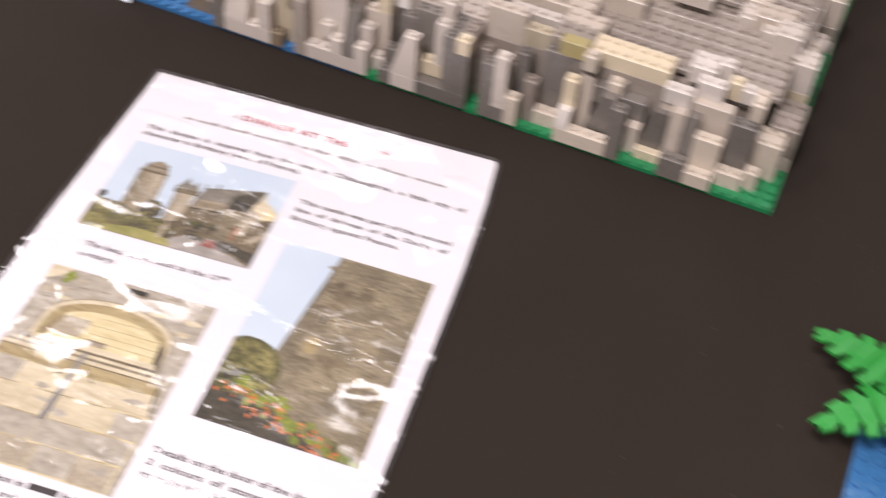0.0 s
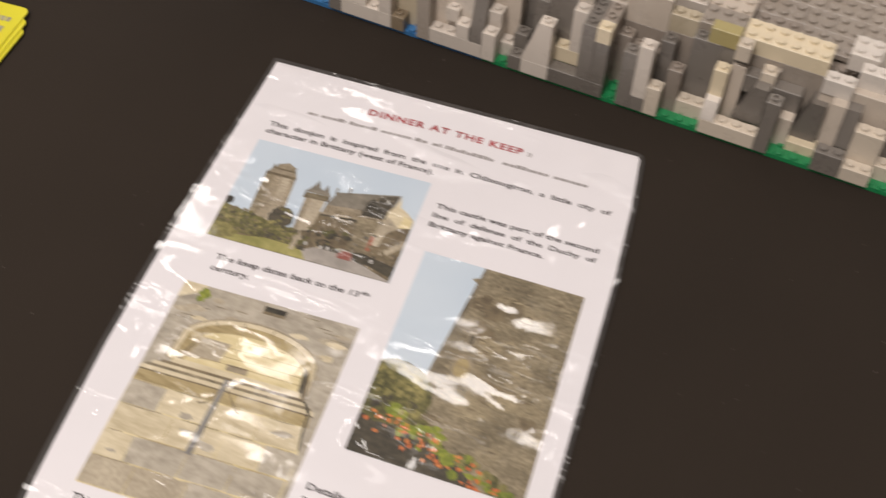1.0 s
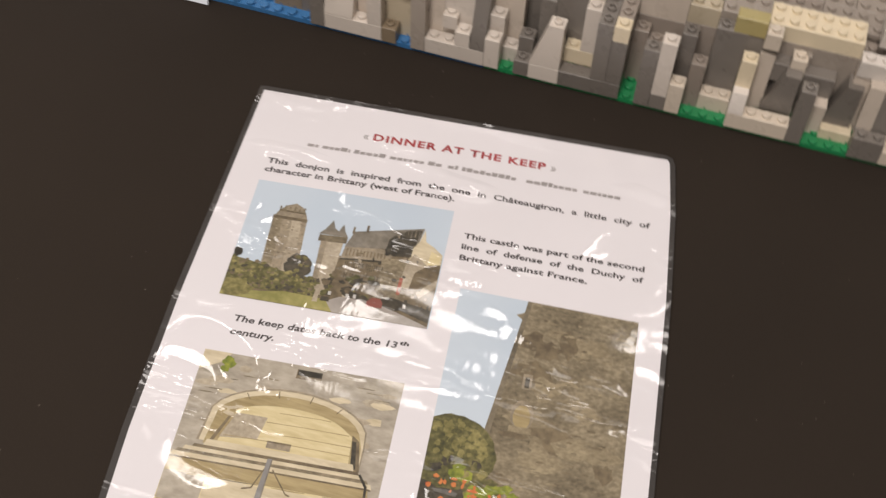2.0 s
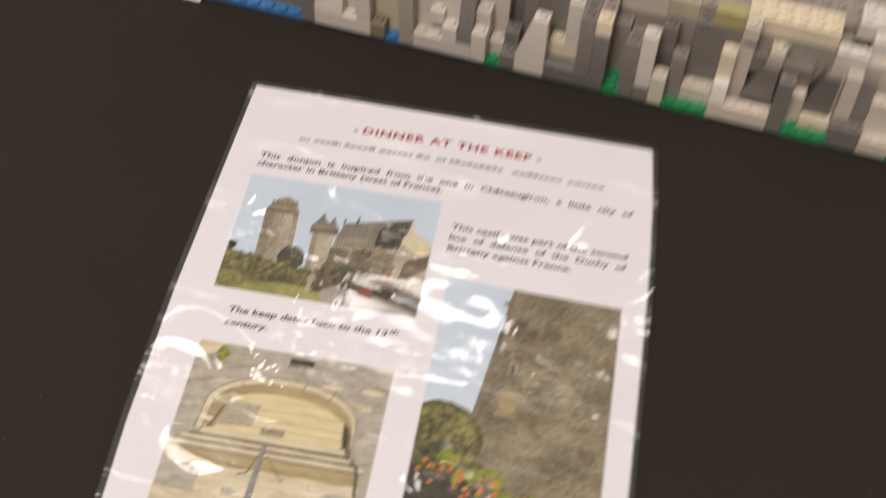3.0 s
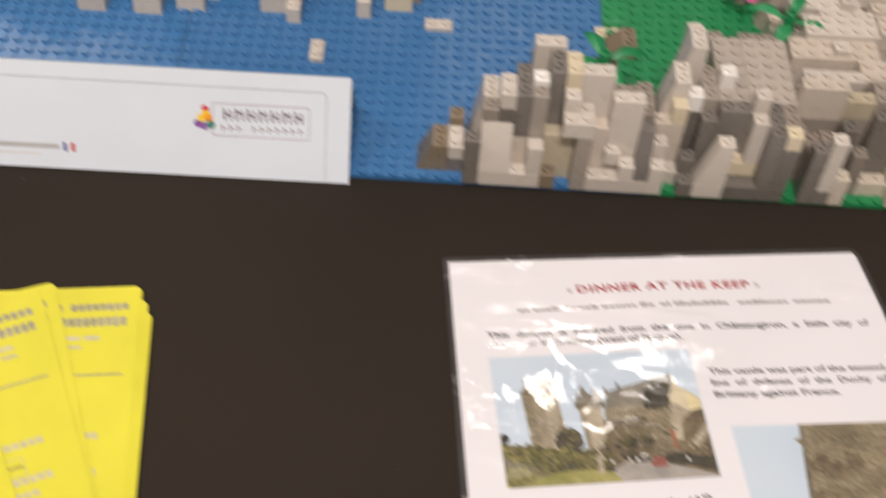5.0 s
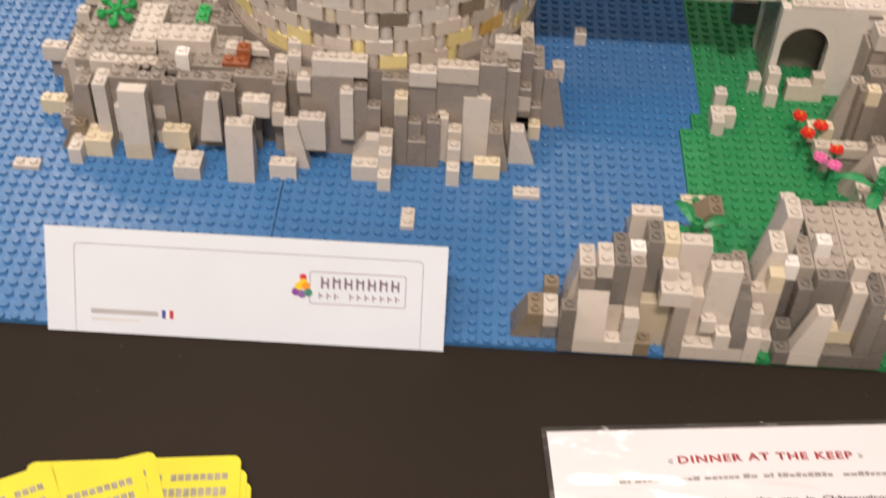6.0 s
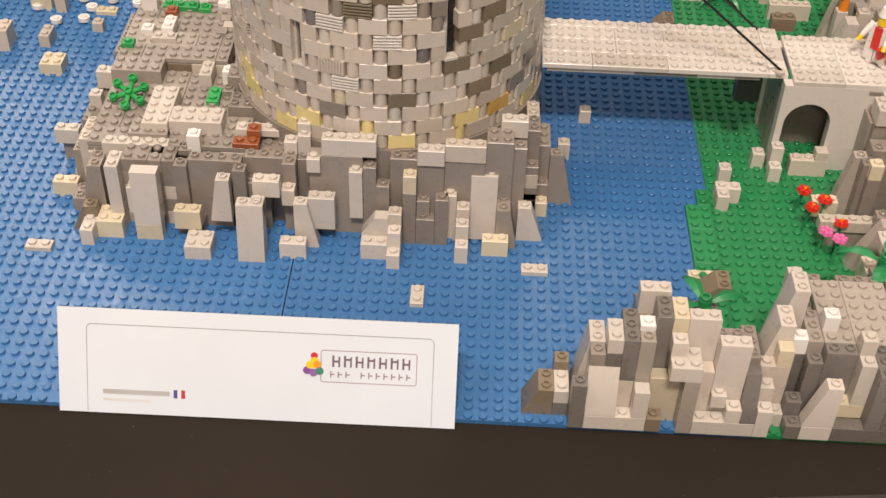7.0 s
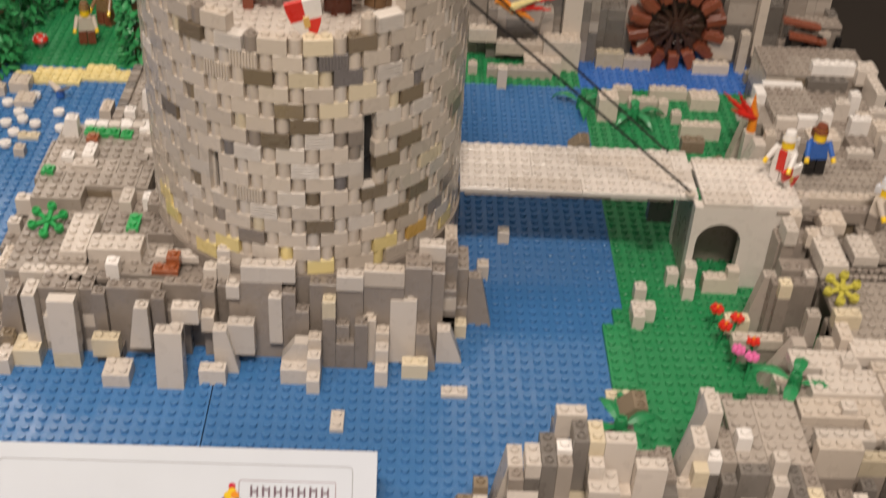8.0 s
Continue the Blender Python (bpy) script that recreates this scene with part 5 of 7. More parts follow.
# ---- small toy figures, each one plain moulded shape ----
def figure(x, y, z, turn, legs, body, cap, label, arms="skin", sash=""):
    g, idx, mats = ([], []), [], []

    def add(geo, col, m=None):
        if col not in mats:
            mats.append(col)
        if m is not None:
            geo = ([tuple(m @ Vector(p)) for p in geo[0]], geo[1])
        add_geo(g, geo)
        idx.extend([mats.index(col)] * len(geo[1]))

    add(box_geo(-0.0078, -0.0035, 0, -0.0004, 0.0035, 0.0125, 0.0008), legs)
    add(box_geo(0.0004, -0.0035, 0, 0.0078, 0.0035, 0.0125, 0.0008), legs)
    tv, tf = box_geo(-0.0078, -0.0037, 0.0125, 0.0078, 0.0037, 0.0255, 0.0005)
    tv = [(px * (1 - 0.3 * max(0, pz - 0.0125) / 0.013), py, pz) for px, py, pz in tv]
    add((tv, tf), body)
    for sx in (-1, 1):
        add(tube_geo(0, 0, -0.011, 0.0, 0.0019, 10, 0.0023), body, Matrix.Translation((sx * 0.0074, -0.0005, 0.0245)) @ pose(0, 0, 0, -38, sx * -16, 0))
        add(tube_geo(0, 0, -0.0148, -0.0108, 0.0018, 10), arms, Matrix.Translation((sx * 0.0074, -0.0005, 0.0245)) @ pose(0, 0, 0, -38, sx * -16, 0))
    add(tube_geo(0, 0, 0.0258, 0.0345, 0.0048, 16, 0.0046), "skin")
    add(tube_geo(0, 0, 0.0318, 0.0375, 0.0054, 16, 0.0036), cap)
    add(box_geo(-0.005, 0.001, 0.027, 0.005, 0.0056, 0.033, 0.0008), cap)
    if sash:
        add(box_geo(-0.003, -0.0046, 0.009, 0.003, -0.003, 0.0245, 0.0004), sash)
    me = make_mesh("toy_figure", g, [MATS[c] for c in mats], idx)
    ob = new("toy_figure", me)
    ob.matrix_world = Matrix.Translation((x * S, y * S, ZP + z * BH + 0.0017)) @ pose(0, 0, 0, 0, 0, turn) @ Matrix.Scale(0.9, 4, (1, 0, 0))
    return tagged(ob, label, "toy figure")


figure(-21.2, 69.4, 0, 10, "brown", "light", "earth", "plain toy figure in grey top and brown legs on the meadow")
figure(-20.2, 74, 0, -20, "brown", "earth", "earth", "plain toy figure dressed in brown under the trees")
figure(44.9, 33.6, 7, -48, "white", "white", "white", "plain toy figure with white helmet and red sash on the gate", sash="red")
figure(48.3, 36.2, 6.4, 5, "black", "tunic", "brown", "plain toy figure with blue tunic and brown hood on the road")
figure(52.5, 30.3, 5.2, 40, "dark", "light", "chrome", "plain toy figure with grey armour on the road")
figure(3.4, 30.0, 21.1, 0, "brown", "red", "brown", "plain toy figure seated in the open upper room of the keep")
figure(11.4, 27.6, 21.1, -30, "earth", "skin", "white", "plain toy figure with yellow top in the keep's upper room")


def shield(x, y, z, turn, tilt, label, size=1.0):
    ob = empty("toy_shield", label, "toy shield")
    ob.matrix_world = Matrix.Translation((x * S, y * S, ZP + z * BH)) @ pose(0, 0, 0, tilt, -12, turn) @ Matrix.Scale(size, 4)
    n = 9
    half = [(0.0058 * (1 - (i / n) ** 2.4), 0.0085 - 0.0155 * i / n) for i in range(n + 1)]
    for sx in (1, -1):
        for up in (True, False):
            pts = [p for p in half if (p[1] >= 0.0008 if up else p[1] <= 0.0025)]
            poly = [(0, pts[0][1])] + [(0, pts[-1][1])] + [(sx * px, pz) for px, pz in reversed(pts)]
            m = len(poly)
            v = [(px, -0.0008, pz) for px, pz in poly] + [(px, 0.0008, pz) for px, pz in poly]
            f = [tuple(range(m)), tuple(range(2 * m - 1, m - 1, -1))] + [(i, m + i, m + (i + 1) % m, (i + 1) % m) for i in range(m)]
            if sx < 0:
                f = [tuple(reversed(q)) for q in f]
            put("shield_field", (v, f), MATS["red" if (sx > 0) != up else "white"], ob)
    put("emblem", box_geo(-0.001, -0.0011, -0.001, 0.001, -0.0006, 0.003, 0.0002), MATS["ochre"], ob)


shield(6.95, 21.5, 22.5, 10, 4, "small red and white quartered shield on the keep's rim", 1.65)
shield(45.4, 32.7, 7.7, 25, 10, "small red and white quartered shield held on the gate platform", 1.35)

barrel = empty("toy_table", "round reddish-brown toy table in the upper room of the keep", "toy table")
barrel.matrix_world = Matrix.Translation((8.6 * S, 27.4 * S, KZ + 15 * BH))
put("table_foot", tube_geo(0, 0, 0, 0.016, 0.008, 16), MATS["brown"], barrel)
put("table_top", tube_geo(0, 0, 0.016, 0.0192, 0.018, 24), MATS["brown"], barrel)
bench = empty("toy_bench", "reddish-brown toy bench in the upper room of the keep", "toy bench")
bench.matrix_world = Matrix.Translation((4.1 * S, 27.4 * S, KZ + 15 * BH))
put("seat", box_geo(-0.02, -0.006, 0.0096, 0.024, 0.006, 0.0128), MATS["brown"], bench)
for bx in (-0.014, 0.018):
    put("leg", box_geo(bx - 0.003, -0.004, 0, bx + 0.003, 0.004, 0.0096), MATS["brown"], bench)


def plume(x, y, z, turn, label, size=1.0, side="red", tip=0):
    ob = empty("toy_flame", label, "toy flame")
    ob.matrix_world = Matrix.Translation((x * S, y * S, ZP + z * BH)) @ pose(0, 0, 0, 0, tip, turn) @ Matrix.Scale(size, 4)
    put("holder", tube_geo(0, 0, 0, 0.012, 0.0032, 10, 0.0026), MATS["orange"], ob, "orange holder")
    for i, (ry, ln, col) in enumerate(((-62, 0.030, "red"), (-48, 0.024, "red"), (-75, 0.022, side), (-20, 0.016, "orange"))):
        g = ([], [])
        prev = None
        for k in range(5):
            a = tube_geo(0, 0, k * ln / 5, (k + 1) * ln / 5 + 0.0004, 0.0034 * (1 - k / 5.6), 8, 0.0034 * (1 - (k + 1) / 5.6))
            bend = math.radians(7 * k)
            add_geo(g, ([(px + math.sin(bend) * pz * 0.35, py, pz) for px, py, pz in a[0]], a[1]))
        put("tongue", g, MATS[col], ob, "", Matrix.Translation((0, 0, 0.011)) @ pose(0, 0, 0, 0, ry, 8 * i))


plume(46.0, 47.7, 4.2, 10, "red and orange toy flame piece on the bank", 1.15)
plume(22.6, 66.6, 7.2, 0, "red and yellow toy flame piece near the cords", 1.35, "yellow", 125)


# ---- plants ----
def splay_plant(x, y, z, col, arms, size, turn, label):
    ob = empty("toy_plant", label, "toy plant")
    ob.matrix_world = Matrix.Translation((x * S, y * S, ZP + z * BH + 0.004)) @ pose(0, 0, 0, 26, 0, 0) @ pose(0, 0, 0, 0, 0, turn)
    put("knob", stud_geo(0, 0, 0.0032, True), MATS[col], ob)
    for i in range(arms):
        m = pose(0, 0, 0, 0, 0, 360 / arms * i)
        g = box_geo(0.001, -0.0015, 0.0004, size - 0.0015, 0.0015, 0.0026, 0.0006)
        add_geo(g, tube_geo(size, 0, 0, 0.0030, 0.0029, 14))
        add_geo(g, stud_geo(size, 0, 0.0030, True))
        put("frond", g, MATS[col], ob, "", m)


splay_plant(-13.9, 26.4, 5.2, "leaf", 6, 0.0098, 24, "bright green splayed toy plant on the rock terrace")
splay_plant(47.4, 21.6, 5.0, "oliveleaf", 6, 0.0092, 15, "olive yellow splayed toy plant on the hill")


def palm(x, y, z, turn, label, n=4):
    ob = empty("toy_palm", label, "toy plant")
    ob.matrix_world = Matrix.Translation((x * S, y * S, ZP + z * BH)) @ pose(0, 0, 0, 0, 0, turn)
    ob.matrix_world = ob.matrix_world @ Matrix.Scale(1.3, 4)
    put("stem", add_geo(tube_geo(0, 0, 0, 0.0075, 0.0032, 12, 0.0028), stud_geo(0, 0, 0.0075, True)), MATS["green"], ob)
    for i in range(n):
        v, f = [], []
        for k in range(7):
            t = k / 6
            w = 0.003 * math.sin(math.pi * min(0.98, 0.1 + 0.9 * t))
            xx, zz = 0.003 + 0.017 * t, 0.006 + 0.004 * math.sin(2.4 * t) - 0.006 * t * t
            v += [(xx, -w, zz - 0.001), (xx, 0, zz), (xx, w, zz - 0.001), (xx, 0, zz - 0.0016)]
        for k in range(6):
            o = 4 * k
            for j in range(4):
                f.append((o + j, o + (j + 1) % 4, o + 4 + (j + 1) % 4, o + 4 + j))
        f += [(0, 1, 2, 3), (27, 26, 25, 24)]
        put("frond", (v, f), MATS["green"], ob, "", pose(0, 0, 0, 0, 0, 360 / n * i))


palm(28.9, 7.3, 3.7, 20, "green toy palm sprout on the shore cliff")
palm(41.8, 12.0, 4.0, -25, "green toy palm sprout on the hill")
palm(31.6, 59.7, 0, 30, "green toy palm sprout by the far water", 3)
palm(36.9, 57.8, 0, 10, "dark green toy palm sprout on the far meadow", 5)


def flower(x, y, z, col, label):
    ob = empty("toy_flower", label, "toy flower", "red and pink flowers on the meadow")
    ob.matrix_world = Matrix.Translation((x * S, y * S, ZP)) @ pose(0, 0, 0, 7, -5, 40 * x)
    put("stalk", tube_geo(0, 0, 0, z, 0.0009, 8), MATS["green"], ob)
    g = tube_geo(0, 0, z, z + 0.002, 0.0016, 10)
    for i in range(6):
        a = i * math.pi / 3
        add_geo(g, tube_geo(0.003 * math.cos(a), 0.003 * math.sin(a), z - 0.0002, z + 0.0022, 0.0018, 9, 0.0013))
    put("bloom", g, MATS[col], ob)
    put("centre", tube_geo(0, 0, z + 0.002, z + 0.0032, 0.001, 8), MATS["orange" if col == "red" else "pink"], ob)


for x, y, col in ((38.62, 24.0, "red"), (40.12, 22.6, "red"), (38.88, 21.87, "red"), (41.0, 19.7, "red"), (39.38, 18.88, "pink"), (40.38, 17.87, "pink")):
    flower(x, y, 0.019, col, "red toy flower on a thin stalk" if col == "red" else "pink toy flower on a thin stalk")


# ---- printed things: helpers ----
def flat(pts, z=0.0, fn=None):
    v = [(x, y, z) for x, y in pts]
    if fn:
        v = [fn(*p) for p in v]
    area = sum(pts[i][0] * pts[(i + 1) % len(pts)][1] - pts[(i + 1) % len(pts)][0] * pts[i][1] for i in range(len(pts)))
    order = list(range(len(pts)))
    return v, [tuple(order if area > 0 else reversed(order))]


def rect(x0, y0, x1, y1):
    return [(x0, y0), (x1, y0), (x1, y1), (x0, y1)]


def rounded(x0, y0, x1, y1, r, n=5, low=True):
    out = []
    for cx, cy, a0 in ((x1 - r, y1 - r, 0), (x0 + r, y1 - r, 90), (x0 + r, y0 + r, 180), (x1 - r, y0 + r, 270)):
        if not low and a0 >= 180:
            out.append((x0, y0) if a0 == 180 else (x1, y0))
            continue
        for i in range(n + 1):
            a = math.radians(a0 + 90 * i / n)
            out.append((cx + r * math.cos(a), cy + r * math.sin(a)))
    return out


def outline(pts, w, z):
    """A thin line round a closed outline."""
    n = len(pts)
    cx, cy = sum(p[0] for p in pts) / n, sum(p[1] for p in pts) / n
    inner = []
    for i in range(n):
        a, b, c = Vector(pts[i - 1]), Vector(pts[i]), Vector(pts[(i + 1) % n])
        d = ((b - a).normalized() + (c - b).normalized()).normalized()
        inner.append((b.x - d.y * w, b.y + d.x * w))
    v = [(x, y, z) for x, y in pts] + [(x, y, z) for x, y in inner]
    return v, [(i, (i + 1) % n, n + (i + 1) % n, n + i) for i in range(n)]


def add_flat(name, geo, mat, parent, label="", m=None):
    me = bpy.data.meshes.new(name)
    me.from_pydata(geo[0], [], geo[1])
    me.materials.append(mat)
    ob = new(name, me)
    ob.parent = parent
    if m is not None:
        ob.matrix_local = m
    return tagged(ob, label)


def text_line(words, x0, x1, y, size, mat, parent, z, bold=0.0, shear=0.0, name="text_line", gap=1.0):
    cu = bpy.data.curves.new(name, "FONT")
    cu.body, cu.size, cu.offset, cu.shear = words, size, bold, shear
    cu.resolution_u, cu.space_character = 2, gap
    tmp = bpy.data.objects.new(name, cu)
    scene.collection.objects.link(tmp)
    bpy.context.view_layer.update()
    me = bpy.data.meshes.new_from_object(tmp.evaluated_get(bpy.context.evaluated_depsgraph_get()))
    scene.collection.objects.unlink(tmp)
    bpy.data.objects.remove(tmp)
    xs = [v.co.x for v in me.vertices]
    k = (x1 - x0) / max(1e-6, max(xs) - min(xs))
    lo = min(xs)
    for v in me.vertices:
        v.co.x = x0 + (v.co.x - lo) * k
        v.co.y = y + v.co.y
        v.co.z = z
    me.materials.clear()
    me.materials.append(mat)
    ob = new(name, me)
    ob.parent = parent
    return ob


def ink(name, rgb, rough=0.6):
    return plain("ink_" + name, rgb, rough, 40, 0.06)


# ---- name card standing at the front ----
def tent_card():
    card = empty("tent_card", "folded white exhibitor card with printed logo standing at the moat's edge", "name card")
    card.matrix_world = Matrix.Translation((-0.1058, -0.0010, 0.0005)) @ pose(0, 0, 0, 0, 0, 0.35)
    W, run, rise, th = 0.2072, 0.0265, 0.0502, 0.00045
    paper = plain("white_card", (0.672, 0.712, 0.778), 0.55, 30, 0.02)
    put("front_panel", prism_geo([(0, 0), (th, 0), (run + th, rise), (run, rise)], 0, W), paper, card)
    put("back_panel", prism_geo([(2 * run + th, 0.0036), (2 * run + 2 * th, 0.0036), (run + th, rise), (run + 0.0002, rise)], 0, W), paper, card)
    ln = math.hypot(run, rise)
    tilt = math.degrees(math.atan2(rise, run))
    on = pose(0, 0, 0, tilt, 0, 0)
    z = 0.00012
    grey, pale_ink = ink("line", (0.22, 0.21, 0.21)), ink("grey", (0.42, 0.41, 0.41))
    k = 0.001
    border = outline(rounded(14.8 * k, 0.3 * k, 195 * k, 48.5 * k, 3 * k, 5, False), 0.00032, z)
    border[1].pop(len(border[1]) - 2)
    add_flat("border_line", border, grey, card, "thin grey border", on)
    add_flat("logo_box", outline(rounded(136.5 * k, 22.4 * k, 186.5 * k, 40 * k, 1.5 * k), 0.00045, z), ink("box", (0.36, 0.26, 0.29)), card, "outlined logo box", on)
    dark, mauve = ink("letter", (0.17, 0.11, 0.14)), ink("small_letter", (0.30, 0.22, 0.24))
    for i in range(7):
        x = (142.5 + i * 6.05) * k
        add_flat("letter_bar", flat(rect(x, 31.0 * k, x + 1.1 * k, 37.2 * k), z), dark, card, "", on)
        add_flat("letter_bar", flat(rect(x + 1.1 * k, 33.4 * k + (i % 2) * 0.0012, x + 4.0 * k, 34.5 * k + (i % 2) * 0.0012), z), dark, card, "", on)
        add_flat("letter_bar", flat(rect(x + 3.2 * k, 31.0 * k, x + 4.1 * k, 36.6 * k), z + 0.00002), dark, card, "", on)
    for i in range(11):
        if i == 3:
            continue
        x = (141.5 + i * 3.95) * k
        add_flat("letter_bar", flat(rect(x, 25.2 * k, x + 0.7 * k, 28.6 * k), z), mauve, card, "", on)
        add_flat("letter_bar", flat(rect(x + 0.7 * k, 26.6 * k, x + 2.3 * k, 27.3 * k), z), mauve, card, "", on)
    for cx, cy, r, rgb in ((133.2, 36.6, 1.9, (0.6, 0.02, 0.05)), (133.4, 33.6, 2.3, (0.85, 0.55, 0.02)), (131.2, 31.6, 2.2, (0.85, 0.55, 0.02)), (134.8, 31.8, 2.2, (0.85, 0.3, 0.02)), (129.6, 28.6, 2.2, (0.22, 0.06, 0.3)), (132.8, 27.4, 2.2, (0.25, 0.12, 0.36)), (136.0, 28.4, 2.2, (0.05, 0.22, 0.16))):
        pts = [((cx + r * math.cos(a * math.pi / 5)) * k, (cy + r * math.sin(a * math.pi / 5)) * k) for a in range(10)]
        add_flat("logo_dot", flat(pts, z + 0.00003 + 0.00001 * cx / 10), ink("dot%d" % int(cy * 10 + cx), rgb), card, "", on)
    add_flat("name_bar", flat(rect(23 * k, 10.6 * k, 58 * k, 13.2 * k), z), pale_ink, card, "grey printed bar", on)
    add_flat("name_bar", flat(rect(23 * k, 6.8 * k, 48 * k, 8.2 * k), z), ink("faint", (0.62, 0.61, 0.61)), card, "faint printed bar", on)
    for i, rgb in enumerate(((0.07, 0.07, 0.3), (0.75, 0.74, 0.74), (0.5, 0.03, 0.06))):
        add_flat("flag_stripe", flat(rect((60 + 2 * i) * k, 9.6 * k, (62 + 2 * i) * k, 14.2 * k), z), ink("flag%d" % i, rgb), card, "", on)


tent_card()


# ---- laminated poster ----
def sheet(pts, z0, z1):
    """A flat sheet with thickness, its outline in millimetres, counter-clockwise."""
    n = len(pts)
    v = [(x * 0.001, y * 0.001, z) for z in (z0, z1) for x, y in pts]
    return v, [tuple(range(n - 1, -1, -1)), tuple(range(n, 2 * n))] + [(i, (i + 1) % n, n + (i + 1) % n, n + i) for i in range(n)]


def poster():
    p = empty("laminated_poster", "white laminated sheet with text and three castle photographs on the cloth", "poster")
    p.matrix_world = Matrix.Translation((0.155, -0.049, 0.0014)) @ pose(0, 0, 0, 0, 0, 7.4)
    k = 0.001
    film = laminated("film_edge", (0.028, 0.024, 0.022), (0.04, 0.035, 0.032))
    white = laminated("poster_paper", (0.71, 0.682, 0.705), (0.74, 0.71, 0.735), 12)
    # the sheet was cut a little askew: its upper edge falls away to one corner
    put("film", sheet(((-2.5, 2.5), (-4.5, -60), (-7.2, -130), (-7.4, -200), (-5, -260), (-3, -299.5), (212, -299.5), (214.5, -297), (215, -150), (215, -90), (213.5, -40), (211.2, -8), (209.5, -3.6), (206, -2.2), (0, 3.0)), 0.0, 0.00025), film, p, "clear glossy laminating film")
    put("paper", sheet(((0, 0), (-2, -60), (-4.2, -130), (-4.4, -200), (-2, -260), (0, -297), (212, -297), (212.6, -150), (212.6, -90), (211, -40), (208.4, -7.5), (207.2, -5.2)), 0.0002, 0.0004), white, p, "white printed paper")
    zt = 0.00046
    red, black = laminated("ink_red", (0.29, 0.03, 0.033), (0.37, 0.045, 0.05)), laminated("ink_black", (0.03, 0.025, 0.025), (0.06, 0.05, 0.05))
    grey_ink = laminated("ink_grey", (0.26, 0.24, 0.235), (0.33, 0.30, 0.295))
    T = lambda s, a, b, v, h, m=black, bold=0.00012, sh=0.0, gap=1.0: text_line(s, a * k, b * k, -v * k, h * k, m, p, zt, bold, sh, gap=gap)
    T("DINNER AT THE KEEP", 61.5, 148.5, 22.4, 6.0, red, 0.00022, gap=1.16)
    T("\u00ab", 56.5, 59.2, 22.4, 6.0, grey_ink, 0.00008)
    T("\u00bb", 150.8, 153.5, 22.4, 6.0, grey_ink, 0.00008)
    # the line with a name is plain bars
    r = random.Random(2)
    for a, b in ((30.5, 36), (38, 52), (54, 70), (72, 89), (91, 99), (101, 106), (108, 136), (140, 165), (168, 187)):
        while a < b - 0.8:
            e = min(b, a + r.uniform(1.6, 3.4))
            lift = r.choice((0, 0, 0, 0.7))
            add_flat("word_bar", flat([(a * k, -32.7 * k), (e * k, -32.7 * k), ((e + 0.4) * k, (-30.9 + lift) * k), ((a + 0.4) * k, (-30.9 + lift) * k)], zt), grey_ink, p)
            a = e + 0.45
    T("This  donjon  is  inspired  from  the  one  in  Ch\u00e2teaugiron,  a  little  city  of", 14, 202, 46.8, 4.5)
    T("character in Brittany (west of France).", 14, 108, 52.3, 4.5)
    T("This castle was part of the second", 116, 201.5, 72.8, 4.3)
    T("line  of  defense  of  the  Duchy  of", 116, 201.5, 79.2, 4.3)
    T("Brittany against France.", 116, 176, 85.6, 4.3)
    T("The keep dates back to the 13", 23.5, 97.5, 139.2, 4.6, sh=0.12)
    T("th", 98.2, 102.5, 137.2, 2.8, sh=0.12)
    T("century.", 23.5, 43.5, 146.2, 4.6, sh=0.12)
    T("Details on the door of the donjon \u2013", 110.5, 201, 242.0, 4.6)
    T("2  colours  of  stones  have  been", 110.5, 201, 248.8, 4.6)
    T("to make it look fancier.", 110.5, 167, 255.4, 4.6)
    T("This construction in", 17.5, 66, 277.4, 4.5)
    add_flat("word_bar", flat(rect(68 * k, -277.4 * k, 82 * k, -274.2 * k), zt), black, p)
    T("bricks", 84, 101, 277.4, 4.5)
    T("round technics, and took", 17.5, 80, 284.4, 4.5)
    photo_town(p, 13.2 * k, -126.5 * k, 95.8 * k, 68.3 * k, zt)
    photo_keep(p, 119.6 * k, -218.2 * k, 81.7 * k, 116.8 * k, zt)
    photo_door(p, 15.6 * k, -269.5 * k, 88.8 * k, 113.5 * k, zt)
    # the print sits as askew as the cut
    for ob in p.children_recursive:
        if ob.name.split(".")[0] not in ("film", "paper"):
            for v in ob.data.vertices:
                v.co.y -= 0.033 * max(0.0, v.co.x - 0.1)


def picture(p, x, y, w, h, z, label, ground):
    """A photograph print: its own patch of colour under everything that is printed on it."""
    ph = add_flat("photograph", flat(rect(x, y, x + w, y + h), z), ground, p, label)

    def patch(name, pts, layer, mat):
        ob = add_flat(name, flat([(x + w * min(1, max(0, a)), y + h * min(1, max(0, b))) for a, b in pts], z + 0.00003 * layer), mat, ph)
        return ob

    return patch


def blob(cx, cy, rx, ry, n, seed, rough=0.22):
    r = random.Random(seed)
    return [(cx + rx * (1 + rough * r.uniform(-1, 1)) * math.cos(6.2832 * i / n), cy + ry * (1 + rough * r.uniform(-1, 1)) * math.sin(6.2832 * i / n)) for i in range(n)]


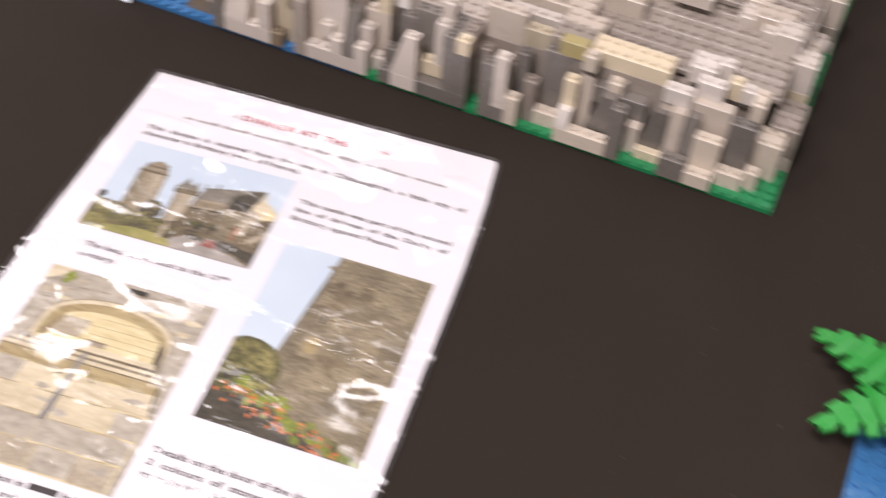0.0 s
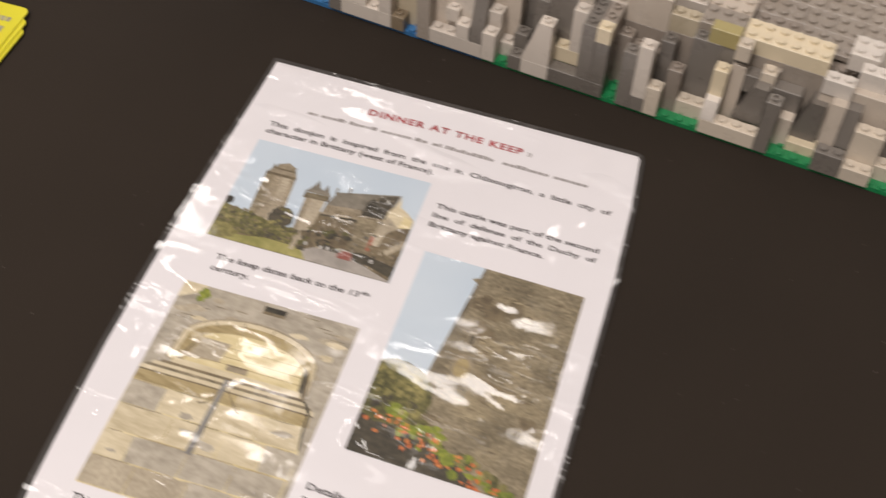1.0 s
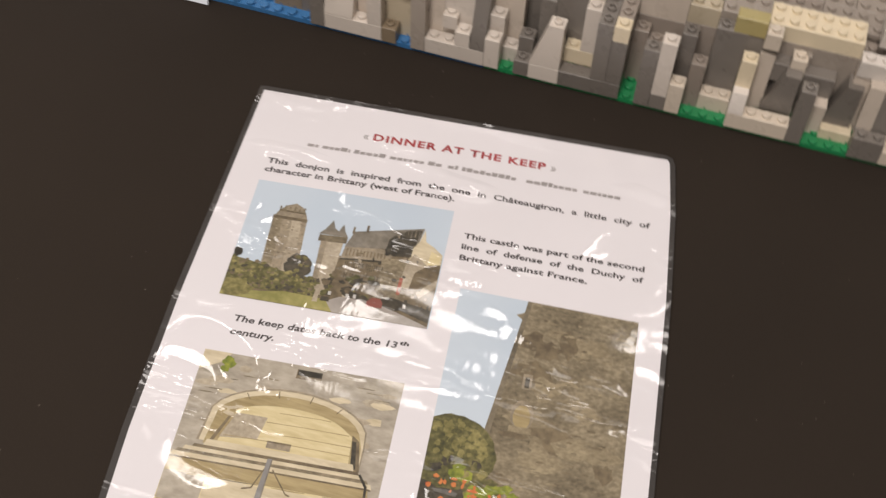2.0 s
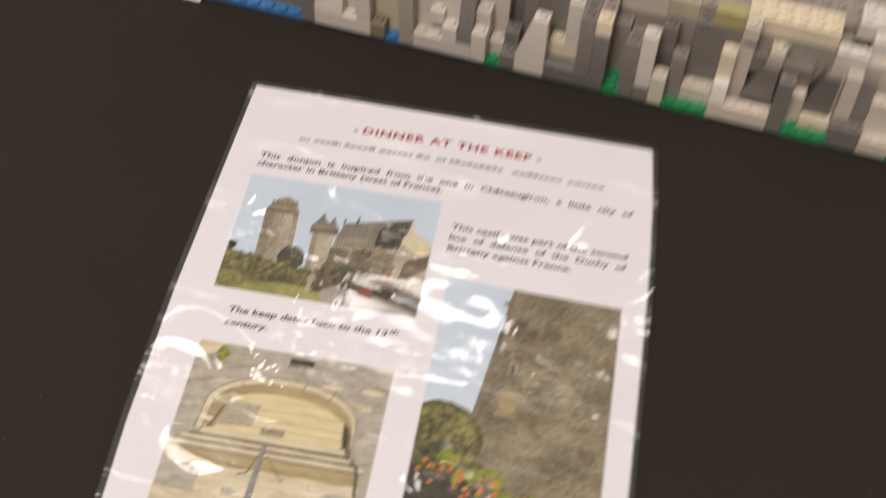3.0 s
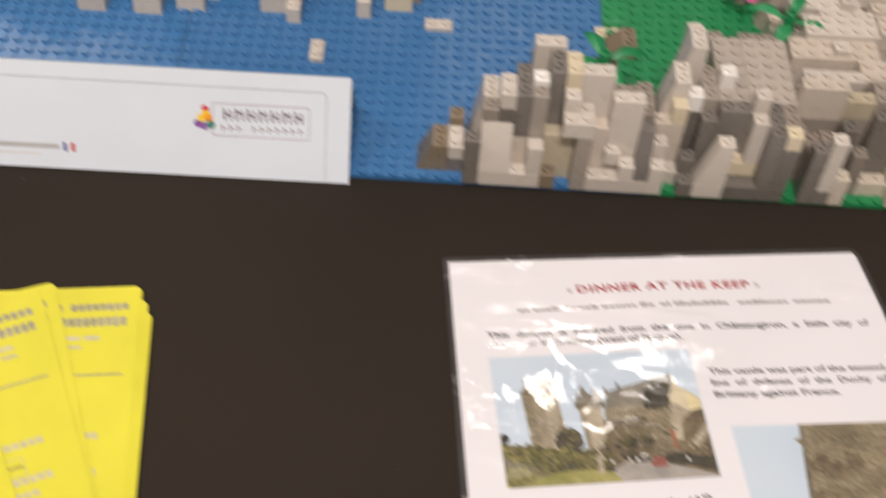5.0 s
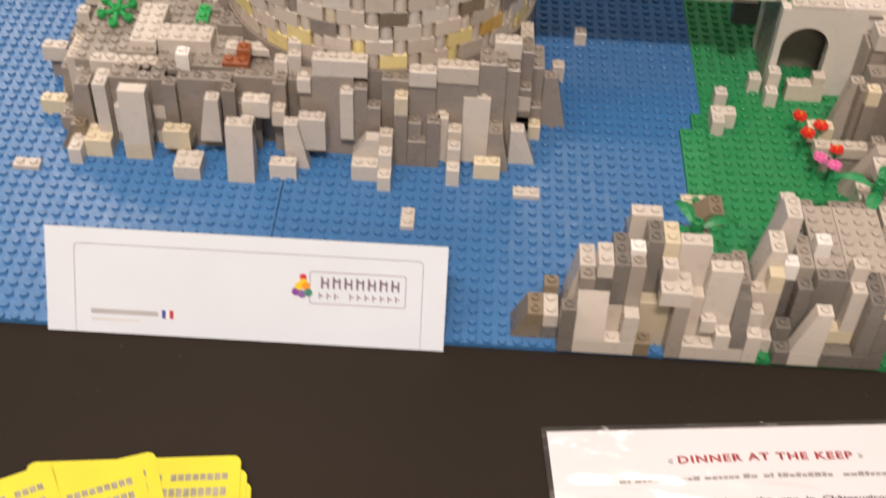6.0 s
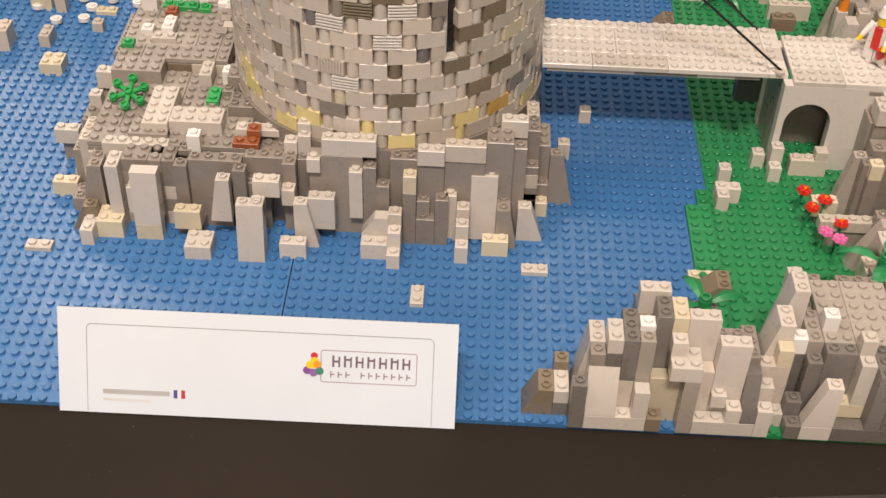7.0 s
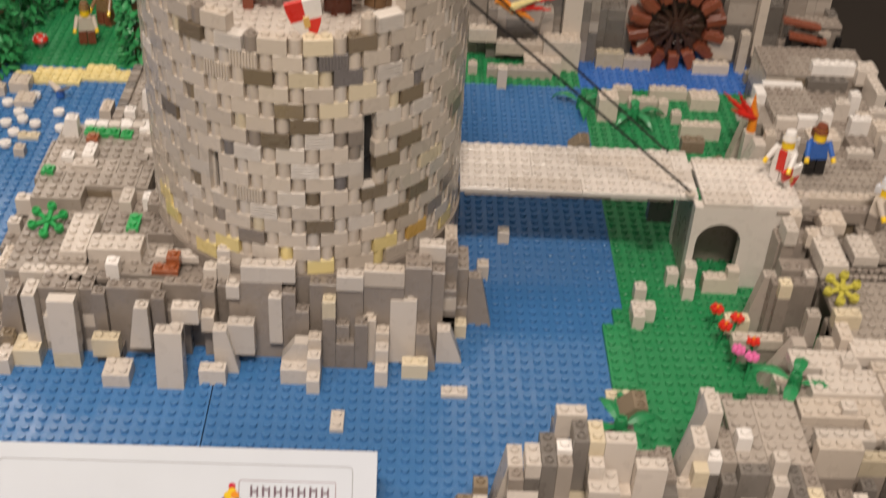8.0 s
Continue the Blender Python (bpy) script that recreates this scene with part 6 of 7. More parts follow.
SKY = laminated("print_sky", (0.44, 0.53, 0.63), (0.56, 0.63, 0.70), 9, 2)
STONE = laminated("print_stone", (0.105, 0.083, 0.05), (0.33, 0.272, 0.178), 420, 6, (1, 1.5, 1), (0.20, 0.162, 0.102))
STONE_MID = laminated("print_mid_stone", (0.2, 0.165, 0.115), (0.36, 0.295, 0.205), 500, 6)
STONE_WARM = laminated("print_warm_stone", (0.17, 0.133, 0.078), (0.36, 0.295, 0.185), 440, 6, (1, 1.6, 1), (0.25, 0.202, 0.125))
STONE_LIT = laminated("print_sunlit_stone", (0.30, 0.25, 0.18), (0.5, 0.43, 0.32), 520, 6)
YELLOWSTONE = laminated("print_yellow_stone", (0.50, 0.41, 0.21), (0.72, 0.62, 0.39), 240, 6, (0.4, 1.8, 1), (0.63, 0.53, 0.30))
PALESTONE = laminated("print_pale_stone", (0.46, 0.385, 0.25), (0.68, 0.59, 0.42), 240, 6, (0.5, 1.8, 1))
GREYSTONE = laminated("print_grey_stone", (0.27, 0.235, 0.185), (0.50, 0.445, 0.365), 240, 6, (0.8, 1.5, 1), (0.39, 0.345, 0.275))
SLATE = laminated("print_slate", (0.13, 0.115, 0.09), (0.25, 0.22, 0.175), 360, 5)
SHADE_STONE = laminated("print_shaded_stone", (0.10, 0.082, 0.055), (0.22, 0.18, 0.12), 420, 6)
SHADE = laminated("print_shade", (0.022, 0.019, 0.013), (0.09, 0.075, 0.05), 400, 6)
BROWN = laminated("print_brown", (0.10, 0.075, 0.045), (0.22, 0.17, 0.10), 340, 6)
BUSH = laminated("print_bush", (0.03, 0.03, 0.010), (0.22, 0.19, 0.075), 420, 6, None, (0.10, 0.092, 0.03))
OLIVE = laminated("print_olive_bush", (0.09, 0.08, 0.022), (0.34, 0.29, 0.11), 420, 6, None, (0.2, 0.175, 0.06))
GRASS = laminated("print_grass", (0.22, 0.21, 0.06), (0.42, 0.37, 0.14), 240, 6)
LEAFY = laminated("print_leaves", (0.07, 0.10, 0.012), (0.36, 0.37, 0.05), 420, 6, None, (0.19, 0.22, 0.028))
BLOOM = laminated("print_bloom", (0.50, 0.11, 0.03), (0.62, 0.24, 0.07), 300, 4)
ROAD = laminated("print_road", (0.26, 0.235, 0.21), (0.4, 0.36, 0.32), 190, 4)
LEDGE = laminated("print_ledge", (0.26, 0.195, 0.09), (0.44, 0.35, 0.18), 240, 5, (0.4, 2.5, 1))
METAL = laminated("print_metal", (0.16, 0.15, 0.145), (0.25, 0.24, 0.23), 120, 3)


def photo_town(p, x, y, w, h, z):
    q = picture(p, x, y, w, h, z, "printed photograph of a castle with round towers", SKY)
    r = random.Random(17)
    q("round_tower", [(0.145, 0.25), (0.13, 0.70), (0.15, 0.76), (0.18, 0.81), (0.225, 0.84), (0.265, 0.81), (0.29, 0.75), (0.30, 0.70), (0.325, 0.25)], 1, STONE_MID)
    q("ground_print", [(0, 0), (0, 0.30), (0.2, 0.26), (0.45, 0.22), (0.5, 0.40), (0.70, 0.60), (0.86, 0.66), (0.995, 0.58), (0.995, 0)], 0.6, BROWN)
    for i, m in enumerate((STONE, STONE, STONE_MID, STONE_MID, STONE_LIT, STONE_LIT, STONE_MID)):
        f0, f1 = i / 7, (i + 1) / 7
        q("tower_strip", [(0.145 + 0.18 * f0, 0.25), (0.13 + 0.17 * f0, 0.70), (0.13 + 0.17 * f1, 0.70), (0.145 + 0.18 * f1, 0.25)], 1.5 + 0.01 * i, m)
    for i in range(60):
        t, hh = r.random(), r.uniform(0.27, 0.69)
        q("tower_stone", blob(0.142 + 0.16 * t, hh, r.uniform(0.004, 0.010), r.uniform(0.004, 0.008), 6, i, 0.3), 1.8, r.choice((STONE, STONE_MID, STONE_LIT)))
    q("tower_gallery", [(0.128, 0.69), (0.128, 0.715), (0.302, 0.715), (0.302, 0.69)], 2, BROWN)
    q("tower_gallery", [(0.15, 0.755), (0.15, 0.77), (0.285, 0.77), (0.285, 0.755)], 2, BROWN)
    for i in range(6):
        q("crenel_print", rect(0.15 + 0.024 * i, 0.765, 0.158 + 0.024 * i, 0.80 + 0.01 * (i % 2)), 2.1, STONE)
    q("long_house", [(0.50, 0.13), (0.50, 0.46), (0.72, 0.48), (0.9, 0.46), (0.9, 0.13)], 1, BROWN)
    q("house_wall", [(0.51, 0.44), (0.52, 0.56), (0.74, 0.57), (0.74, 0.46)], 2, STONE_MID)
    q("eaves_print", [(0.51, 0.43), (0.51, 0.445), (0.73, 0.475), (0.73, 0.46)], 2.3, SHADE)
    q("house_front", [(0.54, 0.25), (0.54, 0.43), (0.74, 0.45), (0.74, 0.26)], 2.2, BROWN)
    q("slate_roof", [(0.515, 0.54), (0.545, 0.68), (0.60, 0.70), (0.88, 0.80), (0.86, 0.62), (0.74, 0.58)], 3, SLATE)
    q("dark_roof", [(0.71, 0.56), (0.745, 0.68), (0.80, 0.76), (0.87, 0.78), (0.85, 0.58)], 3.3, SHADE)
    q("chimney_print", rect(0.60, 0.69, 0.612, 0.75), 3.4, BROWN)
    q("chimney_print", rect(0.535, 0.66, 0.545, 0.72), 3.4, BROWN)
    for i in range(7):
        cx = 0.74 + i * 0.019
        q("dormer_print", [(cx, 0.60 + 0.02 * (i % 3)), (cx + 0.006, 0.74 + 0.01 * i), (cx + 0.012, 0.60)], 3.5, (SLATE, STONE_MID)[i % 2])
    q("grey_wall", [(0.72, 0.15), (0.71, 0.50), (0.83, 0.51), (0.84, 0.17)], 4, STONE)
    q("lit_gable", [(0.815, 0.28), (0.835, 0.50), (0.845, 0.62), (0.868, 0.68), (0.885, 0.79), (0.90, 0.69), (0.945, 0.655), (0.993, 0.60), (0.993, 0.49), (0.93, 0.44), (0.865, 0.28)], 4.5, PALESTONE)
    q("gable_shade", [(0.815, 0.28), (0.832, 0.50), (0.86, 0.575), (0.925, 0.50), (0.93, 0.44), (0.865, 0.28)], 4.6, STONE_LIT)
    q("dark_spire", [(0.715, 0.52), (0.72, 0.66), (0.75, 0.71), (0.765, 0.68), (0.80, 0.74), (0.815, 0.69), (0.845, 0.72), (0.845, 0.54)], 4.65, SHADE)
    q("yellow_wall", [(0.93, 0.5), (0.935, 0.62), (0.985, 0.59), (0.985, 0.5)], 4.7, YELLOWSTONE)
    q("near_roof", [(0.86, 0.2), (0.88, 0.42), (0.94, 0.50), (0.995, 0.52), (0.995, 0.1), (0.9, 0.1)], 5, BROWN)
    q("lean_to_roof", [(0.905, 0.26), (0.995, 0.40), (0.995, 0.33), (0.925, 0.22)], 5.4, STONE_LIT)
    q("red_door", rect(0.815, 0.22, 0.832, 0.36), 5, laminated("print_red_door", (0.26, 0.07, 0.04), (0.34, 0.1, 0.06)))
    q("gate_tower", [(0.41, 0.12), (0.395, 0.56), (0.505, 0.57), (0.50, 0.30), (0.47, 0.12)], 5.5, STONE_LIT)
    q("tower_side", [(0.41, 0.12), (0.395, 0.56), (0.425, 0.56), (0.435, 0.12)], 5.7, STONE_MID)
    q("gate_gallery", [(0.38, 0.555), (0.38, 0.61), (0.52, 0.62), (0.52, 0.565)], 5.8, STONE)
    q("cone_roof", [(0.375, 0.615), (0.40, 0.66), (0.43, 0.745), (0.447, 0.68), (0.468, 0.66), (0.485, 0.725), (0.50, 0.665), (0.52, 0.62)], 6, SLATE)
    for i in range(40):
        q("window_print", rect(0.54 + 0.0095 * (i % 20), 0.28 + 0.09 * (i // 20) + 0.02 * r.random(), 0.543 + 0.0095 * (i % 20), 0.335 + 0.09 * (i // 20)), 6.1, r.choice((SHADE, SLATE, SHADE)))
    for i in range(12):
        q("window_print", rect(0.53 + 0.017 * i, 0.47 + 0.002 * i, 0.536 + 0.017 * i, 0.53), 6.1, BROWN)
    for i in range(46):
        q("yard_tree", blob(r.uniform(0.47, 0.72), r.uniform(0.13, 0.31), r.uniform(0.012, 0.03), r.uniform(0.014, 0.03), 10, 800 + i, 0.35), 6.2 + 0.002 * i, r.choice((SHADE, SHADE, BROWN, BUSH)))
    q("hedge_print", [(0.72, 0.05), (0.72, 0.15), (0.8, 0.19), (0.995, 0.14), (0.995, 0.04), (0.85, 0.1)], 6.3, SHADE)
    for i in range(4):
        q("window_print", rect(0.20 + 0.04 * (i % 2), 0.36 + 0.08 * i, 0.205 + 0.04 * (i % 2), 0.375 + 0.08 * i), 6.4, BROWN)
    q("dark_bush", blob(0.325, 0.32, 0.066, 0.10, 26, 3, 0.14), 7, SHADE)
    for i in range(16):
        q("dark_bush", blob(0.325 + r.uniform(-0.05, 0.05), 0.32 + r.uniform(-0.06, 0.08), 0.012, 0.016, 8, 900 + i, 0.4), 7.02 + 0.002 * i, r.choice((SHADE, SHADE, BUSH, BROWN)))
    q("bush_bank", [(0, 0.08), (0, 0.32), (0.1, 0.30), (0.22, 0.27), (0.4, 0.22), (0.46, 0.1)], 7.1, BUSH)
    for i in range(240):
        cx = r.uniform(0.0, 0.44)
        cy = r.uniform(0.10, 0.34 - 0.25 * cx)
        q("tree_print", blob(cx, cy, r.uniform(0.006, 0.015), r.uniform(0.008, 0.018), 9, i, 0.4), 7.2 + 0.005 * i, r.choice((BUSH, BUSH, OLIVE, BUSH, BROWN, SHADE)))
    for i in range(60):
        q("house_detail", blob(r.uniform(0.53, 0.98), r.uniform(0.14, 0.52), r.uniform(0.004, 0.014), r.uniform(0.006, 0.02), 6, i, 0.4), 6.05 + 0.001 * i, r.choice((SHADE, STONE, STONE_MID, BROWN, SLATE, STONE_LIT)))
    q("dark_bush", blob(0.02, 0.36, 0.025, 0.04, 12, 8, 0.2), 8.6, SHADE)
    q("lawn", [(0, 0), (0, 0.05), (0.18, 0.07), (0.3, 0.10), (0.5, 0.09), (0.56, 0.0)], 9, GRASS)
    q("near_bush", blob(0.06, 0.07, 0.09, 0.07, 20, 12, 0.25), 9.2, OLIVE)
    q("street", [(0.54, 0), (0.5, 0.08), (0.56, 0.13), (0.72, 0.13), (0.86, 0.07), (0.995, 0.01), (0.995, 0)], 9.4, ROAD)
    q("statue_print", [(0.435, 0.06), (0.44, 0.2), (0.455, 0.2), (0.46, 0.06)], 9.6, STONE_LIT)
    q("red_car", [(0.69, 0.09), (0.69, 0.13), (0.71, 0.165), (0.75, 0.165), (0.765, 0.13), (0.765, 0.09)], 10, laminated("print_car", (0.20, 0.06, 0.045), (0.27, 0.09, 0.07)))
    q("dark_car", [(0.47, 0.075), (0.475, 0.11), (0.51, 0.115), (0.515, 0.075)], 10, SHADE)
    for cx, cy in ((0.585, 0.13), (0.62, 0.135), (0.86, 0.12), (0.50, 0.13)):
        q("white_car", rect(cx, cy, cx + 0.014, cy + 0.03), 10.2, laminated("print_white", (0.5, 0.48, 0.45), (0.6, 0.58, 0.55)))


def photo_keep(p, x, y, w, h, z):
    q = picture(p, x, y, w, h, z, "printed photograph of a massive stone keep with flowers", SKY)
    q("stone_keep", [(0.26, 0.36), (0.385, 1.0), (1.0, 1.0), (1.0, 0.0), (0.2, 0.0)], 1, STONE)
    r = random.Random(4)
    # broad weathered patches under short broken courses
    for i in range(46):
        cy = r.uniform(0.12, 0.95)
        q("weathered_patch", blob(r.uniform(0.40 + 0.05 * cy, 0.93), cy, r.uniform(0.05, 0.13), r.uniform(0.02, 0.055), 13, 600 + i, 0.3), 1.1 + 0.004 * i, r.choice((STONE, STONE, BROWN, STONE_WARM, STONE_WARM)))
    for i in range(190):
        cy = r.uniform(0.1, 0.98)
        cx = r.uniform(0.36 + 0.05 * cy, 0.97)
        bend = 0.03 * (cx - 0.6)
        q("stone_course", blob(cx, cy + bend, r.uniform(0.010, 0.034), r.uniform(0.003, 0.006), 7, i, 0.35), 1.4 + 0.006 * i, r.choice((STONE, STONE, BROWN, STONE_WARM)))
    q("keep_edge", [(0.26, 0.36), (0.385, 1.0), (0.41, 1.0), (0.29, 0.36)], 2.6, SHADE_STONE)
    q("window_frame", rect(0.425, 0.61, 0.475, 0.675), 2.8, STONE_MID)
    q("window_print", rect(0.438, 0.615, 0.462, 0.66), 3, SHADE)
    q("door_arch", blob(0.45, 0.50, 0.062, 0.062, 18, 3, 0.05), 2.9, STONE_MID)
    q("blocked_door", blob(0.45, 0.49, 0.046, 0.05, 16, 3, 0.06), 3, LEDGE)
    q("door_foot", rect(0.39, 0.425, 0.51, 0.45), 3.1, STONE_WARM)
    q("door_shadow", blob(0.42, 0.412, 0.08, 0.012, 14, 5, 0.15), 3.2, BROWN)
    q("undergrowth", [(0, 0), (0, 0.20), (0.3, 0.18), (0.6, 0.08), (0.75, 0)], 4, SHADE)
    q("bush_body", blob(0.12, 0.30, 0.235, 0.148, 44, 6, 0.035), 4.1, BUSH)
    for i in range(130):
        a, d = r.uniform(0, 6.28), math.sqrt(r.random())
        q("bush_print", blob(0.12 + 0.19 * d * math.cos(a), 0.30 + 0.12 * d * math.sin(a), r.uniform(0.010, 0.026), r.uniform(0.008, 0.018), 9, 40 + i, 0.4), 4.2 + 0.006 * i, r.choice((OLIVE, OLIVE, BUSH) if d * math.sin(a) > -0.1 else (BUSH, BUSH, SHADE)))
    for i in range(80):
        t = r.random()
        q("leaves_print", blob(0.2 + 0.72 * t + r.uniform(-0.09, 0.09), 0.215 - 0.2 * t + r.uniform(-0.05, 0.035), r.uniform(0.018, 0.04), r.uniform(0.01, 0.022), 9, 170 + i, 0.4), 5.1 + 0.01 * i, r.choice((LEAFY, LEAFY, OLIVE, BUSH)))
    for i in range(60):
        t = r.random()
        q("bloom_print", blob(0.04 + 0.84 * t, 0.18 - 0.15 * t + r.uniform(-0.06, 0.05), 0.007 + 0.010 * r.random(), 0.005 + 0.006 * r.random(), 7, 330 + i, 0.45), 6.2 + 0.01 * i, BLOOM)


def photo_door(p, x, y, w, h, z):
    q = picture(p, x, y, w, h, z, "printed photograph of a walled-up door in a stone wall", GREYSTONE)
    r = random.Random(8)
    for i in range(40):
        cx, cy = r.uniform(0.02, 0.98), r.uniform(0.6, 0.99)
        q("stone_print", blob(cx, cy, r.uniform(0.03, 0.07), r.uniform(0.008, 0.018), 8, i, 0.3), 0.8 + 0.01 * i, r.choice((GREYSTONE, STONE_LIT, PALESTONE, GREYSTONE, STONE_LIT)))
    for i in range(26):
        cx, cy = r.uniform(0.02, 0.95), r.uniform(0.62, 0.98)
        q("joint_print", blob(cx, cy, r.uniform(0.015, 0.05), 0.0025, 8, i, 0.4), 1.4 + 0.01 * i, STONE)
    arc = lambda rx, ry, cy, a: (0.5 - rx * math.cos(a), cy + ry * math.sin(a))
    angles = [math.pi * i / 14 for i in range(1, 14)]
    q("arch_print", [(0.10, 0.62), (0.112, 0.70)] + [arc(0.388, 0.158, 0.728, a) for a in angles] + [(0.885, 0.70), (0.885, 0.60)], 2.0, STONE_MID)
    q("arch_print", [(0.112, 0.62), (0.122, 0.70)] + [arc(0.38, 0.15, 0.728, a) for a in angles] + [(0.878, 0.70), (0.878, 0.60)], 2.1, PALESTONE)
    q("arch_soffit", [(0.135, 0.61), (0.15, 0.70)] + [arc(0.352, 0.132, 0.725, a) for a in angles] + [(0.868, 0.70), (0.875, 0.60)], 2.2, LEDGE)
    q("arch_stone", [(0.185, 0.6), (0.245, 0.735)] + [arc(0.285, 0.075, 0.735, a) for a in angles[1:-1]] + [(0.815, 0.735), (0.83, 0.6)], 2.5, YELLOWSTONE)
    for i in range(3, 11, 2):
        a0, a1 = arc(0.375, 0.148, 0.728, angles[i]), arc(0.34, 0.12, 0.725, angles[i])
        q("voussoir_joint", [a0, (a0[0] + 0.005, a0[1]), (a1[0] + 0.005, a1[1]), a1], 2.6, BROWN)
    q("grey_block", [(0.20, 0.645), (0.25, 0.755), (0.40, 0.755), (0.38, 0.66)], 2.8, STONE_LIT)
    for yy, x0, x1 in ((0.735, 0.4, 0.8), (0.69, 0.40, 0.83), (0.655, 0.22, 0.83), (0.78, 0.45, 0.7)):
        q("joint_print", [(x0, yy), (x0 + 0.2, yy + 0.003), (x1, yy + 0.001), (x1, yy + 0.005), (x0 + 0.2, yy + 0.006), (x0, yy + 0.003)], 2.9, LEDGE)
    q("socket_print", rect(0.43, 0.633, 0.545, 0.66), 3.0, STONE_MID)
    q("socket_print", rect(0.43, 0.656, 0.545, 0.663), 3.1, BROWN)
    q("reveal_print", [(0.815, 0.745), (0.855, 0.72), (0.885, 0.60), (0.84, 0.61)], 2.9, BROWN)
    q("reveal_print", [(0.82, 0.72), (0.84, 0.72), (0.865, 0.61), (0.84, 0.61)], 3.0, SHADE)
    q("reveal_print", [(0.215, 0.735), (0.228, 0.735), (0.175, 0.615), (0.155, 0.615)], 2.9, BROWN)
    for y0, y1, x0, x1, m in ((0.600, 0.628, 0.14, 0.85, PALESTONE), (0.588, 0.602, 0.09, 0.88, BROWN), (0.572, 0.589, 0.05, 0.9, PALESTONE), (0.56, 0.574, 0.02, 0.93, STONE), (0.542, 0.561, 0.0, 0.95, PALESTONE), (0.535, 0.543, 0.0, 0.95, BROWN), (0.485, 0.536, 0.0, 0.945, LEDGE)):
        q("ledge_print", [(x0, y0), (x0 + 0.01, y1), (x1, y1), (x1 + 0.01, y0)], 3.2 + (0.63 - y0), m)
    q("lower_wall", [(0.0, 0.487), (0.945, 0.487), (0.97, 0.3), (0.96, 0.0), (0.0, 0.0)], 3.1, YELLOWSTONE)
    # large worn slabs under the ledge
    for row, (y0, y1, cuts) in enumerate(((0.005, 0.125, (0.0, 0.24, 0.52, 0.74, 0.955)), (0.13, 0.245, (0.0, 0.16, 0.45, 0.70, 0.96)),
                                         (0.25, 0.365, (0.0, 0.30, 0.58, 0.80, 0.968)), (0.37, 0.48, (0.0, 0.20, 0.46, 0.72, 0.95)))):
        for i in range(4):
            x0, x1 = cuts[i], cuts[i + 1]
            m = r.choice((GREYSTONE, STONE_LIT, GREYSTONE, PALESTONE)) if row < 2 else r.choice((YELLOWSTONE, PALESTONE, PALESTONE, GREYSTONE))
            edge = [(x0 + (x1 - x0) * k / 5, y1 + r.uniform(-0.004, 0.002)) for k in range(5, -1, -1)]
            q("block_print", [(x0 + 0.004, y0), (x1 - 0.003, y0 + r.uniform(-0.002, 0.003))] + edge, 3.3 + 0.02 * row + 0.004 * i, m)
            a, b = x0 + r.uniform(0, 0.05), x1 - r.uniform(0, 0.09)
            q("joint_print", [(a, y1 + 0.001), ((a + b) / 2, y1 - 0.002), (b, y1 + 0.001), (b, y1 + 0.004), ((a + b) / 2, y1 + 0.003), (a, y1 + 0.003)], 3.9, r.choice((STONE, LEDGE, STONE_MID)))
            if i and r.random() < 0.7:
                q("joint_print", [(x0 - 0.001, y0 + 0.01), (x0 + 0.003, y0 + 0.01), (x0 + 0.004, y1 - 0.01), (x0 + 0.001, y1 - 0.01)], 3.9, r.choice((STONE, LEDGE)))
        for i in range(5):
            cx, cy = r.uniform(0.05, 0.9), r.uniform(y0 + 0.01, y1 - 0.01)
            q("stain_print", blob(cx, cy, r.uniform(0.02, 0.06), r.uniform(0.006, 0.018), 11, 40 * row + i, 0.35), 3.92 + 0.004 * i, r.choice((GREYSTONE, PALESTONE, STONE_LIT)))
    q("beam_hole", rect(0.475, 0.94, 0.6, 0.98), 4, BROWN)
    q("beam_hole", rect(0.48, 0.955, 0.6, 0.98), 4.1, SHADE)
    q("sky_print", [(0, 0.91), (0.0, 1.0), (0.14, 1.0), (0.1, 0.955)], 4, PALESTONE)
    for i in range(7):
        q("weed_print", blob(0.12 + 0.03 * r.random(), 0.92 + 0.07 * r.random(), 0.02, 0.018, 9, 2 + i, 0.4), 4.1 + 0.02 * i, LEAFY)
    q("rail_print", [(0.455, 0.592), (0.478, 0.592), (0.468, 0.235), (0.432, 0.235)], 5, METAL)
    q("rail_edge", [(0.474, 0.592), (0.480, 0.592), (0.470, 0.235), (0.460, 0.235)], 5.1, SLATE)
    q("chain_print", [(0.49, 0.548), (0.58, 0.462), (0.60, 0.458), (0.60, 0.464), (0.58, 0.469), (0.494, 0.553)], 5, BROWN)
    q("chain_print", [(0.45, 0.548), (0.415, 0.472), (0.375, 0.462), (0.375, 0.456), (0.42, 0.466), (0.455, 0.548)], 5, BROWN)
    q("crack_print", [(0.885, 0.59), (0.925, 0.545), (0.935, 0.46), (0.955, 0.38), (0.962, 0.38), (0.945, 0.48), (0.937, 0.55), (0.895, 0.595)], 5, SHADE)


poster()


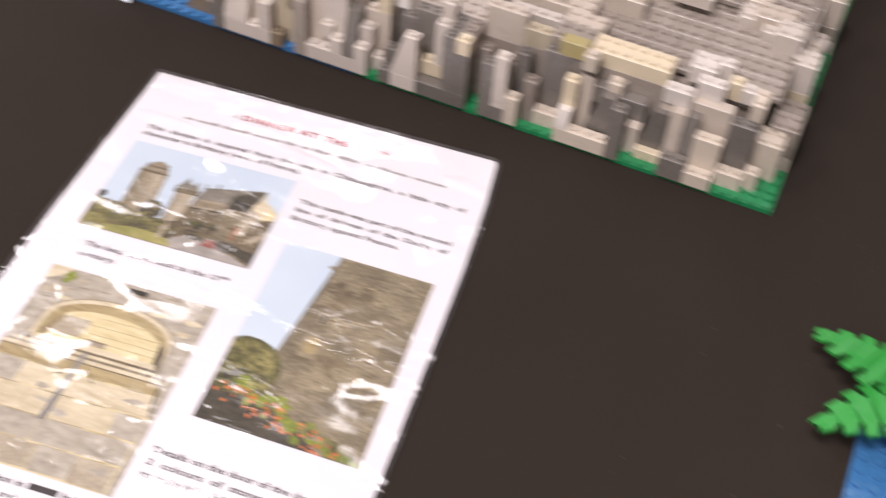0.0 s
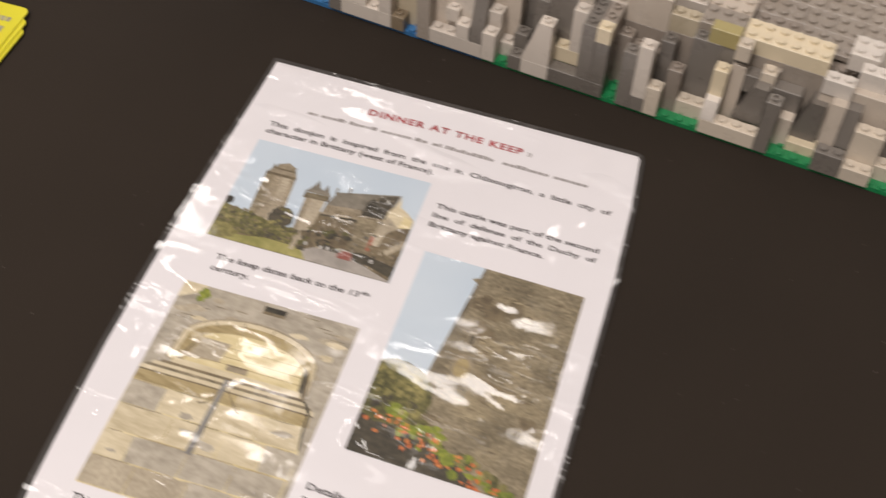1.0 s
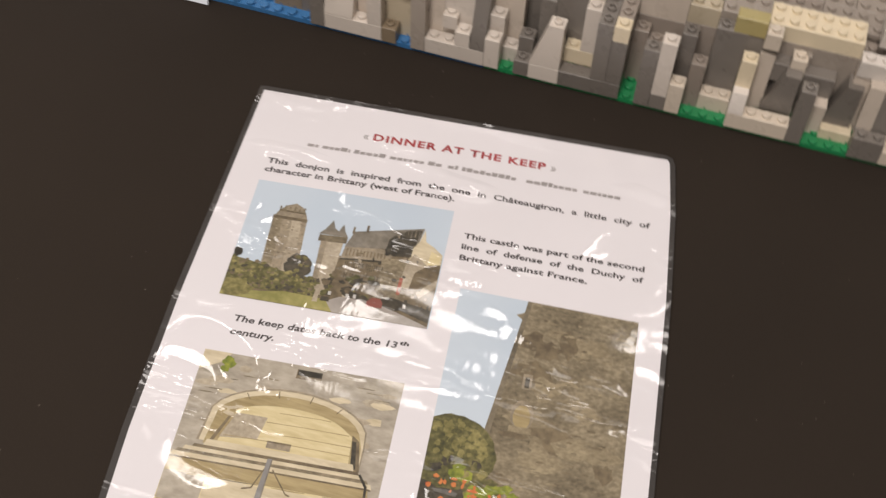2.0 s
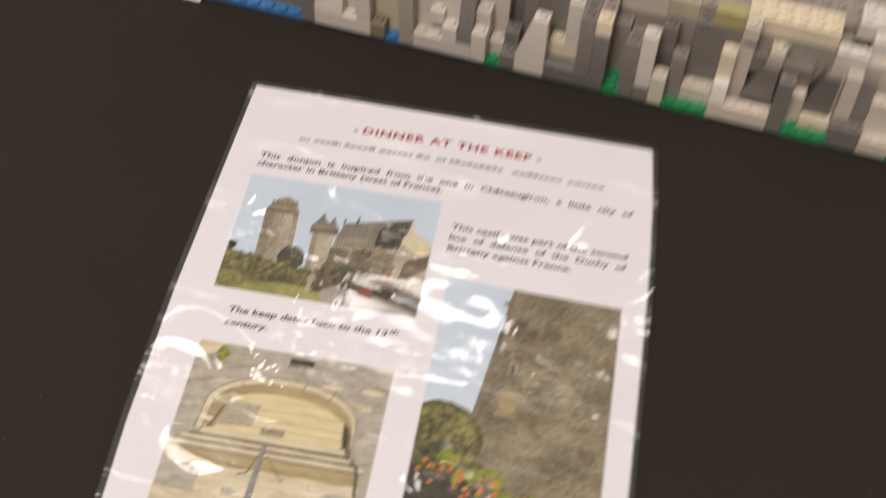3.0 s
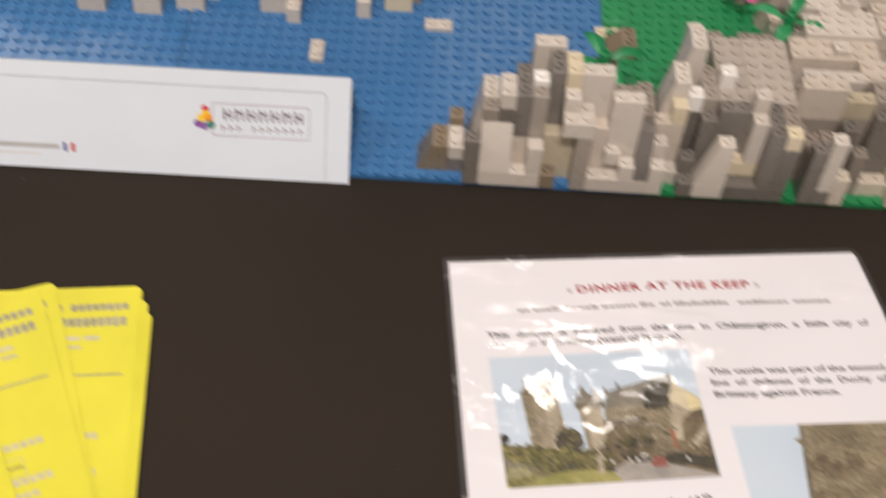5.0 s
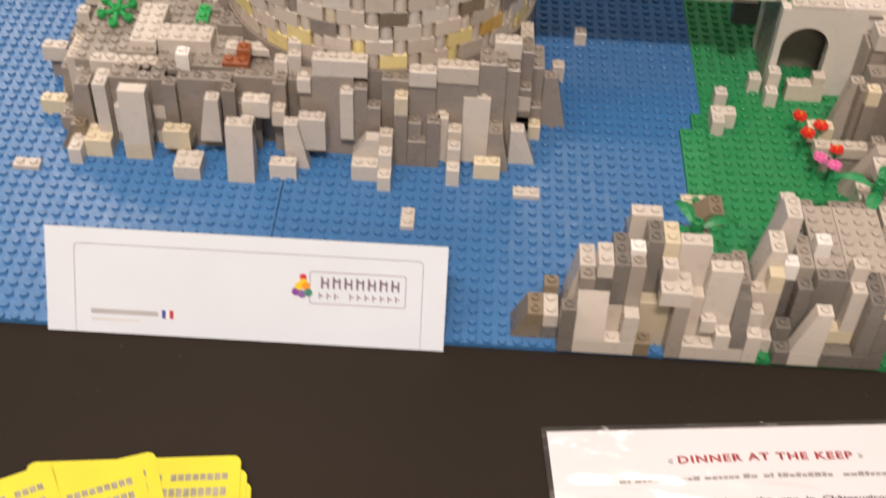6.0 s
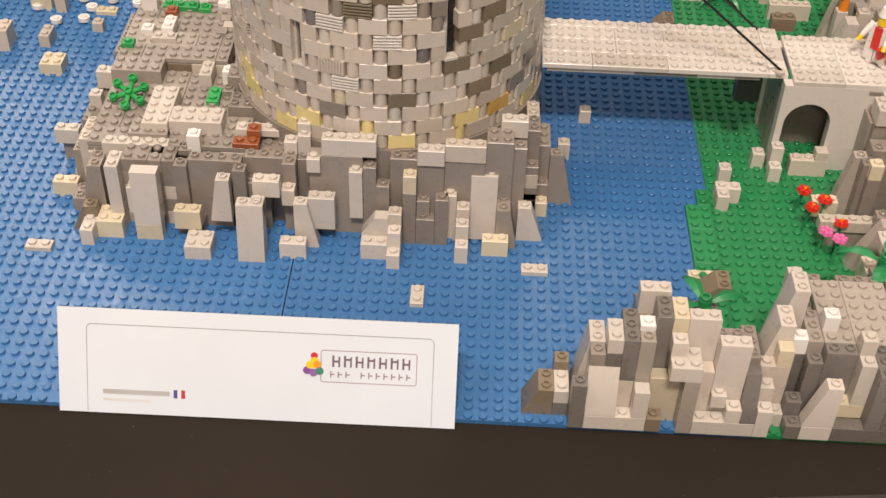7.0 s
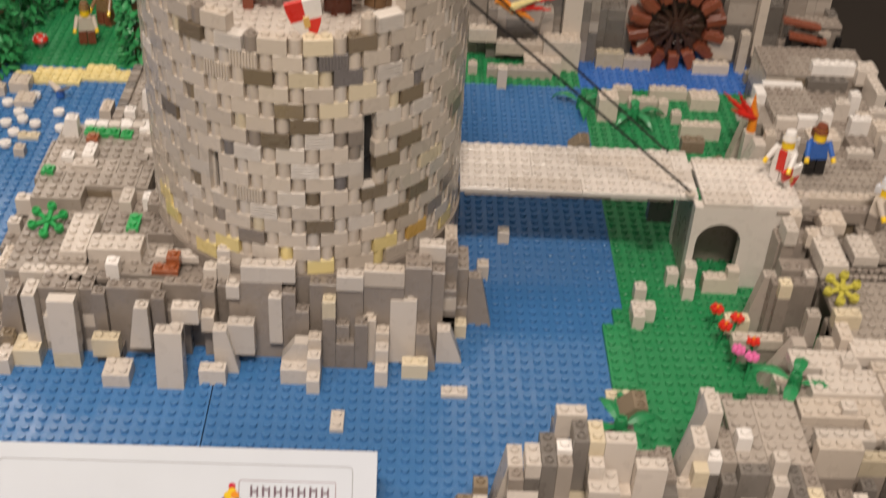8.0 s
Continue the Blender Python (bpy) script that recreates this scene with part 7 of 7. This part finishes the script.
# ---- yellow leaflets ----
def leaflet(x, y, z, turn, seed):
    """The corner given is the leaflet's upper right one."""
    r = random.Random(seed)
    p = empty("leaflet", "bright yellow glossy leaflet with grey print in a loose fan", "leaflet", "fan of yellow leaflets")
    p.matrix_world = Matrix.Translation((x, y, z)) @ pose(0, 0, 0, 0, 0, turn)
    w, h = 0.1, 0.138
    g = rounded(-w, -h, 0, 0, 0.004)
    n = len(g)
    v = [(a, b, 0.0) for a, b in g] + [(a, b, 0.0005) for a, b in g]
    f = [tuple(range(n - 1, -1, -1)), tuple(range(n, 2 * n))] + [(i, (i + 1) % n, n + (i + 1) % n, n + i) for i in range(n)]
    add_flat("sheet", (v, f), YELLOW_PAPER, p)
    zt = 0.00056
    for yy, x0, x1, hh, m in ((-0.0120, -0.080, -0.005, 0.0040, PRINT_GREY), (-0.0205, -0.094, -0.005, 0.0052, PRINT_GREY), (-0.0295, -0.07, -0.012, 0.0024, PRINT_PALE),
                              (-0.0345, -0.06, -0.012, 0.0018, PRINT_PALE), (-0.050, -0.05, -0.006, 0.0010, PRINT_GREY), (-0.082, -0.058, -0.012, 0.0035, PRINT_PALE),
                              (-0.100, -0.088, -0.012, 0.0035, PRINT_PALE), (-0.107, -0.088, -0.020, 0.0030, PRINT_PALE), (-0.0925, -0.050, -0.020, 0.0020, PRINT_OLIVE)):
        wide = 0.0034 if hh > 0.0025 else (0.009 if hh > 0.0012 else 0.022)
        for i in range(int((x1 - x0) / wide)):
            a = x0 + i * wide
            if r.random() < 0.93:
                add_flat("print_bar", flat(rect(a, yy - hh / 2 * r.uniform(0.8, 1), a + wide * (0.80 if wide < 0.02 else 1.0), yy + hh / 2), zt), m, p)
    add_flat("print_picture", flat(blob(-0.078, -0.066, 0.014, 0.011, 14, seed, 0.08), zt), PRINT_PALE, p, "white-edged picture")
    add_flat("print_picture", flat(blob(-0.078, -0.066, 0.011, 0.008, 14, seed, 0.1), zt + 0.00004), PRINT_GREY, p, "grey picture")
    add_flat("print_patch", flat([(-0.062, -0.1375), (-0.001, -0.1375), (-0.001, -0.122), (-0.008, -0.121), (-0.011, -0.127), (-0.026, -0.129), (-0.034, -0.116), (-0.062, -0.114)], zt), PRINT_WHITE, p, "white printed patch")
    add_flat("print_picture", flat([(-0.057, -0.131), (-0.043, -0.134), (-0.034, -0.129), (-0.035, -0.120), (-0.045, -0.1175), (-0.058, -0.121)], zt + 0.00004), PRINT_DARK, p, "dark picture of a box")
    add_flat("print_picture", flat(blob(-0.0075, -0.131, 0.003, 0.005, 12, seed + 1, 0.2), zt + 0.00004), PRINT_DARK, p, "small dark picture")
    add_flat("print_box", outline(rect(-0.052, -0.0975, -0.024, -0.088), 0.0005, zt + 0.00004), PRINT_PALE, p, "pale outlined box")


YELLOW_PAPER = plain("yellow_paper", (0.66, 0.60, 0.028), 0.35, 25, 0.06)
PRINT_GREY = plain("print_grey", (0.30, 0.27, 0.2), 0.4, 200, 0.3)
PRINT_PALE = plain("print_pale", (0.50, 0.45, 0.30), 0.4, 200, 0.15)
PRINT_WHITE = plain("print_white_patch", (0.66, 0.63, 0.58), 0.35, 60, 0.06)
PRINT_DARK = plain("print_dark", (0.13, 0.10, 0.08), 0.4, 120, 0.5)
PRINT_OLIVE = plain("print_olive", (0.40, 0.35, 0.05), 0.4, 200, 0.2)
for i, (lx, ly, turn) in enumerate(((0.0155, -0.0895, 5.9), (0.0125, -0.083, 6.2), (0.0085, -0.0755, 6.7), (-0.033, -0.0765, 21), (-0.039, -0.0815, 24), (-0.08, -0.088, 29))):
    leaflet(lx, ly, 0.0015 + 0.0007 * i, turn, 50 + i)


# ---- neighbouring model with big toy leaves ----
def neighbour_plate():
    x0, y1 = 0.586, -0.098
    ob = empty("baseplate", "blue studded toy baseplate of a neighbouring model", "baseplate")
    put("plate", box_geo(x0, y1 - 0.256, 0.0002, x0 + 0.256, y1, ZP, 0.0003), MATS["blue"], ob)
    g = ([], [])
    for i in range(32):
        for j in range(32):
            add_geo(g, stud_geo(x0 + (i + 0.5) * S, y1 - (j + 0.5) * S, ZP, n=10))
    tagged(put("studs", g, MATS["blue"], ob), kind="stuff")


neighbour_plate()


def big_leaf(length, seed):
    """A long toothed frond, thick as moulded plastic, arched along its length."""
    r = random.Random(seed)
    n = 26
    right, left = [], []
    for side, out in ((1, right), (-1, left)):
        for i in range(n + 1):
            t = i / n
            w = 0.0145 * math.sin(math.pi * (0.10 + 0.86 * t) ** 0.85) * (1.0 if (i + (side > 0)) % 4 < 2 else 0.55)
            out.append((t * length + (0.0035 if (i + (side > 0)) % 4 == 1 else 0), side * w))
    pts = right + list(reversed(left))
    m = len(pts)
    lift = lambda x: 0.010 * math.sin(2.6 * x / length) - 0.006 * (x / length) ** 2
    v = [(x, y, lift(x) - abs(y) * 0.2) for x, y in pts] + [(x, y, lift(x) - abs(y) * 0.2 + 0.0018) for x, y in pts]
    f = []
    for o, flip in ((0, True), (m, False)):
        for i in range(n):
            q = (o + i, o + i + 1, o + m - 2 - i, o + m - 1 - i)
            f.append(q if flip else tuple(reversed(q)))
    f += [(i, m + i, m + (i + 1) % m, (i + 1) % m) for i in range(m)]
    return v, f


def big_plant():
    ob = empty("toy_palm_tree", "bright green toothed toy palm leaves over a blue baseplate", "toy plant")
    ob.matrix_world = Matrix.Translation((0.611, -0.109, 0.0042))
    put("trunk", tube_geo(0, 0, 0, 0.016, 0.004, 12, 0.0034), MATS["brown"], ob)
    for i, (turn, ln) in enumerate(((157, 0.064), (213, 0.056), (100, 0.055), (275, 0.06), (20, 0.06), (330, 0.06))):
        put("frond", big_leaf(ln, i), MATS["canopy"], ob, "", Matrix.Translation((0, 0, 0.015)) @ pose(0, 0, 0, 0, 0, turn))


big_plant()
